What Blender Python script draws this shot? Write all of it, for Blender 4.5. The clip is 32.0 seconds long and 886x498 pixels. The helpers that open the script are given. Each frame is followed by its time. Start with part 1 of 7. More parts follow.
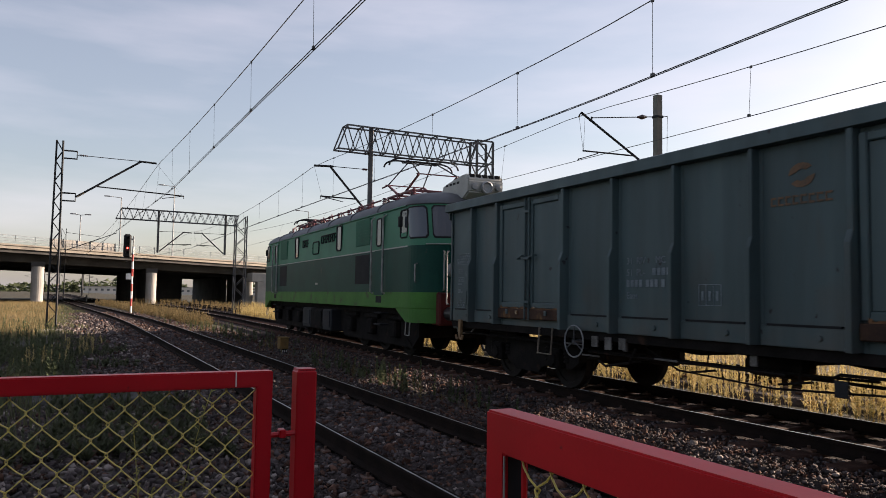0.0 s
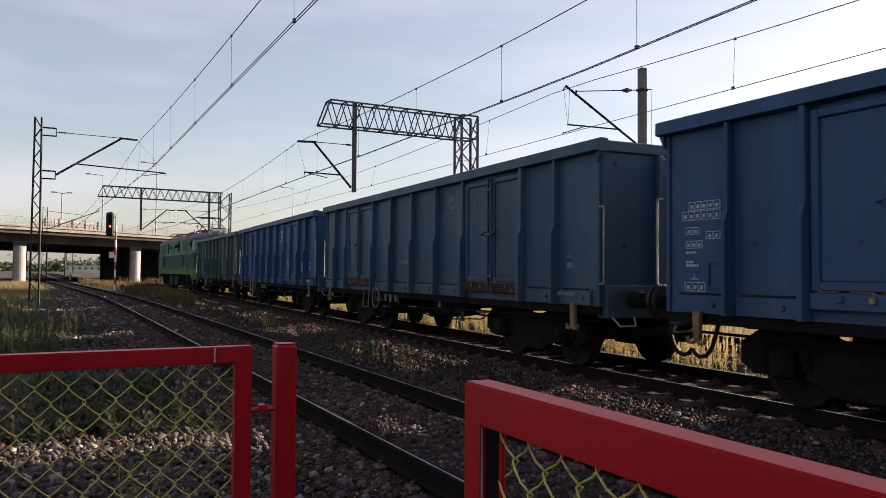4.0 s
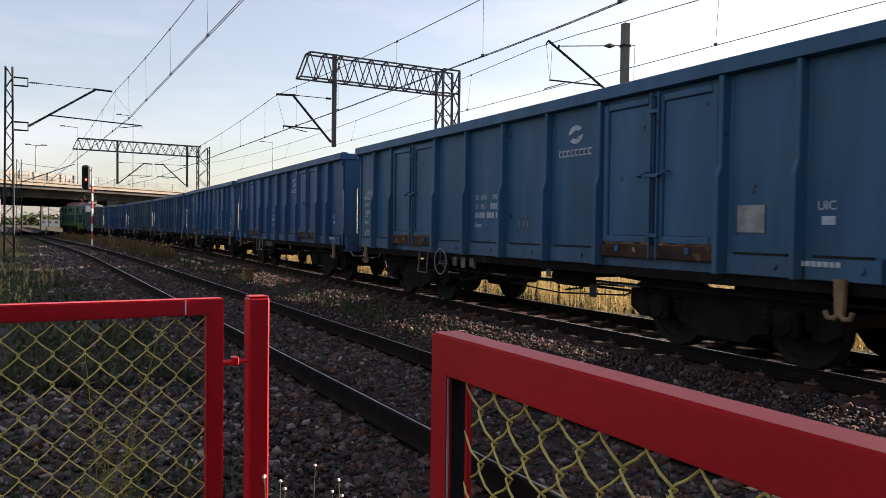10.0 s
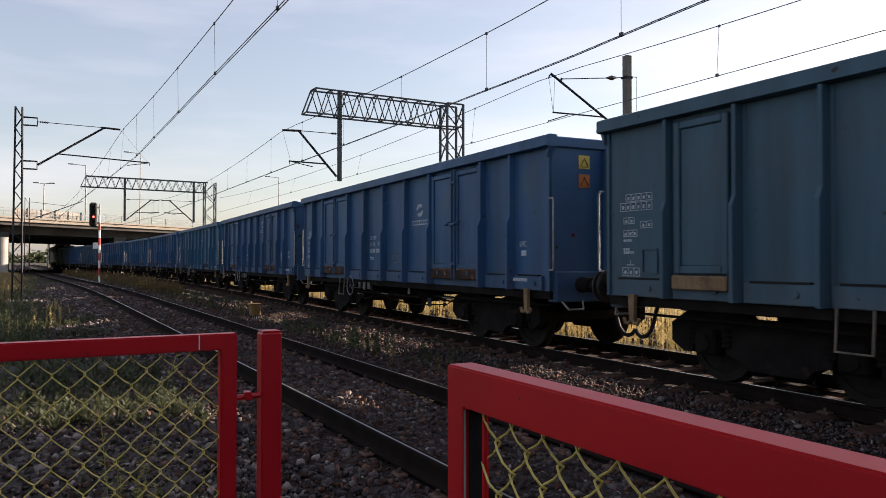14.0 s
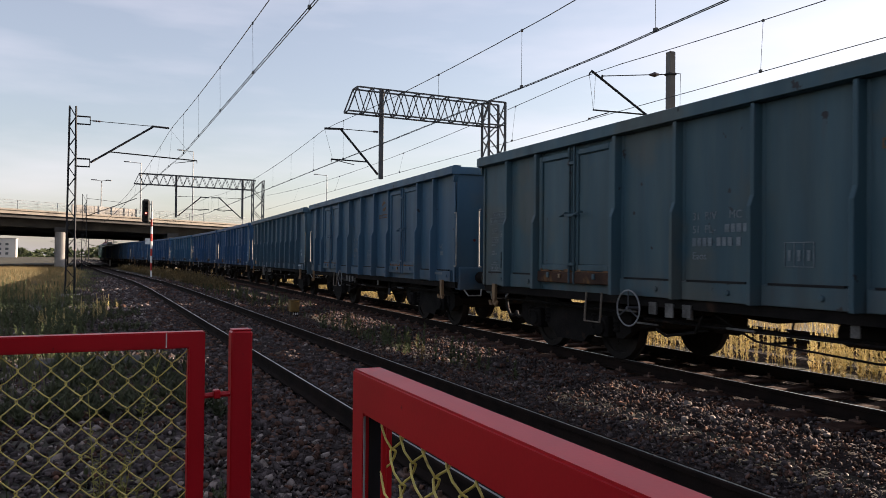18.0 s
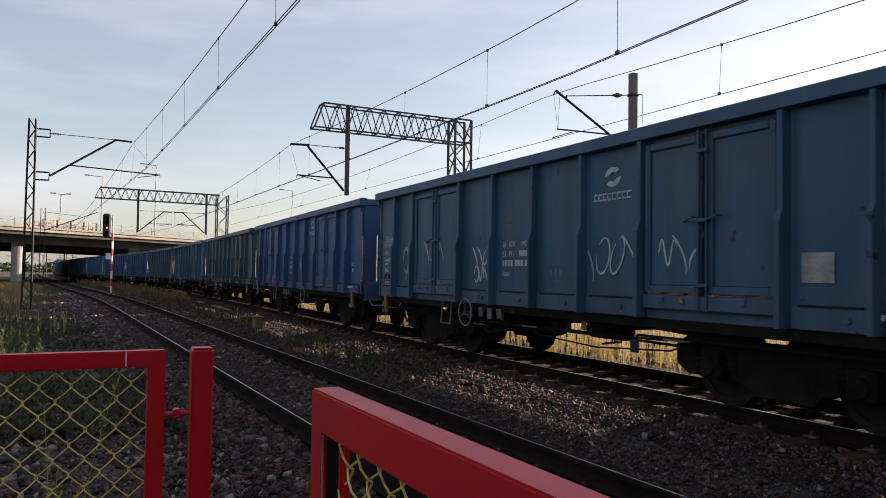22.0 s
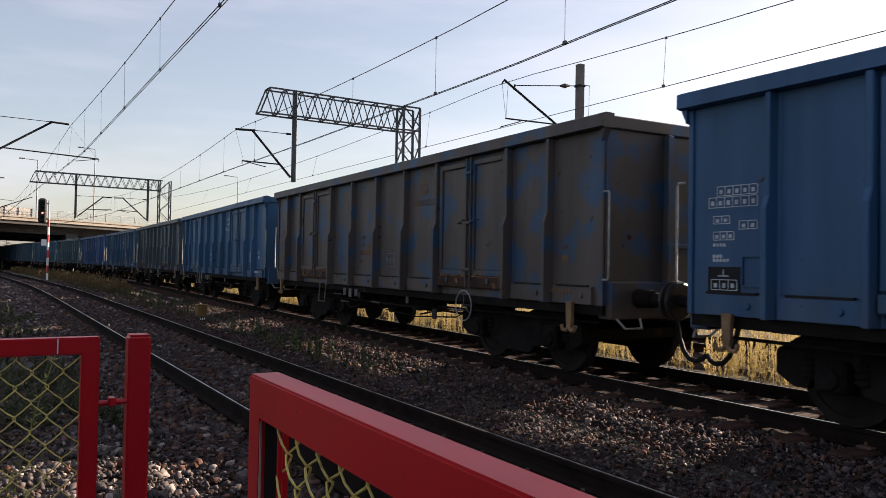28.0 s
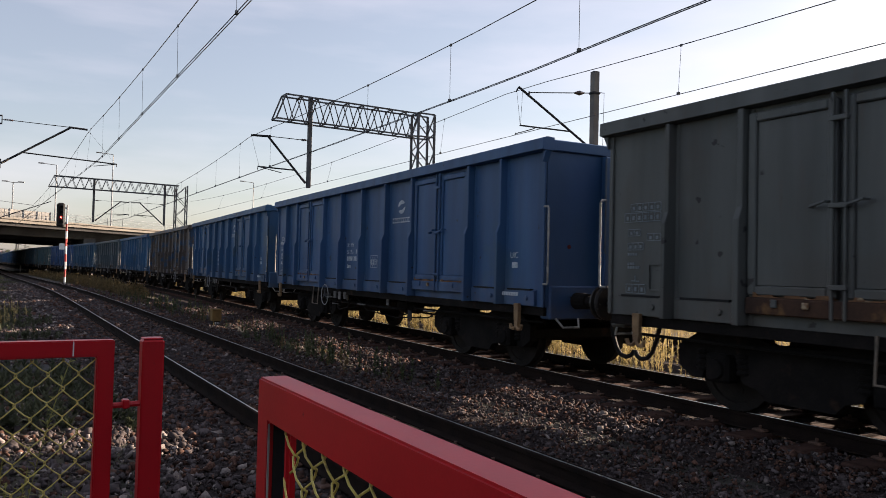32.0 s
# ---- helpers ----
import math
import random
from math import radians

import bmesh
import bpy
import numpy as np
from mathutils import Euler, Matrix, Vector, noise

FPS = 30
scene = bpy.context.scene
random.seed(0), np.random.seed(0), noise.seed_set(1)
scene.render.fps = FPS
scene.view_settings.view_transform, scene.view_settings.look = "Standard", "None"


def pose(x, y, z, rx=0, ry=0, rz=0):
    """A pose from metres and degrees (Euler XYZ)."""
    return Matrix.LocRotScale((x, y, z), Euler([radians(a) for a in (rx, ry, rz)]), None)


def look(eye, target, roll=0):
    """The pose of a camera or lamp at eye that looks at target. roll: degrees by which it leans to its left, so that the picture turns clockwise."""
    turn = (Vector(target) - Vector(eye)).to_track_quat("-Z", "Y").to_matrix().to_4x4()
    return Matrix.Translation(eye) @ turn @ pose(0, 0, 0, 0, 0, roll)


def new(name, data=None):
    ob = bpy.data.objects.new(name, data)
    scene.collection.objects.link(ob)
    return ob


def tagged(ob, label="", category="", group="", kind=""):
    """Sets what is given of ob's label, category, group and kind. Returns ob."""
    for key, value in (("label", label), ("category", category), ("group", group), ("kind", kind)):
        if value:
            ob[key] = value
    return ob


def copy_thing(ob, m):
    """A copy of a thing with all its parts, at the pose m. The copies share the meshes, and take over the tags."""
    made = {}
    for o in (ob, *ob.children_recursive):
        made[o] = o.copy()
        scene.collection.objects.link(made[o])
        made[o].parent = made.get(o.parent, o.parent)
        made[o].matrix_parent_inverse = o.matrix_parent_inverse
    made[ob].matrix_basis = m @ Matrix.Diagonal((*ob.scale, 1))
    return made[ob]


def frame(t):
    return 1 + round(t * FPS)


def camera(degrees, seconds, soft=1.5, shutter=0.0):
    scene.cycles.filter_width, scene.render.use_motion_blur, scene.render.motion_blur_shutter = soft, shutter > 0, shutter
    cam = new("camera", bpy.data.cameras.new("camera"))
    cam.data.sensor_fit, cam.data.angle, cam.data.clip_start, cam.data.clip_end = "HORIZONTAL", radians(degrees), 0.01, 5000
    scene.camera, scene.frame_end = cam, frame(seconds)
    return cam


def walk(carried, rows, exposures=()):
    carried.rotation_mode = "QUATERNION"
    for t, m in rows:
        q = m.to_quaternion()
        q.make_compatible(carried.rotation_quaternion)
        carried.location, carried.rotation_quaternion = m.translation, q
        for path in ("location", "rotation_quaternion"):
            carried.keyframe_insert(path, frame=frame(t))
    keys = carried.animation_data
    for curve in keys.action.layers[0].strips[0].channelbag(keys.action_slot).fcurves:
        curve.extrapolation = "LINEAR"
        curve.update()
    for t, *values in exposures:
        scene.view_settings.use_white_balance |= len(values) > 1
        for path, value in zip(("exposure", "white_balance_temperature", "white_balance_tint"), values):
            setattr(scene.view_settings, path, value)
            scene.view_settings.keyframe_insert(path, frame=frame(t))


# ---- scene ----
# World: y runs along the railway, x to the right across it, z = 0 is the rail head.
cam = camera(60.46, 32.0, soft=0.75, shutter=0.08)

PATH = [
    (0, -0.051, -0.015, 1.423, 93.547, -0.914, -26.126),
    (0.5, -0.055, -0.021, 1.424, 93.226, -1.091, -25.545),
    (1, -0.057, -0.026, 1.422, 93.040, -1.149, -25.123),
    (1.5, -0.058, -0.025, 1.424, 92.494, -0.997, -25.108),
    (2, -0.055, -0.028, 1.423, 92.437, -0.822, -25.001),
    (2.5, -0.044, -0.015, 1.414, 92.049, -0.887, -26.113),
    (3, -0.029, -0.005, 1.414, 91.944, -0.638, -26.529),
    (3.5, -0.017, 0.012, 1.412, 91.826, -0.396, -26.833),
    (5.5, -0.017, -0.030, 1.412, 91.268, -0.928, -27.859),
    (6, -0.014, -0.015, 1.409, 90.732, -0.747, -26.951),
    (6.5, -0.008, -0.019, 1.411, 90.439, -0.084, -26.645),
    (7, 0.003, -0.007, 1.409, 90.114, -0.275, -26.841),
    (7.5, 0.000, -0.020, 1.409, 90.004, 0.092, -27.139),
    (8, -0.007, -0.019, 1.407, 89.613, 0.161, -27.496),
    (8.5, -0.005, -0.020, 1.406, 88.920, -0.102, -27.484),
    (9, 0.008, 0.007, 1.400, 88.409, -0.298, -27.550),
    (9.5, 0.010, 0.008, 1.400, 88.379, -0.385, -27.936),
    (10, 0.017, 0.009, 1.400, 88.457, -0.745, -28.581),
    (10.5, 0.019, 0.002, 1.396, 88.348, -0.734, -29.210),
    (11, 0.022, 0.006, 1.399, 88.323, -0.796, -28.581),
    (11.5, 0.017, 0.001, 1.402, 89.838, 0.588, -28.277),
    (12, 0.014, -0.001, 1.399, 90.065, 1.092, -26.789),
    (12.5, 0.014, -0.005, 1.398, 90.724, 0.694, -26.992),
    (13, 0.016, -0.004, 1.399, 90.544, 0.833, -26.977),
    (13.5, 0.010, -0.020, 1.403, 90.733, 0.792, -27.289),
    (14, -0.013, -0.007, 1.402, 90.888, -0.011, -28.169),
    (14.5, 0.001, -0.035, 1.401, 89.814, 0.739, -30.536),
    (15, 0.169, -0.186, 1.423, 91.280, -1.184, -25.716),
    (15.5, 0.270, -0.068, 1.419, 90.118, -0.873, -24.517),
    (17.5, 0.270, -0.099, 1.418, 91.463, -0.584, -24.390),
    (18, 0.276, -0.089, 1.411, 90.733, -0.540, -24.566),
    (18.5, 0.281, -0.096, 1.413, 90.476, -1.152, -25.942),
    (19, 0.277, -0.116, 1.417, 90.696, -0.921, -26.605),
    (19.5, 0.273, -0.129, 1.417, 91.261, -0.530, -26.851),
    (20, 0.273, -0.148, 1.421, 92.034, -0.315, -26.203),
    (20.5, 0.269, -0.159, 1.421, 91.662, -0.181, -26.346),
    (21, 0.273, -0.134, 1.419, 91.003, -0.841, -27.024),
    (21.5, 0.273, -0.141, 1.421, 91.666, -1.007, -27.370),
    (22, 0.272, -0.138, 1.423, 91.992, -0.763, -27.120),
    (22.5, 0.270, -0.151, 1.425, 92.612, -0.805, -27.194),
    (23, 0.264, -0.178, 1.433, 92.731, -0.350, -27.164),
    (23.5, 0.272, -0.174, 1.431, 92.604, -0.280, -27.721),
    (24, 0.273, -0.163, 1.427, 92.327, -0.664, -28.881),
    (24.5, 0.268, -0.130, 1.421, 91.279, -0.833, -28.729),
    (26.5, 0.283, -0.118, 1.413, 91.948, -0.914, -28.471),
    (27, 0.286, -0.118, 1.413, 91.600, -1.360, -30.157),
    (27.5, 0.279, -0.133, 1.415, 91.375, -1.498, -30.665),
    (28, 0.291, -0.129, 1.413, 91.188, -0.992, -31.034),
    (28.5, 0.292, -0.124, 1.413, 91.588, -1.479, -31.340),
    (29, 0.291, -0.127, 1.413, 91.316, -1.727, -31.720),
    (29.5, 0.297, -0.106, 1.409, 90.943, -1.953, -31.749),
    (30, 0.296, -0.136, 1.413, 91.109, -1.967, -32.075),
    (30.5, 0.292, -0.128, 1.411, 91.237, -1.894, -30.882),
    (31, 0.285, -0.145, 1.415, 91.189, -1.260, -29.763),
    (31.5, 0.292, -0.133, 1.411, 91.506, -1.581, -29.307),
    (32, 0.292, -0.161, 1.414, 91.644, -1.377, -29.970),
]
EXPOSURES = [(t, stops, 6700, 13.5) for t, stops in ((0, 1.89), (3, 1.91), (6, 2.09), (8, 2.13), (9, 2.18), (10, 2.21), (11, 2.31), (11.6, 2.19), (12, 2.11), (14, 2.11), (15, 2.03), (18, 2.04), (20, 2.06), (24, 1.99), (28, 2.04), (32, 2.01))]
walk(cam, [(t, pose(*p)) for t, *p in PATH], EXPOSURES)

# ---------------------------------------------------------------- light
SUN_DIR = Vector((-0.965, -0.038, -0.278)).normalized()     # the way the sunlight travels
sun_el = math.asin(-SUN_DIR.z)
world = bpy.data.worlds.new("sky")
scene.world = world
world.use_nodes = True
wn = world.node_tree.nodes
wl = world.node_tree.links
bg = wn["Background"]
sky = wn.new("ShaderNodeTexSky")
sky.sky_type = "NISHITA"
sky.sun_disc = False
sky.sun_elevation = sun_el
sky.sun_rotation = math.atan2(-SUN_DIR.x, -SUN_DIR.y)
sky.air_density, sky.dust_density, sky.ozone_density = 1.0, 1.6, 1.3
coord = wn.new("ShaderNodeTexCoord")
cl_map = wn.new("ShaderNodeMapping")
cl_map.inputs["Scale"].default_value = (1.0, 1.6, 5.5)
cl_noise = wn.new("ShaderNodeTexNoise")
cl_noise.inputs["Scale"].default_value, cl_noise.inputs["Detail"].default_value = 2.3, 7
cl_ramp = wn.new("ShaderNodeMapRange")
cl_ramp.inputs[1].default_value, cl_ramp.inputs[2].default_value = 0.44, 0.78
cl_ramp.inputs[3].default_value, cl_ramp.inputs[4].default_value = 0.18, 0.50
cl_mix = wn.new("ShaderNodeMix")
cl_mix.data_type = "RGBA"
cl_mix.inputs["B"].default_value = (6.7, 6.35, 7.1, 1)
wl.new(coord.outputs["Generated"], cl_map.inputs[0])
wl.new(cl_map.outputs[0], cl_noise.inputs["Vector"])
wl.new(cl_noise.outputs[0], cl_ramp.inputs[0])
wl.new(cl_ramp.outputs[0], cl_mix.inputs["Factor"])
wl.new(sky.outputs[0], cl_mix.inputs["A"])
wl.new(cl_mix.outputs["Result"], bg.inputs[0])
bg.inputs[1].default_value = 0.044
sun_data = bpy.data.lights.new("sun", "SUN")
sun_data.energy, sun_data.angle, sun_data.color = 4.3, radians(0.6), (1.0, 0.84, 0.68)
sun = new("sun", sun_data)
sun.matrix_world = look((60, -6, 14), (60 + SUN_DIR.x, -6 + SUN_DIR.y, 14 + SUN_DIR.z))

# ---------------------------------------------------------------- materials
def mat(name, color, color2=None, rough=0.7, metal=0.0, scale=3.0, grain=40.0, bump=0.15, spots=None, spot_at=0.62,
        spot_scale=1.5, vary=0.0, bump_dist=0.01, spot_soft=0.06, spec=0.5, grain_mix=0.35):
    """Paint, stone or metal: two colours blended by broad noise, fine grain, optional stains of a third colour."""
    m = bpy.data.materials.new(name)
    m.use_nodes = True
    n, l = m.node_tree.nodes, m.node_tree.links
    p = n["Principled BSDF"]
    p.inputs["Roughness"].default_value, p.inputs["Metallic"].default_value = rough, metal
    p.inputs["Specular IOR Level"].default_value = spec
    tc = n.new("ShaderNodeTexCoord")
    big, fine = n.new("ShaderNodeTexNoise"), n.new("ShaderNodeTexNoise")
    big.inputs["Scale"].default_value, big.inputs["Detail"].default_value = scale, 6
    fine.inputs["Scale"].default_value, fine.inputs["Detail"].default_value = grain, 5
    for t in (big, fine):
        l.new(tc.outputs["Object"], t.inputs["Vector"])
    mixv = n.new("ShaderNodeMath")
    mixv.operation = "MULTIPLY_ADD"
    mixv.inputs[1].default_value = grain_mix
    l.new(fine.outputs[0], mixv.inputs[0])
    l.new(big.outputs[0], mixv.inputs[2])
    rng = n.new("ShaderNodeMapRange")
    rng.inputs[1].default_value, rng.inputs[2].default_value = 0.35 + grain_mix * 0.4, 0.65 + grain_mix * 0.6
    l.new(mixv.outputs[0], rng.inputs[0])
    mix = n.new("ShaderNodeMix")
    mix.data_type = "RGBA"
    mix.inputs["A"].default_value = (*color, 1)
    mix.inputs["B"].default_value = (*(color2 or [c * 0.6 for c in color]), 1)
    l.new(rng.outputs[0], mix.inputs["Factor"])
    out = mix.outputs["Result"]
    if spots:
        sn = n.new("ShaderNodeTexNoise")
        sn.inputs["Scale"].default_value, sn.inputs["Detail"].default_value = spot_scale, 8
        l.new(tc.outputs["Object"], sn.inputs["Vector"])
        sr = n.new("ShaderNodeMapRange")
        sr.inputs[1].default_value, sr.inputs[2].default_value = spot_at, spot_at + spot_soft
        l.new(sn.outputs[0], sr.inputs[0])
        m2 = n.new("ShaderNodeMix")
        m2.data_type = "RGBA"
        m2.inputs["B"].default_value = (*spots, 1)
        l.new(sr.outputs[0], m2.inputs["Factor"])
        l.new(out, m2.inputs["A"])
        out = m2.outputs["Result"]
    if vary:
        oi = n.new("ShaderNodeObjectInfo")
        geo = n.new("ShaderNodeNewGeometry")
        add = n.new("ShaderNodeMath")
        add.operation = "ADD"
        l.new(oi.outputs["Random"], add.inputs[0])
        l.new(geo.outputs["Random Per Island"], add.inputs[1])
        vr = n.new("ShaderNodeMapRange")
        vr.inputs[2].default_value = 2.0
        vr.inputs[3].default_value, vr.inputs[4].default_value = 1 - vary, 1 + vary
        l.new(add.outputs[0], vr.inputs[0])
        hsv = n.new("ShaderNodeHueSaturation")
        l.new(out, hsv.inputs["Color"])
        l.new(vr.outputs[0], hsv.inputs["Value"])
        out = hsv.outputs[0]
    l.new(out, p.inputs["Base Color"])
    if bump:
        b = n.new("ShaderNodeBump")
        b.inputs["Strength"].default_value, b.inputs["Distance"].default_value = bump, bump_dist
        l.new(fine.outputs[0], b.inputs["Height"])
        l.new(b.outputs[0], p.inputs["Normal"])
    return m


def wagon_paint(name, color, faded, patch, amount, dust=(0.11, 0.085, 0.068), seed=0.0, worn_scale=0.75):
    """Weathered wagon paint: faded streaks running down, worn patches, rust and brake dust near the sill."""
    m = bpy.data.materials.new(name)
    m.use_nodes = True
    n, l = m.node_tree.nodes, m.node_tree.links
    p = n["Principled BSDF"]
    p.inputs["Roughness"].default_value = 0.48
    p.inputs["Specular IOR Level"].default_value = 0.24
    tc = n.new("ShaderNodeTexCoord")
    off = n.new("ShaderNodeMapping")
    off.inputs["Location"].default_value = (0, seed * 13.7, seed * 3.1)
    l.new(tc.outputs["Object"], off.inputs[0])
    streak_map = n.new("ShaderNodeMapping")
    streak_map.inputs["Scale"].default_value = (1, 3.0, 0.35)
    l.new(off.outputs[0], streak_map.inputs[0])

    def noise_of(src, scale, detail, lo, hi, to0=0.0, to1=1.0):
        t = n.new("ShaderNodeTexNoise")
        t.inputs["Scale"].default_value, t.inputs["Detail"].default_value = scale, detail
        l.new(src.outputs[0], t.inputs["Vector"])
        r = n.new("ShaderNodeMapRange")
        r.inputs[1].default_value, r.inputs[2].default_value = lo, hi
        r.inputs[3].default_value, r.inputs[4].default_value = to0, to1
        l.new(t.outputs[0], r.inputs[0])
        return r.outputs[0], t.outputs[0]

    def blend(a, b_col, fac):
        x = n.new("ShaderNodeMix")
        x.data_type = "RGBA"
        if isinstance(a, tuple):
            x.inputs["A"].default_value = (*a, 1)
        else:
            l.new(a, x.inputs["A"])
        x.inputs["B"].default_value = (*b_col, 1)
        l.new(fac, x.inputs["Factor"])
        return x.outputs["Result"]

    streak, _ = noise_of(streak_map, 1.6, 7, 0.35, 0.75, 0, 0.85)
    worn, _ = noise_of(off, worn_scale, 10, 0.62 - amount * 0.4, 0.67 - amount * 0.25)
    chips, grain = noise_of(off, 5.0, 9, 0.705 - amount * 0.12, 0.73 - amount * 0.12)
    rust_n, _ = noise_of(streak_map, 3.5, 8, 0.60, 0.85, 0, 0.10 + amount)
    col = blend(color, faded, streak)
    col = blend(col, patch, worn)
    col = blend(col, (0.10, 0.045, 0.022), rust_n)
    col = blend(col, (0.022, 0.022, 0.026), chips)
    sep = n.new("ShaderNodeSeparateXYZ")
    l.new(tc.outputs["Object"], sep.inputs[0])
    low = n.new("ShaderNodeMapRange")
    low.inputs[1].default_value, low.inputs[2].default_value = 1.5, 0.8
    low.inputs[3].default_value, low.inputs[4].default_value = 0.0, 0.45
    l.new(sep.outputs["Z"], low.inputs[0])
    dirt = n.new("ShaderNodeMath")
    dirt.operation = "MULTIPLY"
    l.new(low.outputs[0], dirt.inputs[0])
    l.new(noise_of(off, 4.0, 6, 0.3, 0.7)[0], dirt.inputs[1])
    col = blend(col, dust, dirt.outputs[0])
    tone = n.new("ShaderNodeHueSaturation")
    l.new(noise_of(streak_map, 0.9, 8, 0.3, 0.7, 0.74, 1.16)[0], tone.inputs["Value"])
    l.new(col, tone.inputs["Color"])
    l.new(tone.outputs[0], p.inputs["Base Color"])
    dent = n.new("ShaderNodeTexNoise")
    dent.inputs["Scale"].default_value = 1.3
    l.new(off.outputs[0], dent.inputs["Vector"])
    b0 = n.new("ShaderNodeBump")
    b0.inputs["Strength"].default_value, b0.inputs["Distance"].default_value = 0.5, 0.05
    l.new(dent.outputs[0], b0.inputs["Height"])
    b = n.new("ShaderNodeBump")
    b.inputs["Strength"].default_value, b.inputs["Distance"].default_value = 0.2, 0.004
    l.new(grain, b.inputs["Height"])
    l.new(b0.outputs[0], b.inputs["Normal"])
    l.new(b.outputs[0], p.inputs["Normal"])
    return m


def leaf_mat(name, color, color2, vary=0.35):
    m = mat(name, color, color2, rough=0.75, scale=2.0, grain=12.0, bump=0.0, vary=vary, spec=0.2)
    n, l = m.node_tree.nodes, m.node_tree.links
    p = n["Principled BSDF"]
    tr = n.new("ShaderNodeBsdfTranslucent")
    l.new(p.inputs["Base Color"].links[0].from_socket, tr.inputs["Color"])
    ms = n.new("ShaderNodeMixShader")
    ms.inputs[0].default_value = 0.4
    l.new(p.outputs[0], ms.inputs[1])
    l.new(tr.outputs[0], ms.inputs[2])
    l.new(ms.outputs[0], n["Material Output"].inputs[0])
    return m


def glow(name, color, strength):
    m = bpy.data.materials.new(name)
    m.use_nodes = True
    p = m.node_tree.nodes["Principled BSDF"]
    p.inputs["Base Color"].default_value = (*color, 1)
    p.inputs["Emission Color"].default_value = (*color, 1)
    p.inputs["Emission Strength"].default_value = strength
    return m


def glass_mat():
    m = bpy.data.materials.new("window_glass")
    m.use_nodes = True
    p = m.node_tree.nodes["Principled BSDF"]
    p.inputs["Base Color"].default_value = (0.05, 0.055, 0.065, 1)
    p.inputs["Metallic"].default_value = 0.0
    p.inputs["Roughness"].default_value = 0.06
    p.inputs["Specular IOR Level"].default_value = 0.55
    return m


M_RED = mat("red_gate_paint", (0.46, 0.006, 0.013), (0.38, 0.004, 0.010), rough=0.40, spec=0.34, scale=5, grain=160, bump=0.06,
            spots=(0.13, 0.008, 0.010), spot_at=0.70, spot_scale=38, bump_dist=0.002)
M_YELLOW = mat("yellow_coated_wire", (0.68, 0.56, 0.14), (0.50, 0.39, 0.09), rough=0.3, scale=9, grain=80, bump=0.1,
               spots=(0.20, 0.12, 0.03), spot_at=0.66, spot_scale=12)
M_RAIL = mat("rail_rusty_side", (0.020, 0.0135, 0.011), (0.011, 0.0085, 0.0075), rough=0.95, spec=0.05, scale=4, grain=60, bump=0.3)
M_RAILTOP = mat("rail_polished_head", (0.42, 0.42, 0.43), (0.24, 0.235, 0.235), rough=0.28, metal=0.9, scale=2, grain=50, bump=0.05)
M_SLEEPER = mat("sleeper_concrete_stained", (0.100, 0.056, 0.043), (0.042, 0.025, 0.020), rough=0.95, spec=0.08, scale=3, grain=35, bump=0.5, vary=0.3)
M_TIMBER = mat("tarred_timber_sleeper", (0.045, 0.034, 0.029), (0.022, 0.018, 0.016), rough=0.95, spec=0.1, scale=3, grain=30, bump=0.6, vary=0.3)
M_CLIP = mat("rusty_fastening", (0.11, 0.055, 0.035), (0.06, 0.035, 0.025), rough=0.8, scale=8, grain=60)
M_STONE = mat("ballast_stone", (0.108, 0.088, 0.085), (0.030, 0.025, 0.0245), rough=0.95, spec=0.10, scale=9, grain=60, bump=0.5, vary=0.7)
M_STONE_BROWN = mat("ballast_stone_brown", (0.1573, 0.0851, 0.06105), (0.03145, 0.0185, 0.0148), rough=0.95, spec=0.12, scale=9, grain=60, bump=0.5, vary=0.85)
M_STONE_PALE = mat("ballast_stone_pale", (0.26, 0.220, 0.195), (0.12, 0.100, 0.090), rough=0.9, spec=0.2, scale=7, grain=60, bump=0.5, vary=0.5)
M_RIM = mat("worn_top_rail", (0.095, 0.126, 0.158), (0.058, 0.078, 0.100), rough=0.8, spec=0.2, scale=3, grain=30, bump=0.3, spots=(0.09, 0.06, 0.045), spot_at=0.6, spot_scale=3, spot_soft=0.15)
M_BALLAST = mat("ballast_bed", (0.050, 0.038, 0.035), (0.018, 0.0145, 0.0135), rough=0.97, spec=0.08, scale=5, grain=26, bump=1.0, bump_dist=0.05,
                spots=(0.11, 0.08, 0.07), spot_at=0.64, spot_scale=24, grain_mix=0.8)
M_STEEL = mat("galvanised_steel", (0.30, 0.31, 0.32), (0.20, 0.205, 0.21), rough=0.55, metal=0.3, scale=2, grain=30, bump=0.1)
M_DARKSTEEL = mat("dark_painted_steel", (0.022, 0.024, 0.028), (0.012, 0.013, 0.015), rough=0.7, spec=0.2, scale=3, grain=40, bump=0.1,
                  spots=(0.10, 0.05, 0.03), spot_at=0.7, spot_scale=5)
M_WIRE = mat("copper_wire_dark", (0.05, 0.05, 0.052), (0.035, 0.035, 0.035), rough=0.6, scale=3, grain=30, bump=0)
M_GANTRY = mat("gantry_grey_steel", (0.085, 0.088, 0.095), (0.045, 0.047, 0.052), rough=0.65, spec=0.25, scale=2, grain=30, bump=0.1,
               spots=(0.10, 0.06, 0.04), spot_at=0.66, spot_scale=4)
M_INSUL = mat("brown_insulator", (0.05, 0.022, 0.016), (0.03, 0.016, 0.013), rough=0.25, scale=3, grain=30, bump=0)
M_CONC = mat("weathered_concrete", (0.34, 0.32, 0.295), (0.22, 0.21, 0.195), rough=0.9, scale=0.5, grain=9, bump=0.35, spots=(0.2, 0.185, 0.17),
             spot_at=0.62, spot_scale=0.35, spot_soft=0.2)
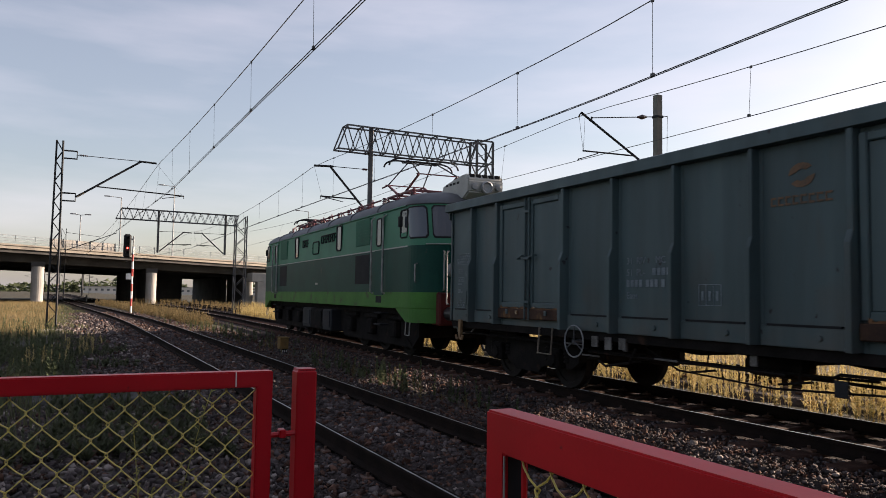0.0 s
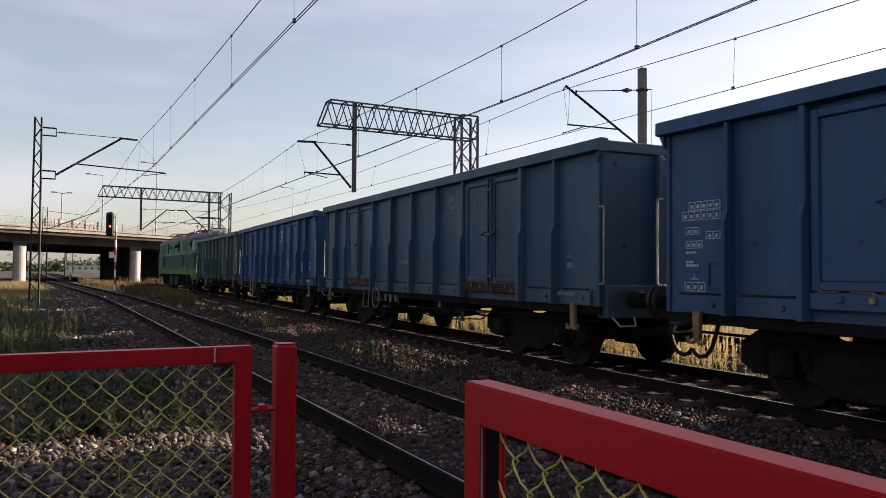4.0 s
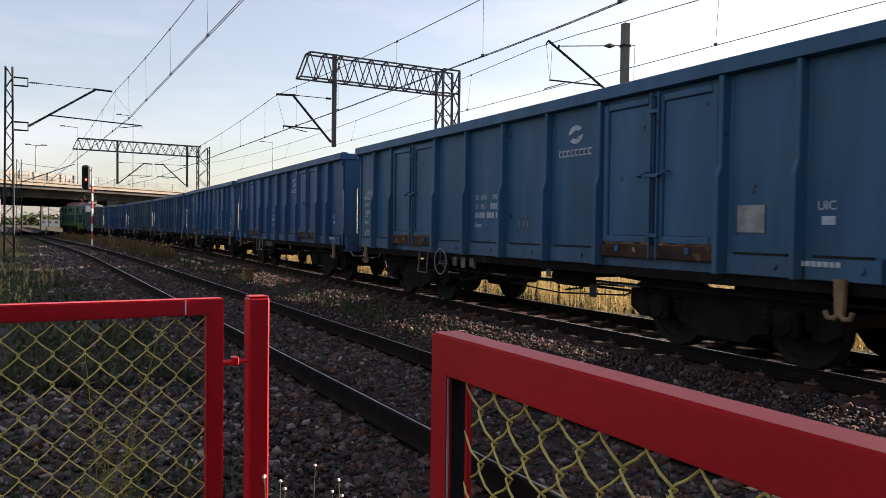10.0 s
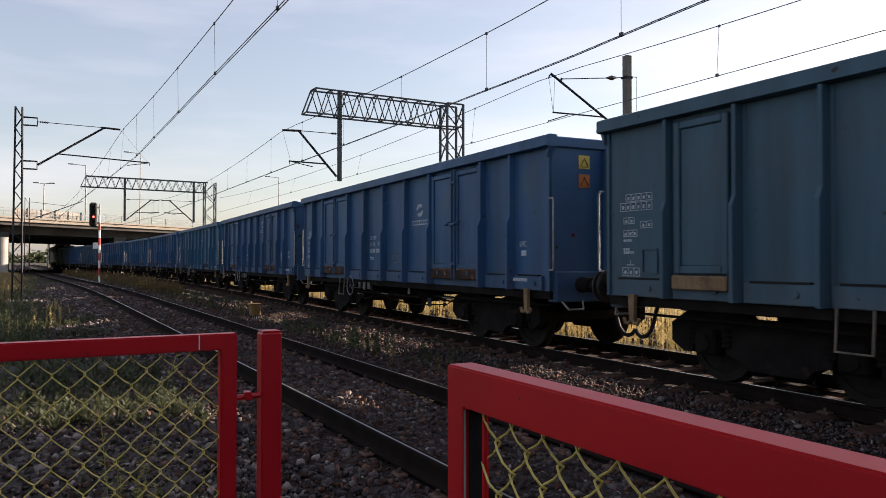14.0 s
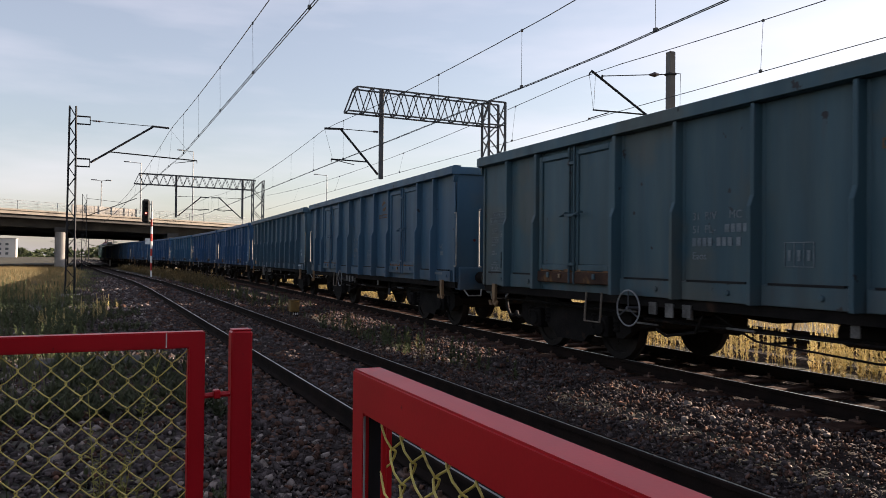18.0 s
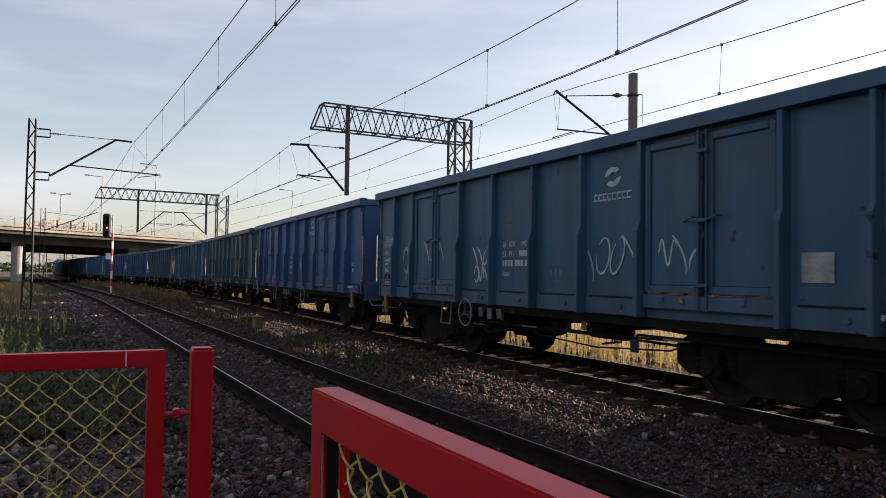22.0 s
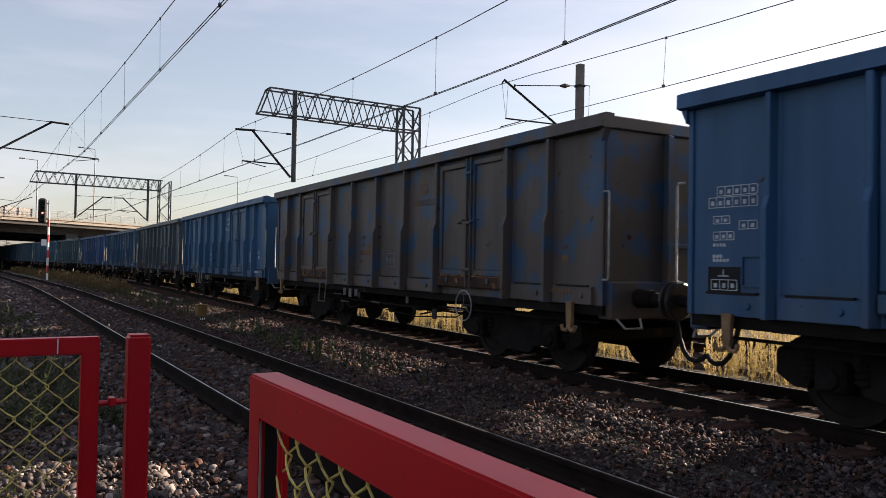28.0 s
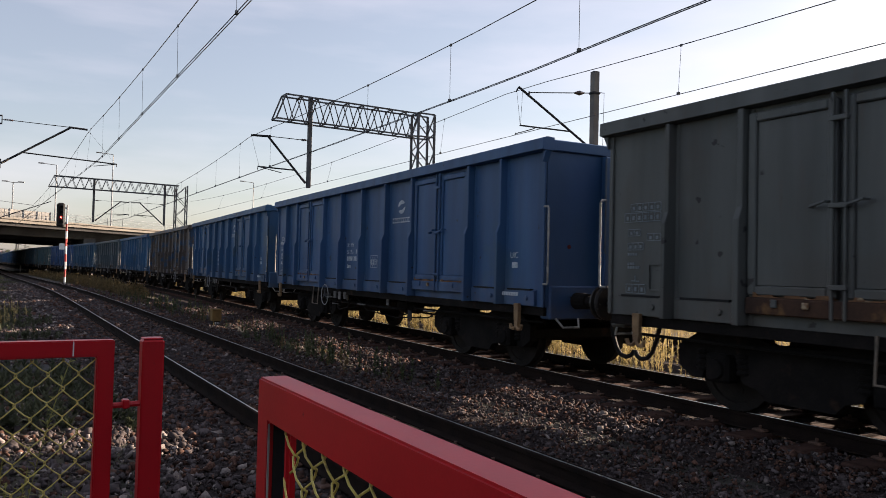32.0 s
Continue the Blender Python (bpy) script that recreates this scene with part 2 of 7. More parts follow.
M_FASCIA = mat("beige_bridge_fascia", (0.25, 0.22, 0.185), (0.18, 0.16, 0.135), rough=0.85, scale=0.3, grain=8, bump=0.3,
               spots=(0.13, 0.115, 0.10), spot_at=0.60, spot_scale=0.5, spot_soft=0.15)
# Darker concrete whose colour holds the bridge's underside shade; slab and wall reuse it.
M_DARK_CONC = mat("dirty_dark_concrete", (0.075, 0.072, 0.070), (0.040, 0.039, 0.038), rough=0.95, spec=0.1, scale=0.4, grain=8, bump=0.35)
M_POLE = mat("pole_concrete", (0.16, 0.148, 0.135), (0.10, 0.092, 0.085), rough=0.9, scale=2, grain=30, bump=0.4)
M_WHITE = mat("white_paint", (0.74, 0.74, 0.72), (0.60, 0.60, 0.58), rough=0.5, scale=3, grain=40, bump=0.05)
M_STENCIL = mat("stencil_white_paint", (0.50, 0.54, 0.57), (0.26, 0.31, 0.37), rough=0.8, spec=0.15, scale=6, grain=60, bump=0, grain_mix=0.8)
M_FADED_STENCIL = mat("stencil_faded_paint", (0.20, 0.23, 0.25), (0.11, 0.14, 0.16), rough=0.8, spec=0.15, scale=6, grain=60, bump=0, grain_mix=0.8)
M_ORANGE_STENCIL = mat("stencil_rusty_orange", (0.18, 0.105, 0.062), (0.10, 0.075, 0.055), rough=0.8, spec=0.15, scale=6, grain=60, bump=0, grain_mix=0.8)
M_SPRAY = mat("white_spray_paint", (0.55, 0.58, 0.60), (0.34, 0.38, 0.42), rough=0.6, spec=0.2, scale=6, grain=60, bump=0)
M_SPRAY_CREAM = mat("cream_spray_paint", (0.40, 0.36, 0.24), (0.22, 0.21, 0.16), rough=0.7, spec=0.2, scale=6, grain=60, bump=0)
M_RUSTLINE = mat("rusty_worn_edge", (0.20, 0.105, 0.05), (0.07, 0.04, 0.028), rough=0.85, spec=0.15, scale=4, grain=40, bump=0.3, spots=(0.34, 0.27, 0.18), spot_at=0.60, spot_scale=5)
M_SIGRED = mat("red_band_paint", (0.5, 0.03, 0.025), (0.4, 0.03, 0.02), rough=0.5, scale=3, grain=40)
M_BUFFER_RED = mat("grimy_red_paint", (0.10, 0.014, 0.012), (0.05, 0.010, 0.009), rough=0.7, spec=0.2, scale=3, grain=40)
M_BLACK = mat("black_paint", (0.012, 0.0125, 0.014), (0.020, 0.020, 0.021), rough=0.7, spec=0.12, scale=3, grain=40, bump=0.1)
M_BOGIE = mat("bogie_grimy_steel", (0.017, 0.0145, 0.0135), (0.008, 0.0075, 0.007), rough=0.92, spec=0.08, scale=3, grain=30, bump=0.5,
              spots=(0.055, 0.032, 0.022), spot_at=0.62, spot_scale=4, spot_soft=0.2)
M_STEP = mat("dull_tan_paint", (0.20, 0.16, 0.12), (0.08, 0.065, 0.05), rough=0.7, scale=5, grain=40, bump=0.1)
M_LINK = mat("worn_brake_steel", (0.16, 0.155, 0.15), (0.05, 0.048, 0.046), rough=0.6, metal=0.3, scale=5, grain=40, bump=0.2)
M_BUFFER = mat("greasy_buffer_steel", (0.020, 0.018, 0.017), (0.010, 0.009, 0.009), rough=0.45, spec=0.4, scale=3, grain=30, bump=0.2,
               spots=(0.16, 0.15, 0.14), spot_at=0.68, spot_scale=9)
M_RUSTSILL = mat("rusty_door_sill", (0.075, 0.042, 0.028), (0.028, 0.020, 0.018), rough=0.9, spec=0.1, scale=2.5, grain=30, bump=0.4,
                 spots=(0.19, 0.105, 0.045), spot_at=0.60, spot_scale=4, spot_soft=0.12)
M_WARN = mat("yellow_warning_paint", (0.62, 0.45, 0.08), (0.46, 0.33, 0.06), rough=0.5, scale=6, grain=50, bump=0)
M_WARN_ORANGE = mat("orange_warning_paint", (0.52, 0.16, 0.03), (0.38, 0.11, 0.025), rough=0.5, scale=6, grain=50, bump=0)
M_WHEEL = mat("wheel_tread_steel", (0.026, 0.021, 0.018), (0.012, 0.011, 0.010), rough=0.85, spec=0.12, scale=3, grain=40)
M_TAN = mat("tan_worn_primer", (0.24, 0.15, 0.07), (0.11, 0.06, 0.03), rough=0.75, scale=5, grain=40, bump=0.3)
M_HANDRAIL = mat("pale_handrail_paint", (0.34, 0.34, 0.32), (0.17, 0.17, 0.16), rough=0.6, spec=0.3, scale=5, grain=40, bump=0.05)
M_BOX = mat("ochre_box_paint", (0.20, 0.125, 0.045), (0.13, 0.08, 0.03), rough=0.8, spec=0.2, scale=5, grain=50, bump=0.2)
M_GOLD = leaf_mat("dry_golden_weed", (0.58, 0.46, 0.22), (0.38, 0.31, 0.13))
M_DUSTY = leaf_mat("dusty_grey_green_weed", (0.115, 0.125, 0.070), (0.065, 0.076, 0.044))
M_TALL = leaf_mat("yellow_green_weed", (0.36, 0.33, 0.10), (0.22, 0.22, 0.07))
M_GREEN = leaf_mat("dusty_green_weed", (0.100, 0.118, 0.058), (0.056, 0.070, 0.036))
M_DRY = leaf_mat("dry_grass", (0.24, 0.175, 0.085), (0.14, 0.11, 0.055))
M_MEADOW = leaf_mat("meadow_grass", (0.110, 0.112, 0.056), (0.068, 0.076, 0.040))
M_TREE = leaf_mat("far_tree_leaf", (0.075, 0.09, 0.045), (0.05, 0.065, 0.03))
M_GLASS = glass_mat()
M_GREEN_DARK = mat("loco_dark_green", (0.004, 0.054, 0.038), (0.0035, 0.038, 0.028), rough=0.5, spec=0.14, scale=1.2, grain=30, bump=0.05,
                   spots=(0.04, 0.05, 0.04), spot_at=0.66, spot_scale=2)
M_GREEN_LIGHT = mat("loco_light_green", (0.050, 0.190, 0.112), (0.040, 0.150, 0.090), rough=0.5, spec=0.14, scale=1.2, grain=30, bump=0.05)
M_GREEN_VENT = mat("loco_mid_green", (0.010, 0.110, 0.062), (0.008, 0.080, 0.048), rough=0.55, spec=0.12, scale=1.2, grain=30, bump=0.05)
M_GREEN_LIME = mat("loco_lime_green", (0.060, 0.180, 0.035), (0.044, 0.13, 0.028), rough=0.55, spec=0.12, scale=1.5, grain=30, bump=0.05,
                   spots=(0.06, 0.08, 0.035), spot_at=0.62, spot_scale=3)
M_ROOF = mat("loco_grey_roof", (0.085, 0.092, 0.105), (0.05, 0.054, 0.062), rough=0.6, scale=1.5, grain=30, bump=0.1)
M_HOOD = mat("loco_pale_hood", (0.34, 0.34, 0.31), (0.24, 0.24, 0.22), rough=0.5, scale=2, grain=30, bump=0.1)
M_PANTO = mat("red_oxide_frame", (0.12, 0.018, 0.024), (0.055, 0.013, 0.017), rough=0.5, scale=3, grain=40)
M_SIGNAL_LAMP = glow("red_signal_lamp", (1.0, 0.04, 0.03), 6.0)


def ground_mat():
    """Sandy soil with dry grass, gravel and dirt mixed by noise."""
    m = mat("trackside_soil", (0.092, 0.087, 0.070), (0.036, 0.035, 0.031), rough=0.97, spec=0.08, scale=0.8, grain=14, bump=0.8, bump_dist=0.05,
            spots=(0.10, 0.085, 0.05), spot_at=0.52, spot_scale=0.22, spot_soft=0.25, grain_mix=0.7)
    return m


M_GROUND = ground_mat()


# ---------------------------------------------------------------- mesh helpers
class Geo:
    """Collects vertices and faces of one part."""
    def __init__(self):
        self.v, self.f = [], []

    def add(self, verts, faces):
        k = len(self.v)
        self.v += [tuple(p) for p in verts]
        self.f += [tuple(i + k for i in q) for q in faces]
        return self

    def box(self, x0, x1, y0, y1, z0, z1, c=0.0):
        """A box; c chamfers its long edges and corners."""
        if c <= 0:
            vs = [(x, y, z) for x in (x0, x1) for y in (y0, y1) for z in (z0, z1)]
            return self.add(vs, [(0, 1, 3, 2), (4, 6, 7, 5), (0, 4, 5, 1), (2, 3, 7, 6), (0, 2, 6, 4), (1, 5, 7, 3)])
        b = bmesh.new()
        bmesh.ops.create_cube(b, size=1)
        for v in b.verts:
            v.co = ((x0 + x1) / 2 + v.co.x * (x1 - x0), (y0 + y1) / 2 + v.co.y * (y1 - y0), (z0 + z1) / 2 + v.co.z * (z1 - z0))
        bmesh.ops.bevel(b, geom=b.edges[:], offset=c, segments=1, affect="EDGES")
        b.verts.index_update()
        self.add([v.co[:] for v in b.verts], [[v.index for v in q.verts] for q in b.faces])
        b.free()
        return self

    def tube(self, p, q, r, n=8, r2=None, cap=True):
        p, q = Vector(p), Vector(q)
        d = (q - p).normalized()
        a = d.orthogonal().normalized()
        b = d.cross(a)
        r2 = r if r2 is None else r2
        vs = []
        for c, rr in ((p, r), (q, r2)):
            vs += [c + (a * math.cos(2 * math.pi * i / n) + b * math.sin(2 * math.pi * i / n)) * rr for i in range(n)]
        fs = [(i, (i + 1) % n, n + (i + 1) % n, n + i) for i in range(n)]
        if cap:
            fs += [tuple(range(n))[::-1], tuple(range(n, 2 * n))]
        return self.add(vs, fs)

    def path(self, pts, r, n=6, closed=False):
        """A round bar bent along points, with mitred joints."""
        pts = [Vector(p) for p in pts]
        k = len(pts)
        vs, up = [], None
        for i, p in enumerate(pts):
            a = pts[(i - 1) % k] if (i or closed) else p
            b = pts[(i + 1) % k] if (i < k - 1 or closed) else p
            d = (b - a).normalized()
            if up is None:
                up = d.orthogonal().normalized()
            up = (up - d * up.dot(d)).normalized()
            w = d.cross(up)
            vs += [p + (up * math.cos(2 * math.pi * j / n) + w * math.sin(2 * math.pi * j / n)) * r for j in range(n)]
        fs = []
        for i in range(k if closed else k - 1):
            e = (i + 1) % k
            fs += [(i * n + j, i * n + (j + 1) % n, e * n + (j + 1) % n, e * n + j) for j in range(n)]
        if not closed:
            fs += [tuple(range(n))[::-1], tuple(range((k - 1) * n, k * n))]
        return self.add(vs, fs)

    def beam(self, p, q, w, h):
        """A square bar from p to q."""
        p, q = Vector(p), Vector(q)
        d = (q - p).normalized()
        a = d.cross(Vector((0, 0, 1)))
        a = Vector((1, 0, 0)) if a.length < 1e-4 else a.normalized()
        b = a.cross(d)
        vs = [c + a * sx * w / 2 + b * sy * h / 2 for c in (p, q) for sx, sy in ((-1, -1), (1, -1), (1, 1), (-1, 1))]
        return self.add(vs, [(0, 1, 5, 4), (1, 2, 6, 5), (2, 3, 7, 6), (3, 0, 4, 7), (3, 2, 1, 0), (4, 5, 6, 7)])

    def extrude(self, profile, axis, a, b):
        """A closed profile of pairs extruded along x, y or z from a to b."""
        n = len(profile)
        put = {"x": lambda u, v, w: (w, u, v), "y": lambda u, v, w: (u, w, v), "z": lambda u, v, w: (u, v, w)}[axis]
        vs = [put(u, v, a) for u, v in profile] + [put(u, v, b) for u, v in profile]
        fs = [(i, (i + 1) % n, n + (i + 1) % n, n + i) for i in range(n)] + [tuple(range(n))[::-1], tuple(range(n, 2 * n))]
        return self.add(vs, fs)

    def lathe(self, profile, n=20, axis="x", at=(0, 0, 0)):
        """Turns (radius, along) pairs round an axis."""
        vs, k = [], len(profile)
        for r, s in profile:
            for j in range(n):
                c, d = r * math.cos(2 * math.pi * j / n), r * math.sin(2 * math.pi * j / n)
                q = {"x": (s, c, d), "y": (c, s, d), "z": (c, d, s)}[axis]
                vs.append((q[0] + at[0], q[1] + at[1], q[2] + at[2]))
        fs = [(i * n + j, i * n + (j + 1) % n, (i + 1) * n + (j + 1) % n, (i + 1) * n + j) for i in range(k - 1) for j in range(n)]
        fs += [tuple(range(n))[::-1], tuple(range((k - 1) * n, k * n))]
        return self.add(vs, fs)

    def mesh(self, name, smooth=False):
        me = bpy.data.meshes.new(name)
        me.from_pydata(self.v, [], self.f)
        b = bmesh.new()
        b.from_mesh(me)
        if len(b.faces) < 20000:
            bmesh.ops.recalc_face_normals(b, faces=b.faces[:])
        b.to_mesh(me)
        b.free()
        if smooth:
            me.shade_smooth()
        me.update()
        return me


def part(name, g, material, parent=None, label="", smooth=False, at=None):
    """Links a Geo, bmesh or mesh as one mesh object under a thing or a part."""
    if isinstance(g, Geo):
        me = g.mesh(name, smooth)
    elif isinstance(g, bpy.types.Mesh):
        me = g
    else:
        me = bpy.data.meshes.new(name)
        g.to_mesh(me)
        g.free()
    if not me.materials:
        me.materials.append(material)
    ob = new(name, me)
    if parent is not None:
        ob.parent = parent
    if at is not None:
        ob.matrix_basis = at if isinstance(at, Matrix) else Matrix.Translation(at)
    if label:
        tagged(ob, label)
    return ob


def thing(name, label, category, at=None, group="", kind=""):
    ob = tagged(new(name), label, category, group, kind)
    ob.empty_display_size = 0.1
    if at is not None:
        ob.matrix_basis = at if isinstance(at, Matrix) else Matrix.Translation(at)
    return ob


def solid(name, g, material, label, category="", kind="", group="", smooth=False, at=None):
    return tagged(part(name, g, material, None, "", smooth, at), label, category, group, kind)


# ---------------------------------------------------------------- the lines of the tracks
YS = np.arange(-80.0, 420.0, 1.0)


def line(knots, soften):
    ys, xs = zip(*knots)
    x = np.interp(YS, ys, xs)
    k = np.exp(-0.5 * (np.arange(-40, 41) / soften) ** 2)
    return np.convolve(np.pad(x, 40, mode="edge"), k / k.sum(), mode="valid")


NEAR_X = line([(-80, 3.25), (36, 3.23), (46, 3.03), (63, 2.25), (75, 1.6), (88, 1.1), (110, 0.1), (143, -1.1), (200, -2.6), (420, -9)], 5)
TRAIN_X = line([(-80, 7.7), (5, 7.86), (14, 8.02), (27, 8.55), (36, 8.95), (50, 9.28), (60, 9.32), (72, 9.05), (85, 8.33), (94, 7.5), (102, 6.5),
                (111, 5.75), (119, 5.05), (135, 4.15), (160, 2.9), (250, 0.6), (420, -4)], 4)
THIRD_X = line([(-80, 12.6), (30, 12.8), (60, 13.2), (110, 13.0), (420, 9)], 10)


def x_at(xs, y):
    return float(np.interp(y, YS, xs))


TRAIN_ARC = np.concatenate([[0], np.cumsum(np.hypot(np.diff(TRAIN_X), np.diff(YS)))])
TRAIN_ARC -= np.interp(10.0, YS, TRAIN_ARC) - 10.0


def on_train_track(a):
    y = float(np.interp(a, TRAIN_ARC, YS))
    return Vector((x_at(TRAIN_X, y), y, 0))


def train_pose(a, half):
    """The pose of a vehicle whose bogies stand half metres before and behind the arc length a."""
    f, r = on_train_track(a + half), on_train_track(a - half)
    d = f - r
    m = (f + r) / 2
    return pose(m.x, m.y, 0, 0, 0, math.degrees(math.atan2(-d.x, d.y)))


def train_head(t):
    """How far the front of the first wagon has come at t seconds."""
    return 3.958e-5 * t ** 3 - 0.028674 * t ** 2 + 8.83641 * t + 13.222


# ---------------------------------------------------------------- ground, tracks
rng = np.random.default_rng(7)


def ground_z(x, y):
    """The lie of the land: the path behind the gates stands almost as high as the rails."""
    step = lambda v: np.clip(v, 0, 1) ** 2 * (3 - 2 * np.clip(v, 0, 1))
    return -0.30 + 0.19 * step((1.75 - x) / 0.6) * step((21 - y) / 11) - 0.6 * step((x - 15) / 12)


def build_ground():
    xs = np.concatenate([[-2500, -900, -300, -120, -60, -35], np.arange(-24, -3, 0.75), np.arange(-3, 8, 0.3), np.arange(8, 30, 0.75), [34, 45, 70, 130, 320, 900, 2500]])
    ys = np.concatenate([[-800, -200, -60, -25, -12], np.arange(-6, 26, 0.4), np.arange(26, 60, 0.75), np.arange(60, 140, 4), [150, 180, 240, 330, 500, 900, 1800, 3200]])
    vs, fs = [], []
    for j, y in enumerate(ys):
        for i, x in enumerate(xs):
            z = float(ground_z(x, y)) + 0.03 * noise.noise((x * 0.4, y * 0.4, 0)) + 0.02 * noise.noise((x * 1.7, y * 1.7, 3))
            vs.append((x, y, z))
    n = len(xs)
    fs = [(j * n + i, j * n + i + 1, (j + 1) * n + i + 1, (j + 1) * n + i) for j in range(len(ys) - 1) for i in range(n - 1)]
    me = bpy.data.meshes.new("ground")
    me.from_pydata(vs, [], fs)
    me.shade_smooth()
    solid("ground", me, M_GROUND, "sandy trackside soil with gravel and dry grass", "ground", "structure")


def sweep(xs, profile, y0, y1, step=1.0):
    """A profile of (across, height) pairs swept along a track line."""
    g, ys, n = Geo(), np.arange(y0, y1 + 0.01, step), len(profile)
    vs = [(x_at(xs, y) + u, y, w) for y in ys for u, w in profile]
    fs = [(j * n + i, j * n + (i + 1) % n, (j + 1) * n + (i + 1) % n, (j + 1) * n + i) for j in range(len(ys) - 1) for i in range(n)]
    return g.add(vs, fs)


RAIL_FOOT = [(-0.065, -0.16), (0.065, -0.16), (0.065, -0.145), (0.012, -0.125), (0.010, -0.045), (0.034, -0.035), (0.034, -0.006), (0.028, 0.0), (-0.028, 0.0), (-0.034, -0.006),
             (-0.034, -0.035), (-0.010, -0.045), (-0.012, -0.125), (-0.065, -0.145)]
RAIL_HEAD = [(-0.016, -0.006), (0.004, -0.006), (0.002, 0.002), (-0.014, 0.002)]


def build_track(name, xs, y0, y1, label):
    t = thing(name, label, "railway track", kind="structure")
    part("ballast_bed", sweep(xs, [(-2.3, -0.42), (-1.75, -0.215), (-0.9, -0.195), (0.9, -0.195), (1.75, -0.215), (2.3, -0.42)], y0, y1), M_BALLAST, t,
         "dark crushed-stone ballast bed", smooth=False)
    for side in (-0.7525, 0.7525):
        r = part("rail", sweep(xs, [(u + side, w) for u, w in RAIL_FOOT], y0, y1), M_RAIL, t, "rust-brown steel rail")
        part("rail_head", sweep(xs, [(u + side, w) for u, w in RAIL_HEAD], y0, y1), M_RAILTOP, r, "polished running surface of the rail")
    return t


def sleepers(track, xs, y0, y1, seed, material=None, drop=0.0):
    g = Geo().box(-1.25, 1.25, -0.13, 0.13, -0.30, -0.165, 0.02)
    me = g.mesh("sleeper")
    me.materials.append(material or M_SLEEPER)
    c = Geo()
    for s in (-0.7525, 0.7525):
        for d in (-0.10, 0.10):
            c.box(s + d - 0.045, s + d + 0.045, -0.07, 0.07, -0.165, -0.135, 0.01)
            c.tube((s + d, 0, -0.14), (s + d, 0, -0.10), 0.017, 6)
    clips = c.mesh("rail_fastening")
    clips.materials.append(M_CLIP)
    r = random.Random(seed)
    y = y0
    while y < y1:
        h = (x_at(xs, y + 1) - x_at(xs, y - 1)) / 2
        m = pose(x_at(xs, y), y, r.uniform(-0.012, 0.006) - drop, 0, 0, -math.degrees(math.atan(h)) + r.uniform(-0.6, 0.6))
        s = part("sleeper", me, M_SLEEPER, track, at=m)
        if y < 32:
            part("rail_fastening", clips, M_CLIP, s)
        y += 0.62


CHIP_V = np.array([(x, y, z) for x in (-0.62, 0.62) for y in (-0.62, 0.62) for z in (-0.62, 0.62)])
CHIP_F = [(0, 1, 3), (0, 3, 2), (4, 6, 7), (4, 7, 5), (0, 4, 5), (0, 5, 1), (2, 3, 7), (2, 7, 6), (0, 2, 6), (0, 6, 4), (1, 5, 7), (1, 7, 3)]


def stones(name, px, py, pz, size, label, material=None):
    """Many loose stones in one mesh: jittered, squashed and turned."""
    k = len(px)
    pts = CHIP_V[None] * (1 + rng.uniform(-0.45, 0.45, (k, 8, 3)))
    ax = rng.normal(size=(k, 4))
    q = ax / np.linalg.norm(ax, axis=1)[:, None]
    w, x, y, z = q.T
    rot = np.stack([1 - 2 * (y * y + z * z), 2 * (x * y - z * w), 2 * (x * z + y * w), 2 * (x * y + z * w), 1 - 2 * (x * x + z * z), 2 * (y * z - x * w),
                    2 * (x * z - y * w), 2 * (y * z + x * w), 1 - 2 * (x * x + y * y)], 1).reshape(k, 3, 3)
    pts = np.einsum("kij,kvj->kvi", rot, pts * rng.uniform(0.34, 1.5, (k, 1, 3)))
    pts = pts * np.asarray(size)[:, None, None] * np.array([1, 1, 0.9]) + np.stack([px, py, pz], 1)[:, None]
    faces = (np.array(CHIP_F)[None] + (np.arange(k) * 8)[:, None, None]).reshape(-1, 3)
    me = bpy.data.meshes.new(name)
    me.vertices.add(k * 8)
    me.vertices.foreach_set("co", pts.reshape(-1).astype(np.float32))
    me.loops.add(len(faces) * 3)
    me.loops.foreach_set("vertex_index", faces.reshape(-1).astype(np.int32))
    me.polygons.add(len(faces))
    me.polygons.foreach_set("loop_start", (np.arange(len(faces)) * 3).astype(np.int32))
    me.update(calc_edges=True)
    return solid(name, me, material or M_STONE, label, "stones", "stuff")


def stone_field(n, y0, y1, bias, x0, x1, r0, r1):
    """Places for loose stones on the ballast and the soil, none on the rails."""
    y = y0 + (y1 - y0) * rng.random(n) ** bias
    x = rng.uniform(x0, x1, n)
    cn, ct = np.interp(y, YS, NEAR_X), np.interp(y, YS, TRAIN_X)
    size = (r0 + (r1 * 1.15 - r0) * rng.random(n) ** 1.9) * np.where(rng.random(n) < 0.06, 1.6, 1.0)
    size = size * np.where(x > cn + 0.9, 0.74, 1.0)
    z = ground_z(x, y) + 0.02
    for c in (cn, ct):
        d = np.abs(x - c)
        z = np.where(d < 1.75, np.maximum(z, -0.198), np.where(d < 2.3, np.maximum(z, -0.215 - (d - 1.75) * 0.12), z))
    z = np.where(np.abs(x - ct) < 0.70, z - 0.014, np.where(np.abs(x - ct) < 1.5, z + 0.012, z))
    keep = (np.abs(np.abs(x - cn) - 0.7525) > 0.10) & (np.abs(np.abs(x - ct) - 0.7525) > 0.10)
    z = z + rng.uniform(-0.010, 0.016, n)
    return [a[keep] for a in (x, y, z, size)]


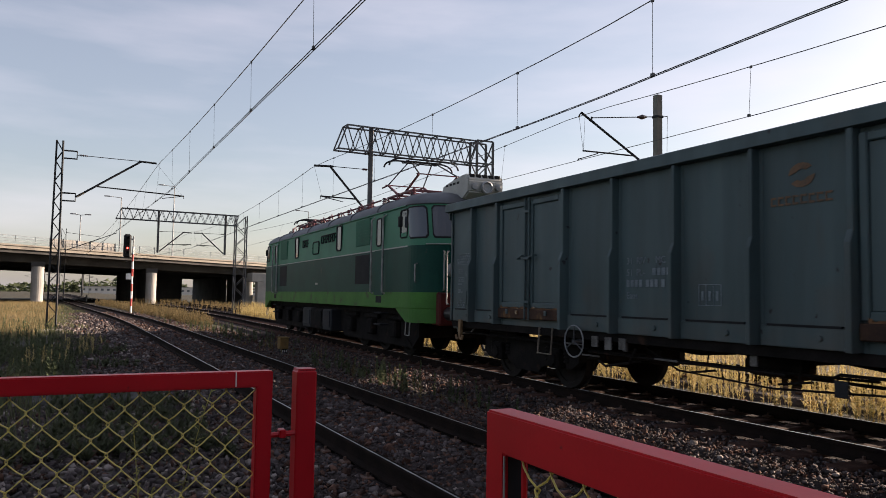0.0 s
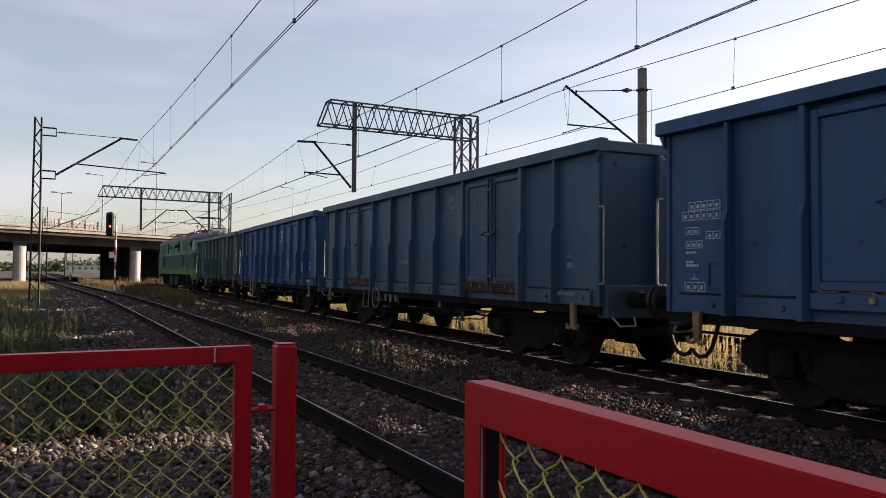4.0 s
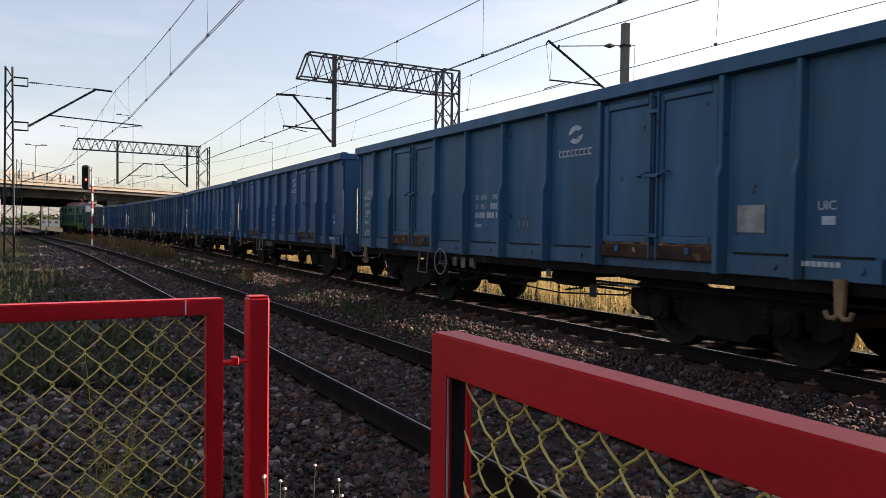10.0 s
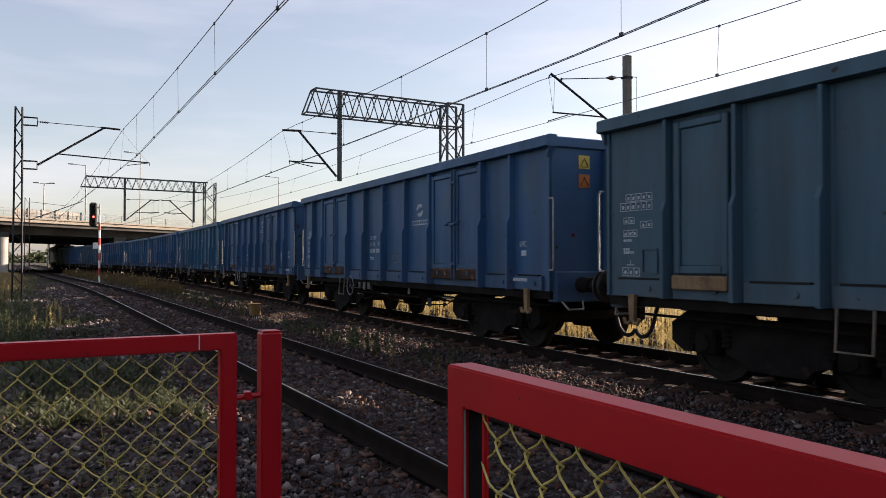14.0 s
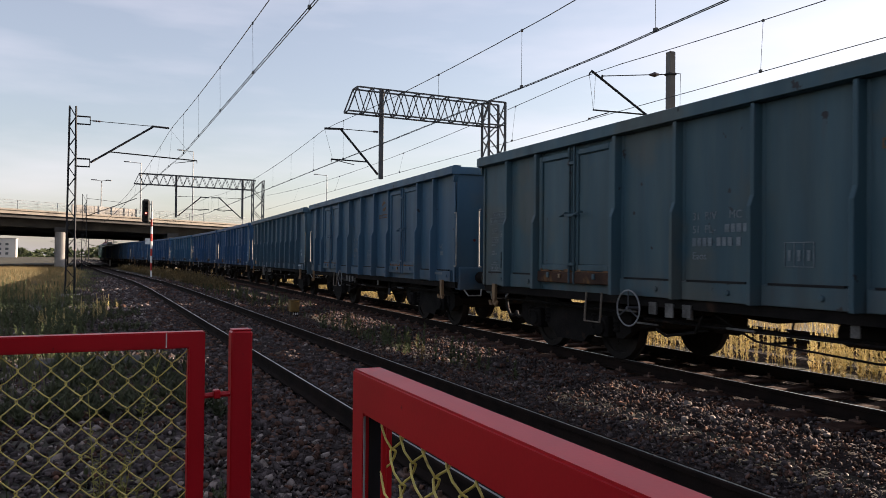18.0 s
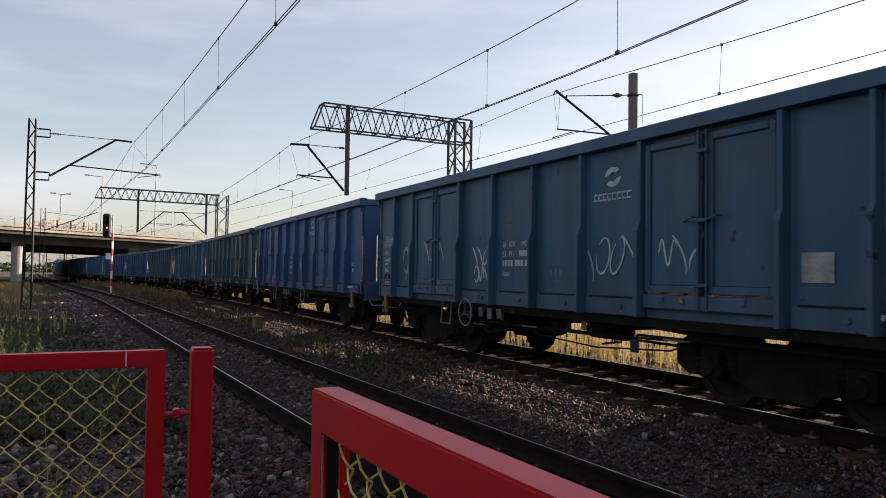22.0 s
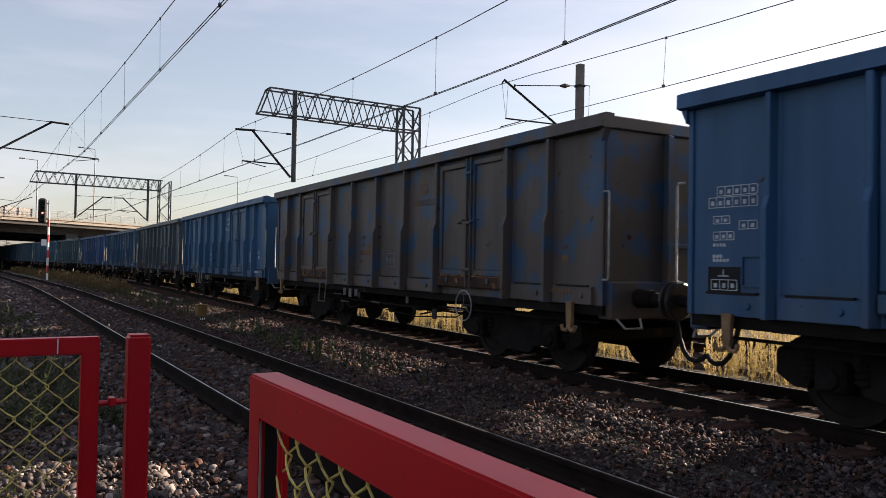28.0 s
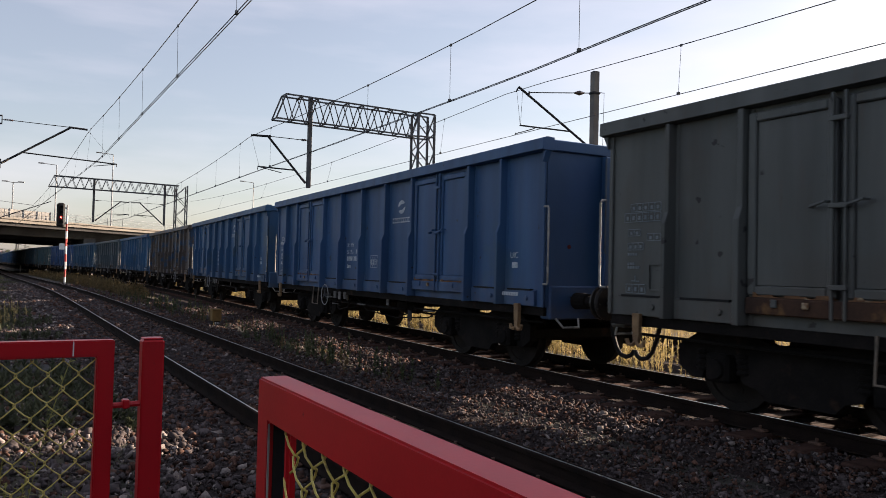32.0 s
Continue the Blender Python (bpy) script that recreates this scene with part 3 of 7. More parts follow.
def build_stones():
    sets = [stone_field(56000, 1.0, 9.5, 1.3, -2.8, 8.6, 0.010, 0.033), stone_field(40000, 8.5, 26, 1.35, -3.0, 10.2, 0.018, 0.040),
            stone_field(15000, -7, 2.2, 1.0, -6.5, 9.5, 0.016, 0.040), stone_field(9000, 0.5, 14, 1.0, -7.5, -2.4, 0.016, 0.036),
            stone_field(14000, 24, 62, 1.2, -0.5, 6.5, 0.035, 0.07),
            stone_field(12000, 3, 30, 1.1, 6.2, 10.2, 0.018, 0.042)]
    x, y, z, s = [np.concatenate(q) for q in zip(*sets)]
    u = rng.random(len(x))
    pick = np.where(x < 1.7, np.interp(u, [0, 0.71, 0.87, 1], [0, 0.61, 0.945, 1]), np.interp(u, [0, 0.62, 0.965, 1], [0, 0.61, 0.945, 1]))
    for name, lo, hi, m, label in (("ballast_stones", 0, 0.61, M_STONE, "loose dark grey crushed ballast stones on the ground"),
                                   ("brown_ballast_stones", 0.61, 0.945, M_STONE_BROWN, "loose rust-brown ballast stones on the ground"),
                                   ("pale_ballast_stones", 0.945, 1.0, M_STONE_PALE, "scattered pale ballast stones on the ground")):
        k = (pick >= lo) & (pick < hi)
        stones(name, x[k], y[k], z[k], s[k], label, m)


def build_tracks():
    near = build_track("near_track", NEAR_X, -12, 330, "empty railway track with shiny rail heads on dark ballast")
    run = build_track("train_track", TRAIN_X, -30, 330, "railway track that carries the freight train")
    third = build_track("third_track", THIRD_X, -12, 200, "railway track half hidden behind tall dry weeds")
    sleepers(near, NEAR_X, 0.2, 60, 1, M_TIMBER, 0.03)
    sleepers(run, TRAIN_X, 0.0, 60, 2, None, -0.012)
    sleepers(third, THIRD_X, 0.0, 30, 3)


# ---------------------------------------------------------------- plants
def plant_stuff(name, places, height, material, label, leaves=26, spread=0.10, droop=0.3, leaf=0.045, stalk=0.004):
    """Upright weeds: a thin stalk each, with many narrow leaves along it."""
    vs, fs = [], []
    for x, y, z in places:
        z = float(ground_z(x, y)) - 0.01
        h = height * rng.uniform(0.42, 1.3)
        lean = rng.normal(0, 0.06, 2) * h
        k = len(vs)
        for a in range(3):
            c, s = math.cos(a * 2.094) * stalk, math.sin(a * 2.094) * stalk
            vs += [(x + c, y + s, z), (x + lean[0] + c * 0.4, y + lean[1] + s * 0.4, z + h)]
        fs += [(k, k + 2, k + 3, k + 1), (k + 2, k + 4, k + 5, k + 3), (k + 4, k, k + 1, k + 5)]
        for i in range(leaves):
            u = rng.uniform(0.12, 1.02)
            w = spread * (1.15 - u) * rng.uniform(0.4, 1.2) + 0.012
            a = rng.uniform(0, 6.283)
            bx, by, bz = x + lean[0] * u, y + lean[1] * u, z + h * u
            dx, dy = math.cos(a), math.sin(a)
            up = rng.uniform(-droop, 1.0) * w
            lw = leaf * 0.28 * rng.uniform(0.6, 1.3)
            k = len(vs)
            vs += [(bx - dy * lw, by + dx * lw, bz), (bx + dy * lw, by - dx * lw, bz), (bx + dx * w, by + dy * w, bz + up + leaf * 0.4)]
            fs.append((k, k + 1, k + 2))
    me = bpy.data.meshes.new(name)
    me.from_pydata(vs, [], fs)
    return solid(name, me, material, label, "weeds", "stuff")


def blades(name, places, height, material, label, per=7, spread=0.10):
    """Grass tufts: a few bent blades each."""
    vs, fs = [], []
    for x, y, z in places:
        z = float(ground_z(x, y)) - 0.02
        for i in range(per):
            a = rng.uniform(0, 6.283)
            h = height * rng.uniform(0.5, 1.2)
            bx, by = x + rng.normal(0, spread), y + rng.normal(0, spread)
            o = rng.uniform(0.1, 0.5) * h
            dx, dy, w = math.cos(a), math.sin(a), 0.006 + 0.008 * rng.random()
            k = len(vs)
            vs += [(bx - dy * w, by + dx * w, z), (bx + dy * w, by - dx * w, z), (bx + dx * o * 0.4 + dy * w * 0.7, by + dy * o * 0.4 - dx * w * 0.7, z + h * 0.6),
                   (bx + dx * o * 0.4 - dy * w * 0.7, by + dy * o * 0.4 + dx * w * 0.7, z + h * 0.6), (bx + dx * o, by + dy * o, z + h)]
            fs += [(k, k + 1, k + 2, k + 3), (k + 3, k + 2, k + 4)]
    me = bpy.data.meshes.new(name)
    me.from_pydata(vs, [], fs)
    return solid(name, me, material, label, "grass", "stuff")


def build_plants():
    # the golden belt behind the train
    n = 3600
    y = -3 + 62 * rng.random(n) ** 1.25
    x = np.interp(y, YS, TRAIN_X) + 1.75 + rng.random(n) * 1.9
    keep = np.array([noise.noise((a * 0.8, b * 0.8, 5)) > -0.28 for a, b in zip(x, y)])
    plant_stuff("golden_weeds", [(a, b, -0.3) for a, b, c in zip(x, y, keep) if c], 0.88, M_GOLD, "tall sunlit golden dry weeds beyond the train track",
                leaves=80, spread=0.062, leaf=0.034)
    pl = []
    while len(pl) < 3000:
        b = -8 + 60 * rng.random() ** 1.2
        pl.append((x_at(THIRD_X, b) + 1.6 + 22 * rng.random() ** 1.5, b, -0.31))
    blades("dry_field_grass", pl, 0.40, M_DRY, "dry sunlit grass beyond the third track", per=8, spread=0.3)
    # between the tracks
    pl = []
    for cx, cy, sx, sy, m in ((5.45, 13.6, 0.22, 0.9, 34), (5.5, 10.6, 0.2, 0.6, 10), (5.4, 17.0, 0.25, 0.9, 18), (5.7, 27, 0.5, 3, 46), (5.6, 36, 0.6, 5, 70)):
        pl += [(rng.normal(cx, sx), rng.normal(cy, sy), -0.28) for i in range(m)]
    plant_stuff("green_weeds", pl, 0.42, M_GREEN, "dusty green weeds growing between the tracks", leaves=34, spread=0.10, leaf=0.06)
    pl = [(rng.normal(5.45, 0.35), rng.uniform(9, 40), -0.28) for i in range(60)]
    plant_stuff("tan_weeds", pl, 0.34, M_DRY, "small dried weeds growing between the tracks", leaves=26, spread=0.08)
    # left of the near track
    pl = []
    while len(pl) < 620:
        a, b = rng.uniform(-6, 0.6), rng.uniform(8, 40)
        if a < 0.3 - 0.03 * (b - 8) and noise.noise((a * 0.35, b * 0.35, 9)) > -0.15:
            pl.append((a, b, -0.3))
    plant_stuff("shaded_weeds", pl, 0.48, M_GREEN, "green weeds on the verge beside the empty track", leaves=34, spread=0.12, leaf=0.07)
    pl = []
    while len(pl) < 7200:
        a, b = 1.1 - 15.5 * rng.random() ** 1.2, 7 + 90 * rng.random() ** 1.5
        if noise.noise((a * 0.5, b * 0.3, 2)) > -0.2 + max(0, a + 0.9) * 0.32:
            pl.append((a, b, -0.31))
    blades("verge_grass", pl, 0.26, M_MEADOW, "short green grass on the verge", per=8, spread=0.16)
    pl = []
    while len(pl) < 5200:
        a, b = -1.0 - 28 * rng.random() ** 1.2, 30 + 80 * rng.random()
        if a < x_at(NEAR_X, b) - 2.6:
            pl.append((a, b, -0.31))
    blades("dry_meadow", pl, 0.42, M_DRY, "dry yellow meadow grass before the bridge", per=9, spread=0.35)
    pl = []
    while len(pl) < 1500:
        b = rng.uniform(40, 104)
        c0, c1 = x_at(NEAR_X, b) + 2.4, x_at(TRAIN_X, b) - 2.2
        if c1 > c0:
            pl.append((rng.uniform(c0, c1), b, -0.31))
    plant_stuff("golden_median_weeds", pl, 0.55, M_DRY, "dry golden weeds between the diverging tracks", leaves=22, spread=0.14, leaf=0.10, stalk=0.008)
    pl = []
    while len(pl) < 900:
        b = rng.uniform(50, 125)
        a = x_at(TRAIN_X, b) + rng.uniform(2.4, 16)
        pl.append((a, b, -0.31))
    plant_stuff("golden_far_weeds", pl, 0.6, M_DRY, "dry golden weeds beyond the train track", leaves=20, spread=0.16, leaf=0.12, stalk=0.01)
    pl = []
    while len(pl) < 2600:
        a, b = rng.uniform(-7, 1.5), 7.5 + 22 * rng.random() ** 1.3
        if noise.noise((a * 0.6, b * 0.45, 4)) > -0.12 + max(0, a) * 0.18:
            pl.append((a, b, -0.3))
    plant_stuff("dusty_weeds", pl, 0.20, M_DUSTY, "low dusty grey-green weeds on the verge", leaves=22, spread=0.13, leaf=0.06)
    pl = [(rng.normal(cx, 0.25), rng.normal(cy, 0.4), -0.3) for cx, cy, m in ((-0.6, 19, 14), (-1.6, 16.5, 12), (0.2, 22.5, 12), (-2.6, 21, 14), (0.5, 27, 12)) for i in range(m)]
    plant_stuff("straw_tufts", pl, 0.4, M_GOLD, "small straw-coloured tufts on the verge", leaves=30, spread=0.09, leaf=0.055)
    # tall stalks just behind the mesh of the gate
    bent_weeds("tall_weed", [((0.36, 3.55), (0.57, 3.71, 0.97), 0.16), ((0.30, 3.60), (0.25, 3.95, 0.78), -0.03), ((0.31, 3.50), (0.31, 3.60, 0.55), 0.02), ((0.35, 3.50), (0.41, 3.60, 0.52), 0.05),
                            ((0.38, 3.52), (0.48, 3.62, 0.40), 0.07), ((0.28, 3.45), (0.20, 3.55, 0.32), -0.04), ((0.36, 3.40), (0.37, 3.45, 0.22), 0.0), ((0.40, 3.45), (0.56, 3.55, 0.18), 0.08),
                            ((0.33, 3.62), (0.33, 3.70, 0.42), 0.01), ((0.26, 3.55), (0.14, 3.60, 0.10), -0.05), ((-0.62, 3.5), (-0.55, 3.6, 0.35), 0.05), ((-0.66, 3.45), (-0.75, 3.5, 0.15), -0.05)],
               M_TALL, "tall thin yellow-green weed growing behind the wire mesh", 84, 0.045)
    small = []
    for i in range(14):
        x, y = rng.uniform(0.62, 1.10), rng.uniform(2.62, 3.0)
        small.append(((x, y), (x + rng.normal(0, 0.03), y + rng.normal(0, 0.03), rng.uniform(0.2, 0.5)), rng.normal(0, 0.03)))
    bent_weeds("thin_stems", small, M_DUSTY, "thin grey-green stems with tiny white flowers beside the gate post", 7, 0.03, M_WHITE)
    low = [(rng.uniform(-1.4, 1.2), rng.uniform(3.2, 5.0), -0.28) for i in range(70)]
    plant_stuff("low_weeds", low, 0.2, M_GREEN, "low weeds in the gravel behind the gate", leaves=20, spread=0.07, leaf=0.05)


def bent_weeds(name, stalks, material, label, leaves, leaf, bloom=None):
    """Weeds with a curved stalk each, from a foot to a tip, and narrow leaves all along; a bloom may sit on the tip."""
    g, heads = Geo(), Geo()
    for (fx, fy), (tx, ty, tz), bend in stalks:
        z0 = float(ground_z(fx, fy)) - 0.01
        at = lambda u: (fx + (tx - fx) * u + bend * (u * u - u), fy + (ty - fy) * u, z0 + (tz - z0) * u)
        g.path([at(u) for u in np.linspace(0, 1, 9)], 0.0022, 5)
        for i in range(leaves):
            u, a = rng.uniform(0.15, 1.0), rng.uniform(0, 6.283)
            x, y, z = at(u)
            k = leaf * rng.uniform(0.5, 1.2) * (1.25 - 0.5 * u)
            dx, dy, w = math.cos(a) * k, math.sin(a) * k, 0.16
            up = rng.uniform(-0.35, 0.9) * k
            g.add([(x, y, z), (x + dx * 0.5 - dy * w, y + dy * 0.5 + dx * w, z + up * 0.7), (x + dx, y + dy, z + up), (x + dx * 0.5 + dy * w, y + dy * 0.5 - dx * w, z + up * 0.7)], [(0, 1, 2, 3)])
        if bloom:
            heads.lathe([(0.002, tz - 0.004), (0.007, tz), (0.006, tz + 0.006), (0.002, tz + 0.008)], 7, "z", (tx, ty, 0))
    ob = solid(name, g, material, label, "weeds", "stuff")
    if bloom:
        part("blooms", heads, bloom, ob, "tiny white flower heads")
    return ob


# ---------------------------------------------------------------- gates
def chain_link(parent, along, fixed, a0, a1, z0, z1, seed):
    """Zigzag wires hung side by side, hooked into one another, between two heights; along is 'x' or 'y'."""
    r = random.Random(seed)
    k = int(round((a1 - a0) / 0.0505))
    step = (a1 - a0) / k
    for i in range(k):
        base = a0 + (i + 0.5) * step
        pts, z, j = [], z1, 0
        while z > z0 - 0.001:
            s = 1 if (i + j) % 2 else -1
            a = base + s * (step * 0.5 + 0.003) + r.uniform(-0.0025, 0.0025)
            for dz, back in ((0.003, 1.0), (-0.003, -1.0)):
                o = 0.0045 * back * s
                pts.append((a, fixed + o, z + dz) if along == "x" else (fixed + o, a, z + dz))
            for f in (0.3, 0.7):
                m, o = a - s * step * f, -s * (0.0035 if along == "x" else 0.009) + r.uniform(-0.0015, 0.0015)
                zz = z - 0.003 - 0.0465 * f
                pts.append((m, fixed + o, zz) if along == "x" else (fixed + o, m, zz))
            z -= 0.0525
            j += 1
        part("mesh_wire", Geo().path(pts, 0.0025, 6), M_YELLOW, parent, smooth=True)


def welded_frame(axis, a0, a1, w, d0, d1, top, h):
    """Two uprights and the top bar, welded into one; their edges are rounded."""
    g = Geo().extrude([(a0, 0.02), (a0 + w, 0.02), (a0 + w, top - h), (a1 - w, top - h), (a1 - w, 0.02), (a1, 0.02), (a1, top), (a0, top)], axis, d0, d1)
    me = g.mesh("welded_frame")
    b = bmesh.new()
    b.from_mesh(me)
    bmesh.ops.bevel(b, geom=b.edges[:], offset=0.004, segments=2, affect="EDGES")
    b.to_mesh(me)
    b.free()
    return me


def build_gates():
    g = thing("left_gate", "red steel gate frame with yellow chain-link mesh", "gate")
    part("welded_frame", welded_frame("y", -2.4, 0.655, 0.06, 2.875, 2.935, 1.13, 0.06), M_RED, g)
    part("bottom_bar", Geo().box(-2.339, 0.594, 2.877, 2.933, -0.02, 0.04, 0.006), M_RED, g)
    part("weld_seam", Geo().box(0.515, 0.519, 2.871, 2.875, 1.075, 1.128), M_WHITE, g, "pale weld seam")
    chain_link(g, "x", 2.905, -2.33, 0.59, 0.05, 1.062, 3)
    bolt = Geo().tube((0.655, 2.90, 0.885), (0.752, 2.915, 0.885), 0.011, 8).box(0.69, 0.715, 2.885, 2.93, 0.872, 0.905, 0.004)
    part("bolt", bolt, M_RED, g, "red sliding bolt")
    p = thing("gate_post", "red square steel gate post with a capped top", "post")
    part("post_tube", Geo().box(0.755, 0.835, 2.90, 2.98, -0.35, 1.125, 0.007), M_RED, p)
    part("post_cap", Geo().box(0.759, 0.831, 2.904, 2.976, 1.1255, 1.131, 0.002), M_RED, p)
    q = thing("right_gate", "red steel gate frame seen from close by, with yellow chain-link mesh", "gate")
    part("welded_frame", welded_frame("x", -1.4, 1.43, 0.072, 0.766, 0.829, 1.181, 0.083), M_RED, q)
    part("bottom_bar", Geo().box(0.769, 0.826, -1.326, 1.356, -0.02, 0.045, 0.006), M_RED, q)
    # Black strip puts the shade inside the channel-shaped upright into colour.
    part("inner_channel", Geo().box(0.778, 0.812, 1.3555, 1.3579, 0.05, 1.095), M_BLACK, q, "black strip painted for the shaded inside of the upright")
    part("worn_edge", Geo().box(0.7665, 0.7705, 1.3555, 1.3579, 0.05, 1.095), M_HANDRAIL, q, "pale worn edge of the upright")
    part("tension_rod", Geo().tube((0.80, 1.33, 0.03), (0.80, 1.33, 1.098), 0.006, 6), M_RED, q)
    chain_link(q, "y", 0.80, -1.32, 1.33, 0.05, 1.097, 4)
    for y in (1.40, -1.37):
        part("leg", Geo().box(0.772, 0.822, y - 0.03, y + 0.025, -0.36, -0.021, 0.004), M_RED, q)
    part("leg", Geo().box(0.60, 0.65, 2.88, 2.93, -0.36, -0.021, 0.004), M_RED, g)
    part("leg", Geo().box(-2.395, -2.345, 2.88, 2.93, -0.36, -0.021, 0.004), M_RED, g)


# ---------------------------------------------------------------- overhead line
def lattice(x0, x1, y0, y1, z0, z1, step, chord=0.035, top=None):
    """A four-legged lattice column; top narrows it."""
    g = Geo()
    t = top or (x0, x1, y0, y1)
    legs = [((x, y), (u, v)) for (x, u) in ((x0, t[0]), (x1, t[1])) for (y, v) in ((y0, t[2]), (y1, t[3]))]
    at = lambda leg, k: (leg[0][0] + (leg[1][0] - leg[0][0]) * k, leg[0][1] + (leg[1][1] - leg[0][1]) * k, z0 + (z1 - z0) * k)
    for leg in legs:
        g.beam(at(leg, 0), at(leg, 1), chord * 1.6, chord * 1.6)
    n = max(2, int((z1 - z0) / step))
    for i in range(n):
        a, b = i / n, (i + 1) / n
        for p, q in ((0, 1), (2, 3), (0, 2), (1, 3)):
            u, v = (p, q) if i % 2 else (q, p)
            g.beam(at(legs[u], a), at(legs[v], b), chord * 0.8, chord * 0.8)
    return g


def truss(x0, x1, y, w, z0, z1, bays, tilt=0.0):
    """A box-section boom of four chords with zigzag bracing; the left end is raked."""
    g = Geo()
    zz = lambda x, z: z + tilt * (x - x0)
    for s in (-w / 2, w / 2):
        g.beam((x0, y + s, zz(x0, z0)), (x1, y + s, zz(x1, z0)), 0.055, 0.055)
        g.beam((x0 + 0.35, y + s, zz(x0 + .35, z1)), (x1, y + s, zz(x1, z1)), 0.055, 0.055)
        g.beam((x0, y + s, zz(x0, z0)), (x0 + 0.35, y + s, zz(x0 + .35, z1)), 0.05, 0.05)
        d = (x1 - x0 - 0.35) / bays
        for i in range(bays):
            a = x0 + 0.35 + i * d
            g.beam((a, y + s, zz(a, z1)), (a + d / 2, y + s, zz(a + d / 2, z0)), 0.032, 0.032)
            g.beam((a + d / 2, y + s, zz(a + d / 2, z0)), (a + d, y + s, zz(a + d, z1)), 0.032, 0.032)
    d = (x1 - x0 - 0.35) / bays
    for i in range(bays + 1):
        a = x0 + 0.35 + i * d
        g.beam((a, y - w / 2, zz(a, z1)), (a, y + w / 2, zz(a, z1)), 0.04, 0.04)
        b = a - d / 2 if i else x0
        g.beam((b, y - w / 2, zz(b, z0)), (b, y + w / 2, zz(b, z0)), 0.04, 0.04)
    return g


def insulator(g, p, q, r=0.05, n=5):
    p, q = Vector(p), Vector(q)
    for i in range(n):
        a = p + (q - p) * (i / n)
        b = p + (q - p) * ((i + 0.75) / n)
        g.tube(a, b, r, 8, r * 0.45)
    return g


def cantilever(parent, foot, tip, top, wire_end, arm_z, sign, material=None):
    """A bracket: a slanting tube from foot to the tip, a stay to the top, and a registration arm."""
    m = material or M_DARKSTEEL
    f, t, p = Vector(foot), Vector(tip), Vector(top)
    part("bracket_tube", Geo().tube(f, t, 0.043, 8), m, parent)
    head = t + Vector((sign * 0.62, 0, -0.03))
    part("bracket_head", Geo().tube(t - Vector((sign * 0.1, 0, 0)), head, 0.042, 8), m, parent)
    stay = Geo().tube(p, t, 0.014, 6)
    part("stay_rod", stay, m, parent)
    part("insulator", insulator(Geo(), p + (t - p) * 0.03, p + (t - p) * 0.16), M_INSUL, parent, "brown ribbed insulator")
    part("insulator", insulator(Geo(), f + (t - f) * 0.02, f + (t - f) * 0.12, 0.06), M_INSUL, parent, "brown ribbed insulator")
    k = (arm_z - f.z) / (t.z - f.z)
    a = f + (t - f) * k
    e = Vector(wire_end)
    part("registration_arm", Geo().tube(a, e, 0.027, 6).tube(e, e + Vector((-sign * 0.9, 0, -0.16)), 0.016, 6).tube(e, e + Vector((0, 0, -0.12)), 0.014, 6), m, parent)
    part("arm_hanger", Geo().tube(head, e - Vector((sign * 0.05, 0, 0)), 0.005, 4), M_WIRE, parent)
    return head


def wire(name, fn, y0, y1, r, label, step=2.0):
    ys = np.append(np.arange(y0, y1, step), y1)
    return solid(name, Geo().path([fn(y) for y in ys], r, 5), M_WIRE, label, "wire")


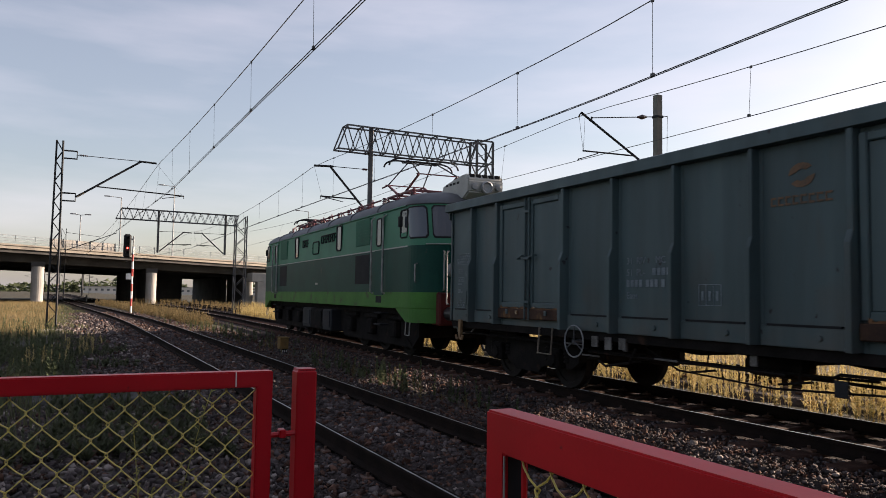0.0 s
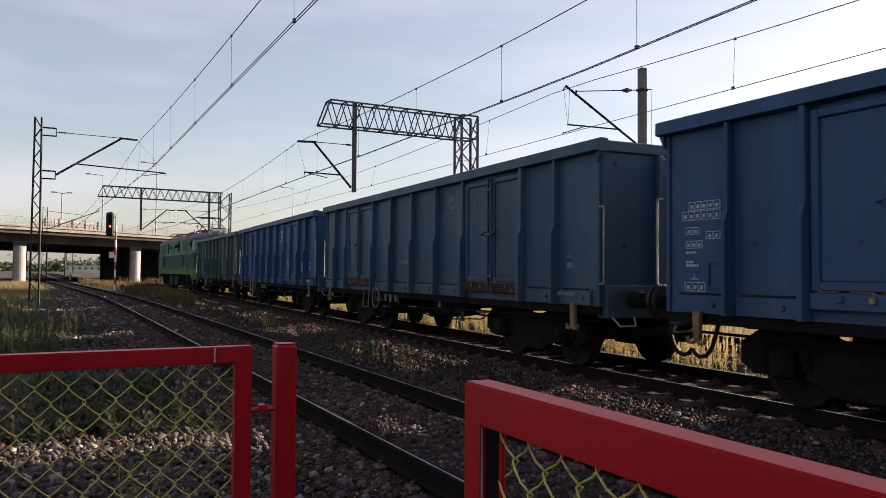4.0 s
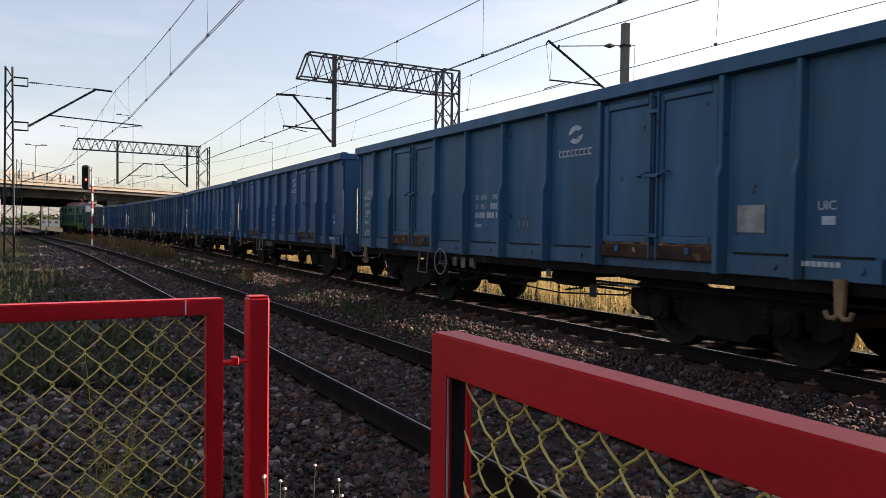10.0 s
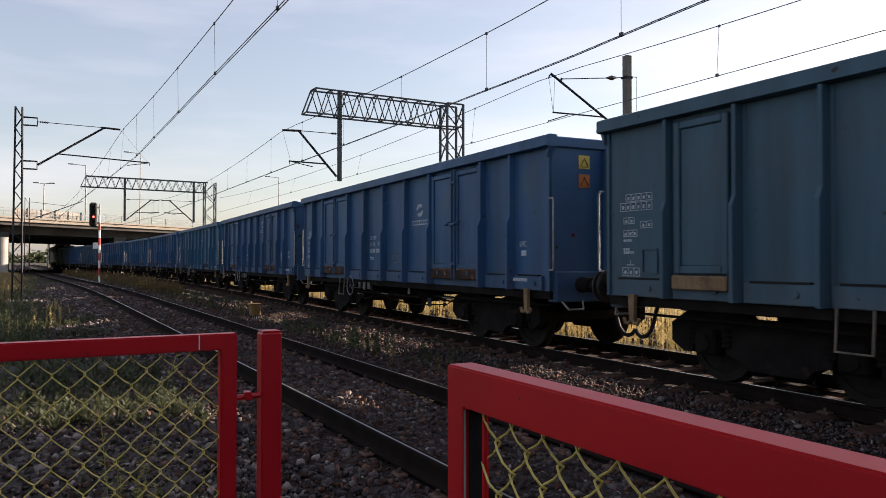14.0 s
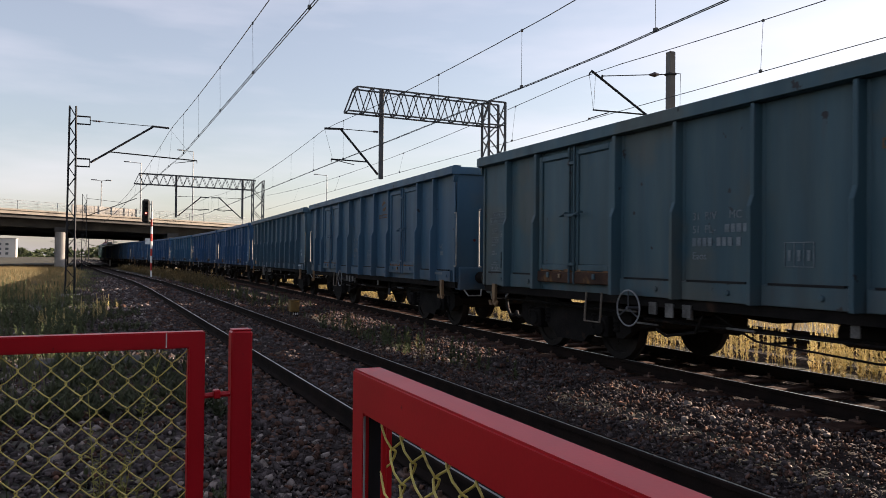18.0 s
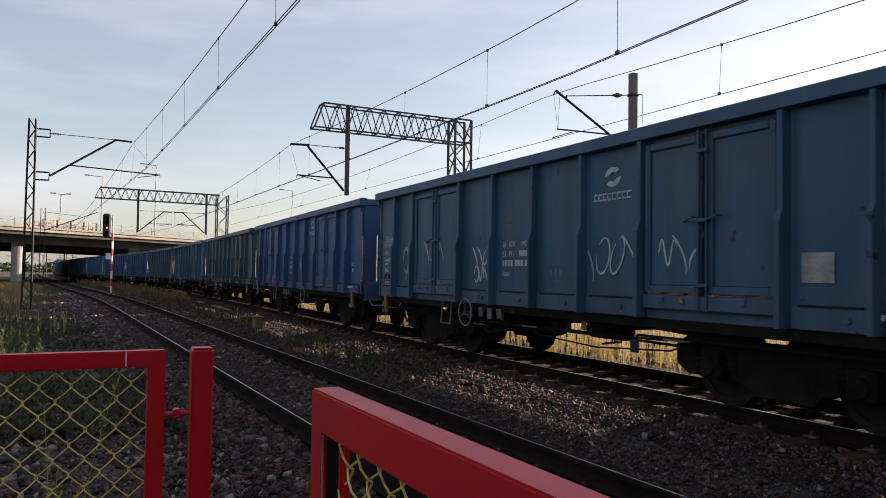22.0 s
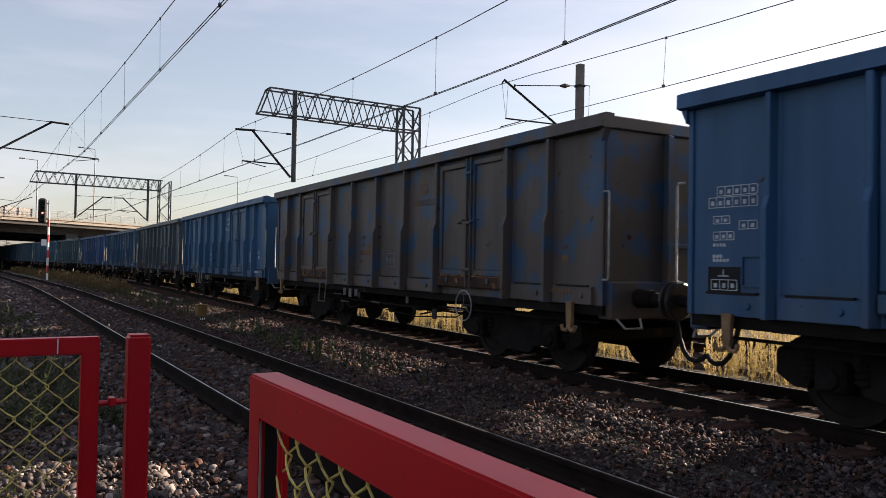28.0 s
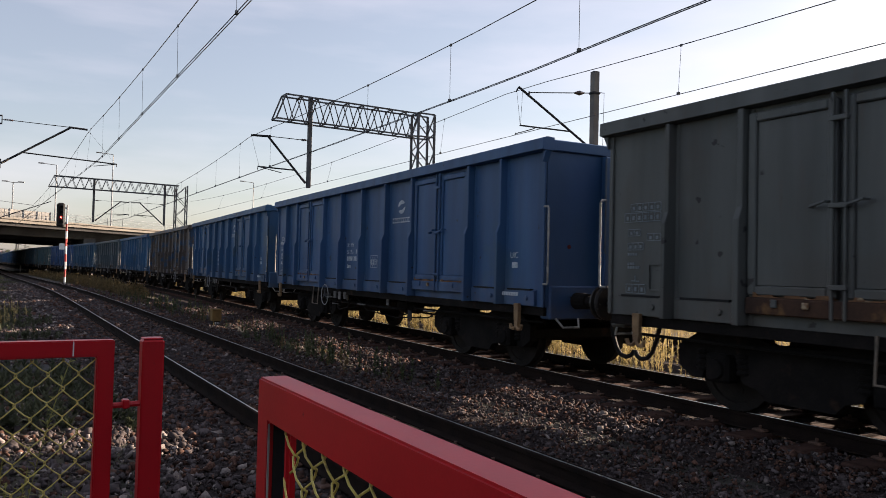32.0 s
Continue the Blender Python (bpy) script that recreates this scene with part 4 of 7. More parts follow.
def build_catenary():
    # lattice mast with one bracket, beside the near track
    m = thing("lattice_mast", "slender dark lattice mast with a wire bracket", "mast")
    part("mast_column", lattice(-0.85, -0.50, 34.88, 35.12, -0.4, 7.6, 0.42, 0.036, (-0.78, -0.54, 34.9, 35.1)), M_DARKSTEEL, m)
    part("footing", Geo().box(-1.1, -0.28, 34.7, 35.3, -0.6, -0.2, 0.03), M_CONC, m, "concrete mast footing")
    for z in (7.05, 5.28):
        part("mast_arm", Geo().path([(-0.5, 35, z + 0.16), (0.0, 35, z + 0.16), (0.0, 35, z - 0.16), (-0.5, 35, z - 0.16)], 0.035, 6), M_DARKSTEEL, m)
    cantilever(m, (0.02, 35, 5.3), (2.5, 35, 7.02), (0.02, 35, 7.06), (4.3, 35, 5.64), 5.80, 1)
    # gantry with a half boom over the train track
    g = thing("near_gantry", "grey lattice gantry with a boom over the train track", "gantry")
    part("mast_column", lattice(14.75, 15.5, 27.2, 27.8, -0.6, 7.85, 0.75, 0.05), M_GANTRY, g)
    part("boom", truss(8.81, 14.8, 27.5, 0.55, 6.93, 7.87, 9, -0.008), M_GANTRY, g)
    for p, q in (((14.75, 27.2, 7.85), (15.5, 27.2, 7.85)), ((14.75, 27.8, 7.85), (15.5, 27.8, 7.85)), ((14.75, 27.2, 6.9), (15.5, 27.2, 6.9)), ((14.75, 27.8, 6.9), (15.5, 27.8, 6.9))):
        part("boom_seat", Geo().beam(p, q, 0.06, 0.06), M_GANTRY, g)
    part("drop_post", Geo().box(10.145, 10.295, 27.42, 27.58, 4.45, 7.93, 0.015), M_GANTRY, g, "hanging grey drop post")
    cantilever(g, (10.1, 27.5, 4.62), (8.6, 27.5, 6.26), (10.12, 27.5, 6.26), (8.25, 27.5, 5.1), 5.08, -1)
    # far gantry with two drop posts
    h = thing("far_gantry", "grey lattice gantry spanning the train track", "gantry")
    part("mast_column", lattice(12.1, 12.95, 63.6, 64.4, -0.6, 7.8, 0.8, 0.05), M_GANTRY, h)
    part("boom", truss(2.95, 12.3, 64, 0.6, 7.05, 7.88, 15, -0.01), M_GANTRY, h)
    for x in (6.07, 11.27):
        part("drop_post", Geo().box(x - 0.08, x + 0.08, 63.92, 64.08, 4.5, 7.85, 0.012), M_GANTRY, h, "hanging grey drop post")
    cantilever(h, (6.2, 64, 4.62), (8.0, 64, 6.22), (6.15, 64, 6.2), (8.6, 64, 5.25), 5.2, 1)
    cantilever(h, (11.15, 64, 4.62), (9.4, 64, 6.22), (11.2, 64, 6.2), (9.0, 64, 5.25), 5.2, -1)
    # concrete pole beyond the train
    c = thing("concrete_pole", "square grey concrete pole with a wire bracket", "pole")
    part("pole_shaft", Geo().extrude([(15.41, 17.24), (15.60, 17.24), (15.60, 17.43), (15.41, 17.43)], "z", -0.7, 7.52), M_POLE, c)
    part("pole_clamp", Geo().box(15.38, 15.63, 17.21, 17.46, 6.83, 6.90, 0.01).box(15.38, 15.63, 17.21, 17.46, 5.12, 5.20, 0.01), M_DARKSTEEL, c)
    part("pole_wire", Geo().tube((15.76, 17.2, 6.88), (15.72, 17.2, 4.4), 0.006, 5).tube((15.6, 17.22, 6.88), (15.77, 17.2, 6.88), 0.012, 5), M_WIRE, c)
    part("bracket_tube", Geo().tube((15.42, 17.33, 5.16), (12.69, 17.27, 6.63), 0.035, 8).tube((13.0, 17.27, 6.42), (13.04, 17.27, 6.56), 0.03, 6), M_DARKSTEEL, c)
    part("stay_rod", Geo().tube((13.04, 17.29, 6.54), (15.42, 17.33, 6.86), 0.014, 6), M_DARKSTEEL, c)
    part("insulator", Geo().tube((14.72, 17.32, 6.766), (14.90, 17.32, 6.79), 0.025, 10, 0.075).tube((14.90, 17.32, 6.79), (15.08, 17.32, 6.815), 0.075, 10, 0.025), M_INSUL, c, "dark spindle-shaped insulator")
    part("registration_arm", Geo().tube((14.61, 17.3, 5.60), (12.75, 17.3, 5.57), 0.022, 6).tube((13.27, 17.3, 5.54), (12.62, 17.3, 5.32), 0.014, 6).tube((12.62, 17.3, 5.34), (12.58, 17.3, 5.27), 0.014, 6), M_DARKSTEEL, c)
    part("wire_clamp", Geo().path([(12.69, 17.27, 6.66), (12.62, 17.27, 6.58), (12.58, 17.27, 6.50)], 0.02, 6), M_DARKSTEEL, c)
    part("arm_hanger", Geo().tube((12.60, 17.27, 6.52), (12.76, 17.3, 5.57), 0.005, 4).tube((12.80, 17.27, 6.52), (12.77, 17.3, 5.57), 0.005, 4), M_WIRE, c)
    # more masts beyond the bridge
    k = thing("far_lattice_mast", "distant dark lattice mast with a long bracket", "mast")
    part("mast_column", lattice(-1.0, -0.6, 84.9, 85.1, -0.4, 7.6, 0.7, 0.035), M_DARKSTEEL, k)
    part("bracket_tube", Geo().tube((-0.6, 85, 5.4), (4.1, 85, 7.4), 0.04, 6).tube((-0.6, 85, 7.2), (2.6, 85, 6.9), 0.02, 6), M_DARKSTEEL, k)
    for i, (x, y) in enumerate(((-4.2, 150), (-5.5, 190), (2.2, 175), (-7.5, 240), (-1.5, 235), (4, 290), (-11, 300), (7, 340), (-5, 350))):
        o = thing("distant_mast", "distant railway mast with a cross arm", "mast", group="masts beyond the bridge")
        part("mast_column", Geo().tube((x, y, -0.5), (x, y, 8.0), 0.14, 6), M_DARKSTEEL, o)
        part("mast_arm", Geo().tube((x, y, 6.9), (x + (3.2 if i % 2 else -3.2), y, 6.2), 0.06, 5).tube((x, y, 5.2), (x + (3 if i % 2 else -3), y, 6.1), 0.05, 5), M_DARKSTEEL, o)
    # wires
    near_m = lambda y: (3.2 - max(0, y - 35) * 0.03, y, 6.2 + 0.00087 * (y - 5) ** 2 if y < 35 else 6.0 + 0.0009 * (y - 68) ** 2)
    near_c = lambda y: (3.22 - max(0, y - 30) * 0.032, y, 5.25)
    train_mx = lambda y: float(np.interp(y, [-20, 6.7, 10.7, 27.5, 64, 110, 160], [6.9, 7.64, 7.86, 8.03, 8.6, 5.9, 3.0]))
    train_m = lambda y: (train_mx(y), y, 5.94 + 0.0017 * (y - 14) ** 2 if y < 27.5 else (5.75 + 0.0015 * (y - 45.7) ** 2 if y < 64 else 5.7 + 0.0006 * (y - 95) ** 2))
    train_c = lambda y: (train_mx(y), y, 4.80 + (0.004 * (y - 20) if y > 20 else 0))
    third_m = lambda y: (12.5 + 0.012 * y, y, 6.22 + 0.0019 * (y - 3) ** 2 if y < 17.3 else 6.1 + 0.0009 * (y - 41) ** 2)
    third_c = lambda y: (12.5 + 0.006 * y, y, 5.28)
    for nm, fm, fc, y0, y1 in (("near", near_m, near_c, -12, 100), ("train", train_m, train_c, -12, 110), ("third", third_m, third_c, -12, 64)):
        wire("messenger_wire", fm, y0, y1, 0.010, "dark overhead messenger wire above the track")
        pair = (-0.022, 0.022) if nm != "third" else (0,)
        for o in pair:
            wire("contact_wire", lambda y: (fc(y)[0] + o, y, fc(y)[2]), y0, y1, 0.0085, "dark overhead contact wire above the track")
        start = {"near": 2.2, "train": 0.6, "third": 1.0}[nm]
        gap = {"near": 4.6, "train": 4.1, "third": 10.3}[nm]
        y = start
        while y < y1 - 3:
            a, b = fm(y), fc(y)
            solid("dropper", Geo().tube(a, b, 0.0042, 4).box(b[0] - 0.02, b[0] + 0.02, y - 0.03, y + 0.03, b[2] - 0.01, b[2] + 0.05)
                  .box(a[0] - 0.015, a[0] + 0.015, y - 0.025, y + 0.025, a[2] - 0.03, a[2] + 0.02), M_WIRE, "thin dropper wire of the overhead line", "wire",
                  group="droppers of the overhead line")
            y += gap


# ---------------------------------------------------------------- bridge and distance
def build_bridge():
    b = thing("road_bridge", "beige concrete road bridge over the railway with dark girders", "bridge", kind="structure")
    a, e = Vector((-62.0, 76.0, 0)), Vector((78.0, 152.0, 0))
    u = (e - a).normalized()
    w = Vector((-u.y, u.x, 0))                                # away from the camera
    top = lambda p: 7.0 - 0.0153 * (p.x + 9.7)
    def slab(s0, s1, o0, o1, d0, d1):
        """A strip of the deck between two stretches along it, two offsets across, two heights below its edge."""
        vs = []
        for s in (s0, s1):
            for o in (o0, o1):
                p = a + u * s + w * o
                for d in (d0, d1):
                    vs.append((p.x, p.y, top(p) + d))
        return vs, [(0, 1, 3, 2), (4, 6, 7, 5), (0, 4, 5, 1), (2, 3, 7, 6), (0, 2, 6, 4), (1, 5, 7, 3)]
    n = (e - a).length
    part("fascia", Geo().add(*slab(0, n, 0, 0.5, -0.60, -0.2)), M_FASCIA, b, "sunlit beige concrete edge beam")
    part("kerb_beam", Geo().add(*slab(0, n, -0.14, 0.4, -0.199, 0.0)), M_FASCIA, b)
    # Deck, edge slab and girders hold the underside's shade in their colour.
    part("deck", Geo().add(*slab(0, n, 2.40, 14.0, -0.72, -0.1)), M_DARK_CONC, b)
    part("edge_slab", Geo().add(*slab(0, n, 0.30, 2.39, -1.05, -0.601)), M_DARK_CONC, b)
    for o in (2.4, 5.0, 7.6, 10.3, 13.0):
        part("girder", Geo().add(*slab(0, n, o, o + 0.8, -2.1, -0.721)), M_DARK_CONC, b, "stained concrete girder, darkened for the shade under the deck")
    part("far_edge_beam", Geo().add(*slab(0, n, 14.01, 14.5, -0.7, 0.2)), M_FASCIA, b)
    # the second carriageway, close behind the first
    part("deck", Geo().add(*slab(0, n, 15.2, 44.0, -0.72, -0.1)), M_DARK_CONC, b)
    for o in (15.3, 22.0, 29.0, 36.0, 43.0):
        part("girder", Geo().add(*slab(0, n, o, o + 0.9, -2.3, -0.721)), M_DARK_CONC, b, "stained concrete girder, darkened for the shade under the deck")
    # railing
    s = 1.0
    while s < n:
        p = a + u * s
        part("railing_post", Geo().box(p.x - 0.03, p.x + 0.03, p.y - 0.03, p.y + 0.03, top(p), top(p) + 1.05), M_STEEL, b)
        s += 2.4
    for d in (1.04, 0.70, 0.35):
        p, q = a, e
        part("railing_bar", Geo().tube((p.x, p.y, top(p) + d), (q.x, q.y, top(q) + d), 0.025, 5), M_STEEL, b)
    g = Geo()
    s = 0.5
    while s < n:
        p = a + u * s
        g.tube((p.x, p.y, top(p)), (p.x, p.y, top(p) + 1.0), 0.008, 3, cap=False)
        s += 0.22
    tagged(part("railing_bars", g, M_STEEL, b, "thin railing bars"), kind="stuff")
    s = (Vector((-2, 108, 0)) - a).dot(u)
    part("screen_panel", Geo().add(*slab(s, s + 9.0, 0.7, 0.85, 0.0, 1.1)), M_CONC, b, "pale noise screen panel")
    for i in range(6):
        p = a + u * (s + 9.0 * i / 5) + w * 0.66
        part("screen_post", Geo().box(p.x - 0.05, p.x + 0.05, p.y - 0.05, p.y + 0.05, top(p), top(p) + 1.2), M_STEEL, b)
    # piers: round columns before walls coloured dark for the bridge's shade
    for x, y in ((-3.3, 107.0), (10.8, 115.4), (26.5, 124.5), (-18.5, 99.5)):
        p = Vector((x, y, 0)) + w * 0.9
        part("pier_column", Geo().lathe([(0.72, -1.2), (0.72, top(p) - 2.6)], 20, "z", (p.x, p.y, 0)), M_CONC, b, "round concrete pier column")
        v = Vector((-0.036, 1.0, 0))
        q, r = p + v * 1.6, p + v * 13.5
        part("pier_wall", Geo().beam((q.x, q.y, 1.6), (r.x, r.y, 1.6), 1.0, 5.6), M_DARK_CONC, b, "concrete pier wall, darkened for the shade under the deck")
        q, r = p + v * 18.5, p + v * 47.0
        part("pier_wall", Geo().beam((q.x, q.y, 1.7), (r.x, r.y, 1.7), 1.0, 5.8), M_DARK_CONC, b, "concrete pier wall, darkened for the shade under the deck")
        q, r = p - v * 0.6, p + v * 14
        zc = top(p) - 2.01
        part("pier_cap", Geo().beam((q.x, q.y, zc - 0.3), (r.x, r.y, zc - 0.3), 1.5, 0.6), M_DARK_CONC, b)
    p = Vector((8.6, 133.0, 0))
    part("pier_wall", Geo().beam((p.x - 1.6, p.y, 2.0), (p.x + 8.4, p.y + 5, 2.0), 1.2, 6.2), M_DARK_CONC, b, "concrete pier wall under the bridge, darkened for the shade there")
    # Earth mass added to block the low sun under the bridge deck.
    bank = Geo().extrude([(40, 118.5), (300, 240), (300, 300), (40, 150)], "z", -2, 5.0)
    part("embankment", bank, M_GROUND, b, "earth bank added to block the low sun under the bridge")
    for x, y, h in ((27.5, 121, 3.2), (30.5, 123, 3.0)):
        part("abutment_block", Geo().box(x - 1.1, x + 1.1, y - 1, y + 1, -1, h, 0.05), M_CONC, b)
    part("abutment_cap", Geo().box(25.5, 33, 120, 124, 3.2, 4.6, 0.06), M_CONC, b)
    for x, y, h, d in ((0.9, 116, 5.6, 1), (6.1, 118, 8.6, -1), (13.4, 119.0, 10.9, -1), (36.0, 126, 9.2, -1), (-14, 118, 6.0, 1)):
        lamp = thing("street_lamp", "tall grey street lamp on the bridge", "street lamp", group="street lamps on the bridge")
        z = 6.6
        h -= 0.4
        part("lamp_pole", Geo().tube((x, y, z), (x, y, z + h), 0.11, 8, 0.06), M_STEEL, lamp)
        for k in ((d,) if h > 5.8 else (-0.5, 0.5)):
            part("lamp_arm", Geo().tube((x, y, z + h), (x + k * 1.9, y, z + h + 0.12), 0.045, 6), M_STEEL, lamp)
            part("lamp_head", Geo().box(x + k * 1.9 - 0.38, x + k * 1.9 + 0.38, y - 0.15, y + 0.15, z + h + 0.05, z + h + 0.2, 0.04), M_STEEL, lamp)


def build_far():
    M_BLOCK = mat("far_plaster", (0.55, 0.53, 0.50), (0.45, 0.43, 0.41), rough=0.9, scale=0.1, grain=2, bump=0)
    M_PANE = mat("far_window_dark", (0.08, 0.09, 0.10), (0.06, 0.065, 0.07), rough=0.3, scale=0.2, grain=2, bump=0)
    for x, y, wx, h, n in ((-56, 560, 19, 11.4, 3), (-78, 360, 24, 14, 4), (20, 600, 26, 4, 1), (88, 620, 30, 4.5, 1), (130, 640, 36, 5, 1)):
        b = thing("apartment_block", "distant pale apartment block with rows of windows", "building", group="distant apartment blocks")
        part("wall", Geo().box(x - wx / 2, x + wx / 2, y, y + 12, -2, h), M_BLOCK, b)
        part("roof", Geo().box(x - wx / 2 - 0.4, x + wx / 2 + 0.4, y - 0.4, y + 12.4, h + 0.001, h + 0.6), M_CONC, b)
        for i in range(n):
            for j in range(int(wx / 4)):
                cx, cz = x - wx / 2 + 2 + j * 4, 1.4 + i * 3
                part("window", Geo().box(cx - 0.9, cx + 0.9, y - 0.06, y + 0.05, cz, cz + 1.5), M_PANE, b)
    # far trees: trunk and a ragged crown of many small clumps
    spots = []
    r = random.Random(5)
    k = 5200
    bx, by = rng.uniform(-330, 420, k), rng.uniform(640, 700, k)
    bz = rng.random(k) ** 1.3 * (7.5 + 2.6 * np.sin(bx * 0.05) + 1.4 * np.sin(bx * 0.19 + 1) + rng.normal(0, 0.5, k))
    g = Geo()
    for x, y, z in zip(bx, by, bz):
        o = rng.normal(0, 1.0, (4, 3)) * (1.5, 1.2, 0.9)
        g.add([(x + a, y + b, max(-1.0, z + c)) for a, b, c in o], [(0, 1, 2), (1, 3, 2), (0, 3, 1)])
    solid("far_woods", g, M_TREE, "low dark green belt of distant bushes and trees", "woods", "stuff")
    for i in range(34):
        x = -150 + i * 11 + r.uniform(-4, 4)
        spots.append((x, 600 + r.uniform(0, 140), r.uniform(6, 10)))
    for x, y, h in spots:
        t = thing("far_tree", "distant green tree with a ragged crown", "tree", group="trees on the horizon")
        part("trunk", Geo().tube((x, y, -1), (x, y, h * 0.5), 0.28, 6, 0.12), M_POLE, t)
        k = 150
        th, ph, rr = rng.uniform(0, 6.283, k), np.arccos(rng.uniform(-1, 1, k)), rng.random(k) ** 0.4
        cx = x + np.cos(th) * np.sin(ph) * rr * h * 0.42 * rng.uniform(0.7, 1.2)
        cy = y + np.sin(th) * np.sin(ph) * rr * h * 0.42
        cz = h * 0.50 + np.cos(ph) * rr * h * 0.46
        vs, fs = [], []
        for q in range(k):
            s = rng.uniform(0.35, 0.9)
            o = len(vs)
            vs += [(cx[q] + rng.normal(0, s), cy[q] + rng.normal(0, s), cz[q] + rng.normal(0, s * 0.8)) for _ in range(5)]
            fs += [(o, o + 1, o + 2), (o + 1, o + 3, o + 4), (o, o + 3, o + 2)]
        part("crown", Geo().add(vs, fs), M_TREE, t)


def build_trackside():
    k = thing("concrete_slab", "long low weathered concrete slab lying in the gravel", "slab")
    part("slab_block", Geo().box(-0.5, 0.9, 11.2, 11.9, -0.35, -0.03, 0.03), M_DARK_CONC, k)
    s = thing("railway_signal", "red and white banded railway signal showing red", "signal")
    z = -0.4
    for i in range(9):
        z1 = z + (0.56 if i else 0.7)
        part("pole_band", Geo().tube((4.15, 62, z), (4.15, 62, z1 - 0.001), 0.075, 10), M_SIGRED if i % 2 else M_WHITE, s)
        z = z1
    part("pole_top", Geo().tube((4.15, 62, z), (4.15, 62, 5.6), 0.05, 8), M_STEEL, s)
    head = part("signal_head", Geo().box(3.45, 3.99, 61.75, 62.05, 3.95, 5.72, 0.12), M_BLACK, s, "black signal head with rounded ends")
    for i, zz in enumerate((5.35, 5.0, 4.65, 4.3)):
        lens = M_SIGNAL_LAMP if i == 2 else M_BLACK
        part("lamp", Geo().lathe([(0.06, 61.74), (0.06, 61.70), (0.03, 61.69)], 14, "y", (3.72, 0, zz)), lens, head)
        hood = [(3.72 + 0.13 * math.cos(a), zz + 0.13 * math.sin(a)) for a in np.linspace(0, math.pi, 9)]
        hood += [(3.72 + 0.115 * math.cos(a), zz + 0.115 * math.sin(a)) for a in np.linspace(math.pi, 0, 9)]
        part("lamp_hood", Geo().extrude(hood, "y", 61.5, 61.749), M_BLACK, head)
    part("bracket", Geo().box(3.99, 4.15, 61.9, 62.0, 4.2, 4.3).box(3.99, 4.15, 61.9, 62.0, 5.3, 5.4), M_STEEL, s)
    part("sign_plate", Geo().box(3.7, 4.05, 61.86, 61.89, 2.3, 2.75), M_WHITE, s, "small white plate")
    part("footing", Geo().box(3.8, 4.5, 61.65, 62.35, -0.7, -0.25, 0.03), M_CONC, s)
    b = thing("trackside_box", "small ochre metal box on a dark foot between the tracks", "cable box")
    part("casing", Geo().box(5.42, 5.68, 21.7, 22.0, -0.17, 0.15, 0.02), M_BOX, b)
    part("lid", Geo().box(5.40, 5.70, 21.68, 22.02, 0.1505, 0.175, 0.008), M_BOX, b)
    part("foot", Geo().box(5.45, 5.65, 21.74, 21.96, -0.36, -0.171, 0.01), M_BLACK, b)
    for i in range(4):
        part("label_bar", Geo().box(5.46 + i * 0.05, 5.48 + i * 0.05, 21.735, 21.739, -0.26, -0.19), M_WHITE, b)
    for x, y in ((2.4, 132),):
        w = thing("kilometre_post", "small white post beside the track", "marker post")
        part("post", Geo().box(x - 0.1, x + 0.1, y - 0.1, y + 0.1, -0.4, 0.75, 0.02), M_WHITE, w)


# ---------------------------------------------------------------- wagons
LEN = 13.75            # coupled length of a wagon
HALF = 6.28            # half the body
BODY = 1.38            # half width of the side sheets
WHEEL_R = 0.46
spinning = {"wagon": [], "loco": []}


def wheelset(parent, y, r, key, n=22):
    """Two flanged wheels on an axle; its place comes from the parent inverse, so that all share one turning."""
    g = Geo()
    for s in (-1, 1):
        g.lathe([(0.10, s * 0.80), (0.13, s * 0.815), (r * 0.80, s * 0.79), (r * 0.82, s * 0.815), (r, s * 0.815), (r + 0.004, s * 0.715), (r + 0.028, s * 0.705),
                 (r + 0.022, s * 0.68), (r * 0.82, s * 0.68), (r * 0.8, s * 0.70), (0.13, s * 0.715), (0.10, s * 0.70)], n, "x")
        for k in range(6):
            a = k * math.pi / 3
            g.tube((s * 0.79, 0.24 * math.cos(a), 0.24 * math.sin(a)), (s * 0.812, 0.24 * math.cos(a), 0.24 * math.sin(a)), 0.028, 6)
    g.tube((-1.0, 0, 0), (1.0, 0, 0), 0.085, 12)
    ob = part("wheelset", g, M_WHEEL, parent, "steel wheels on an axle")
    ob.matrix_parent_inverse = Matrix.Translation((0, y, r))
    spinning[key].append(ob)
    return ob


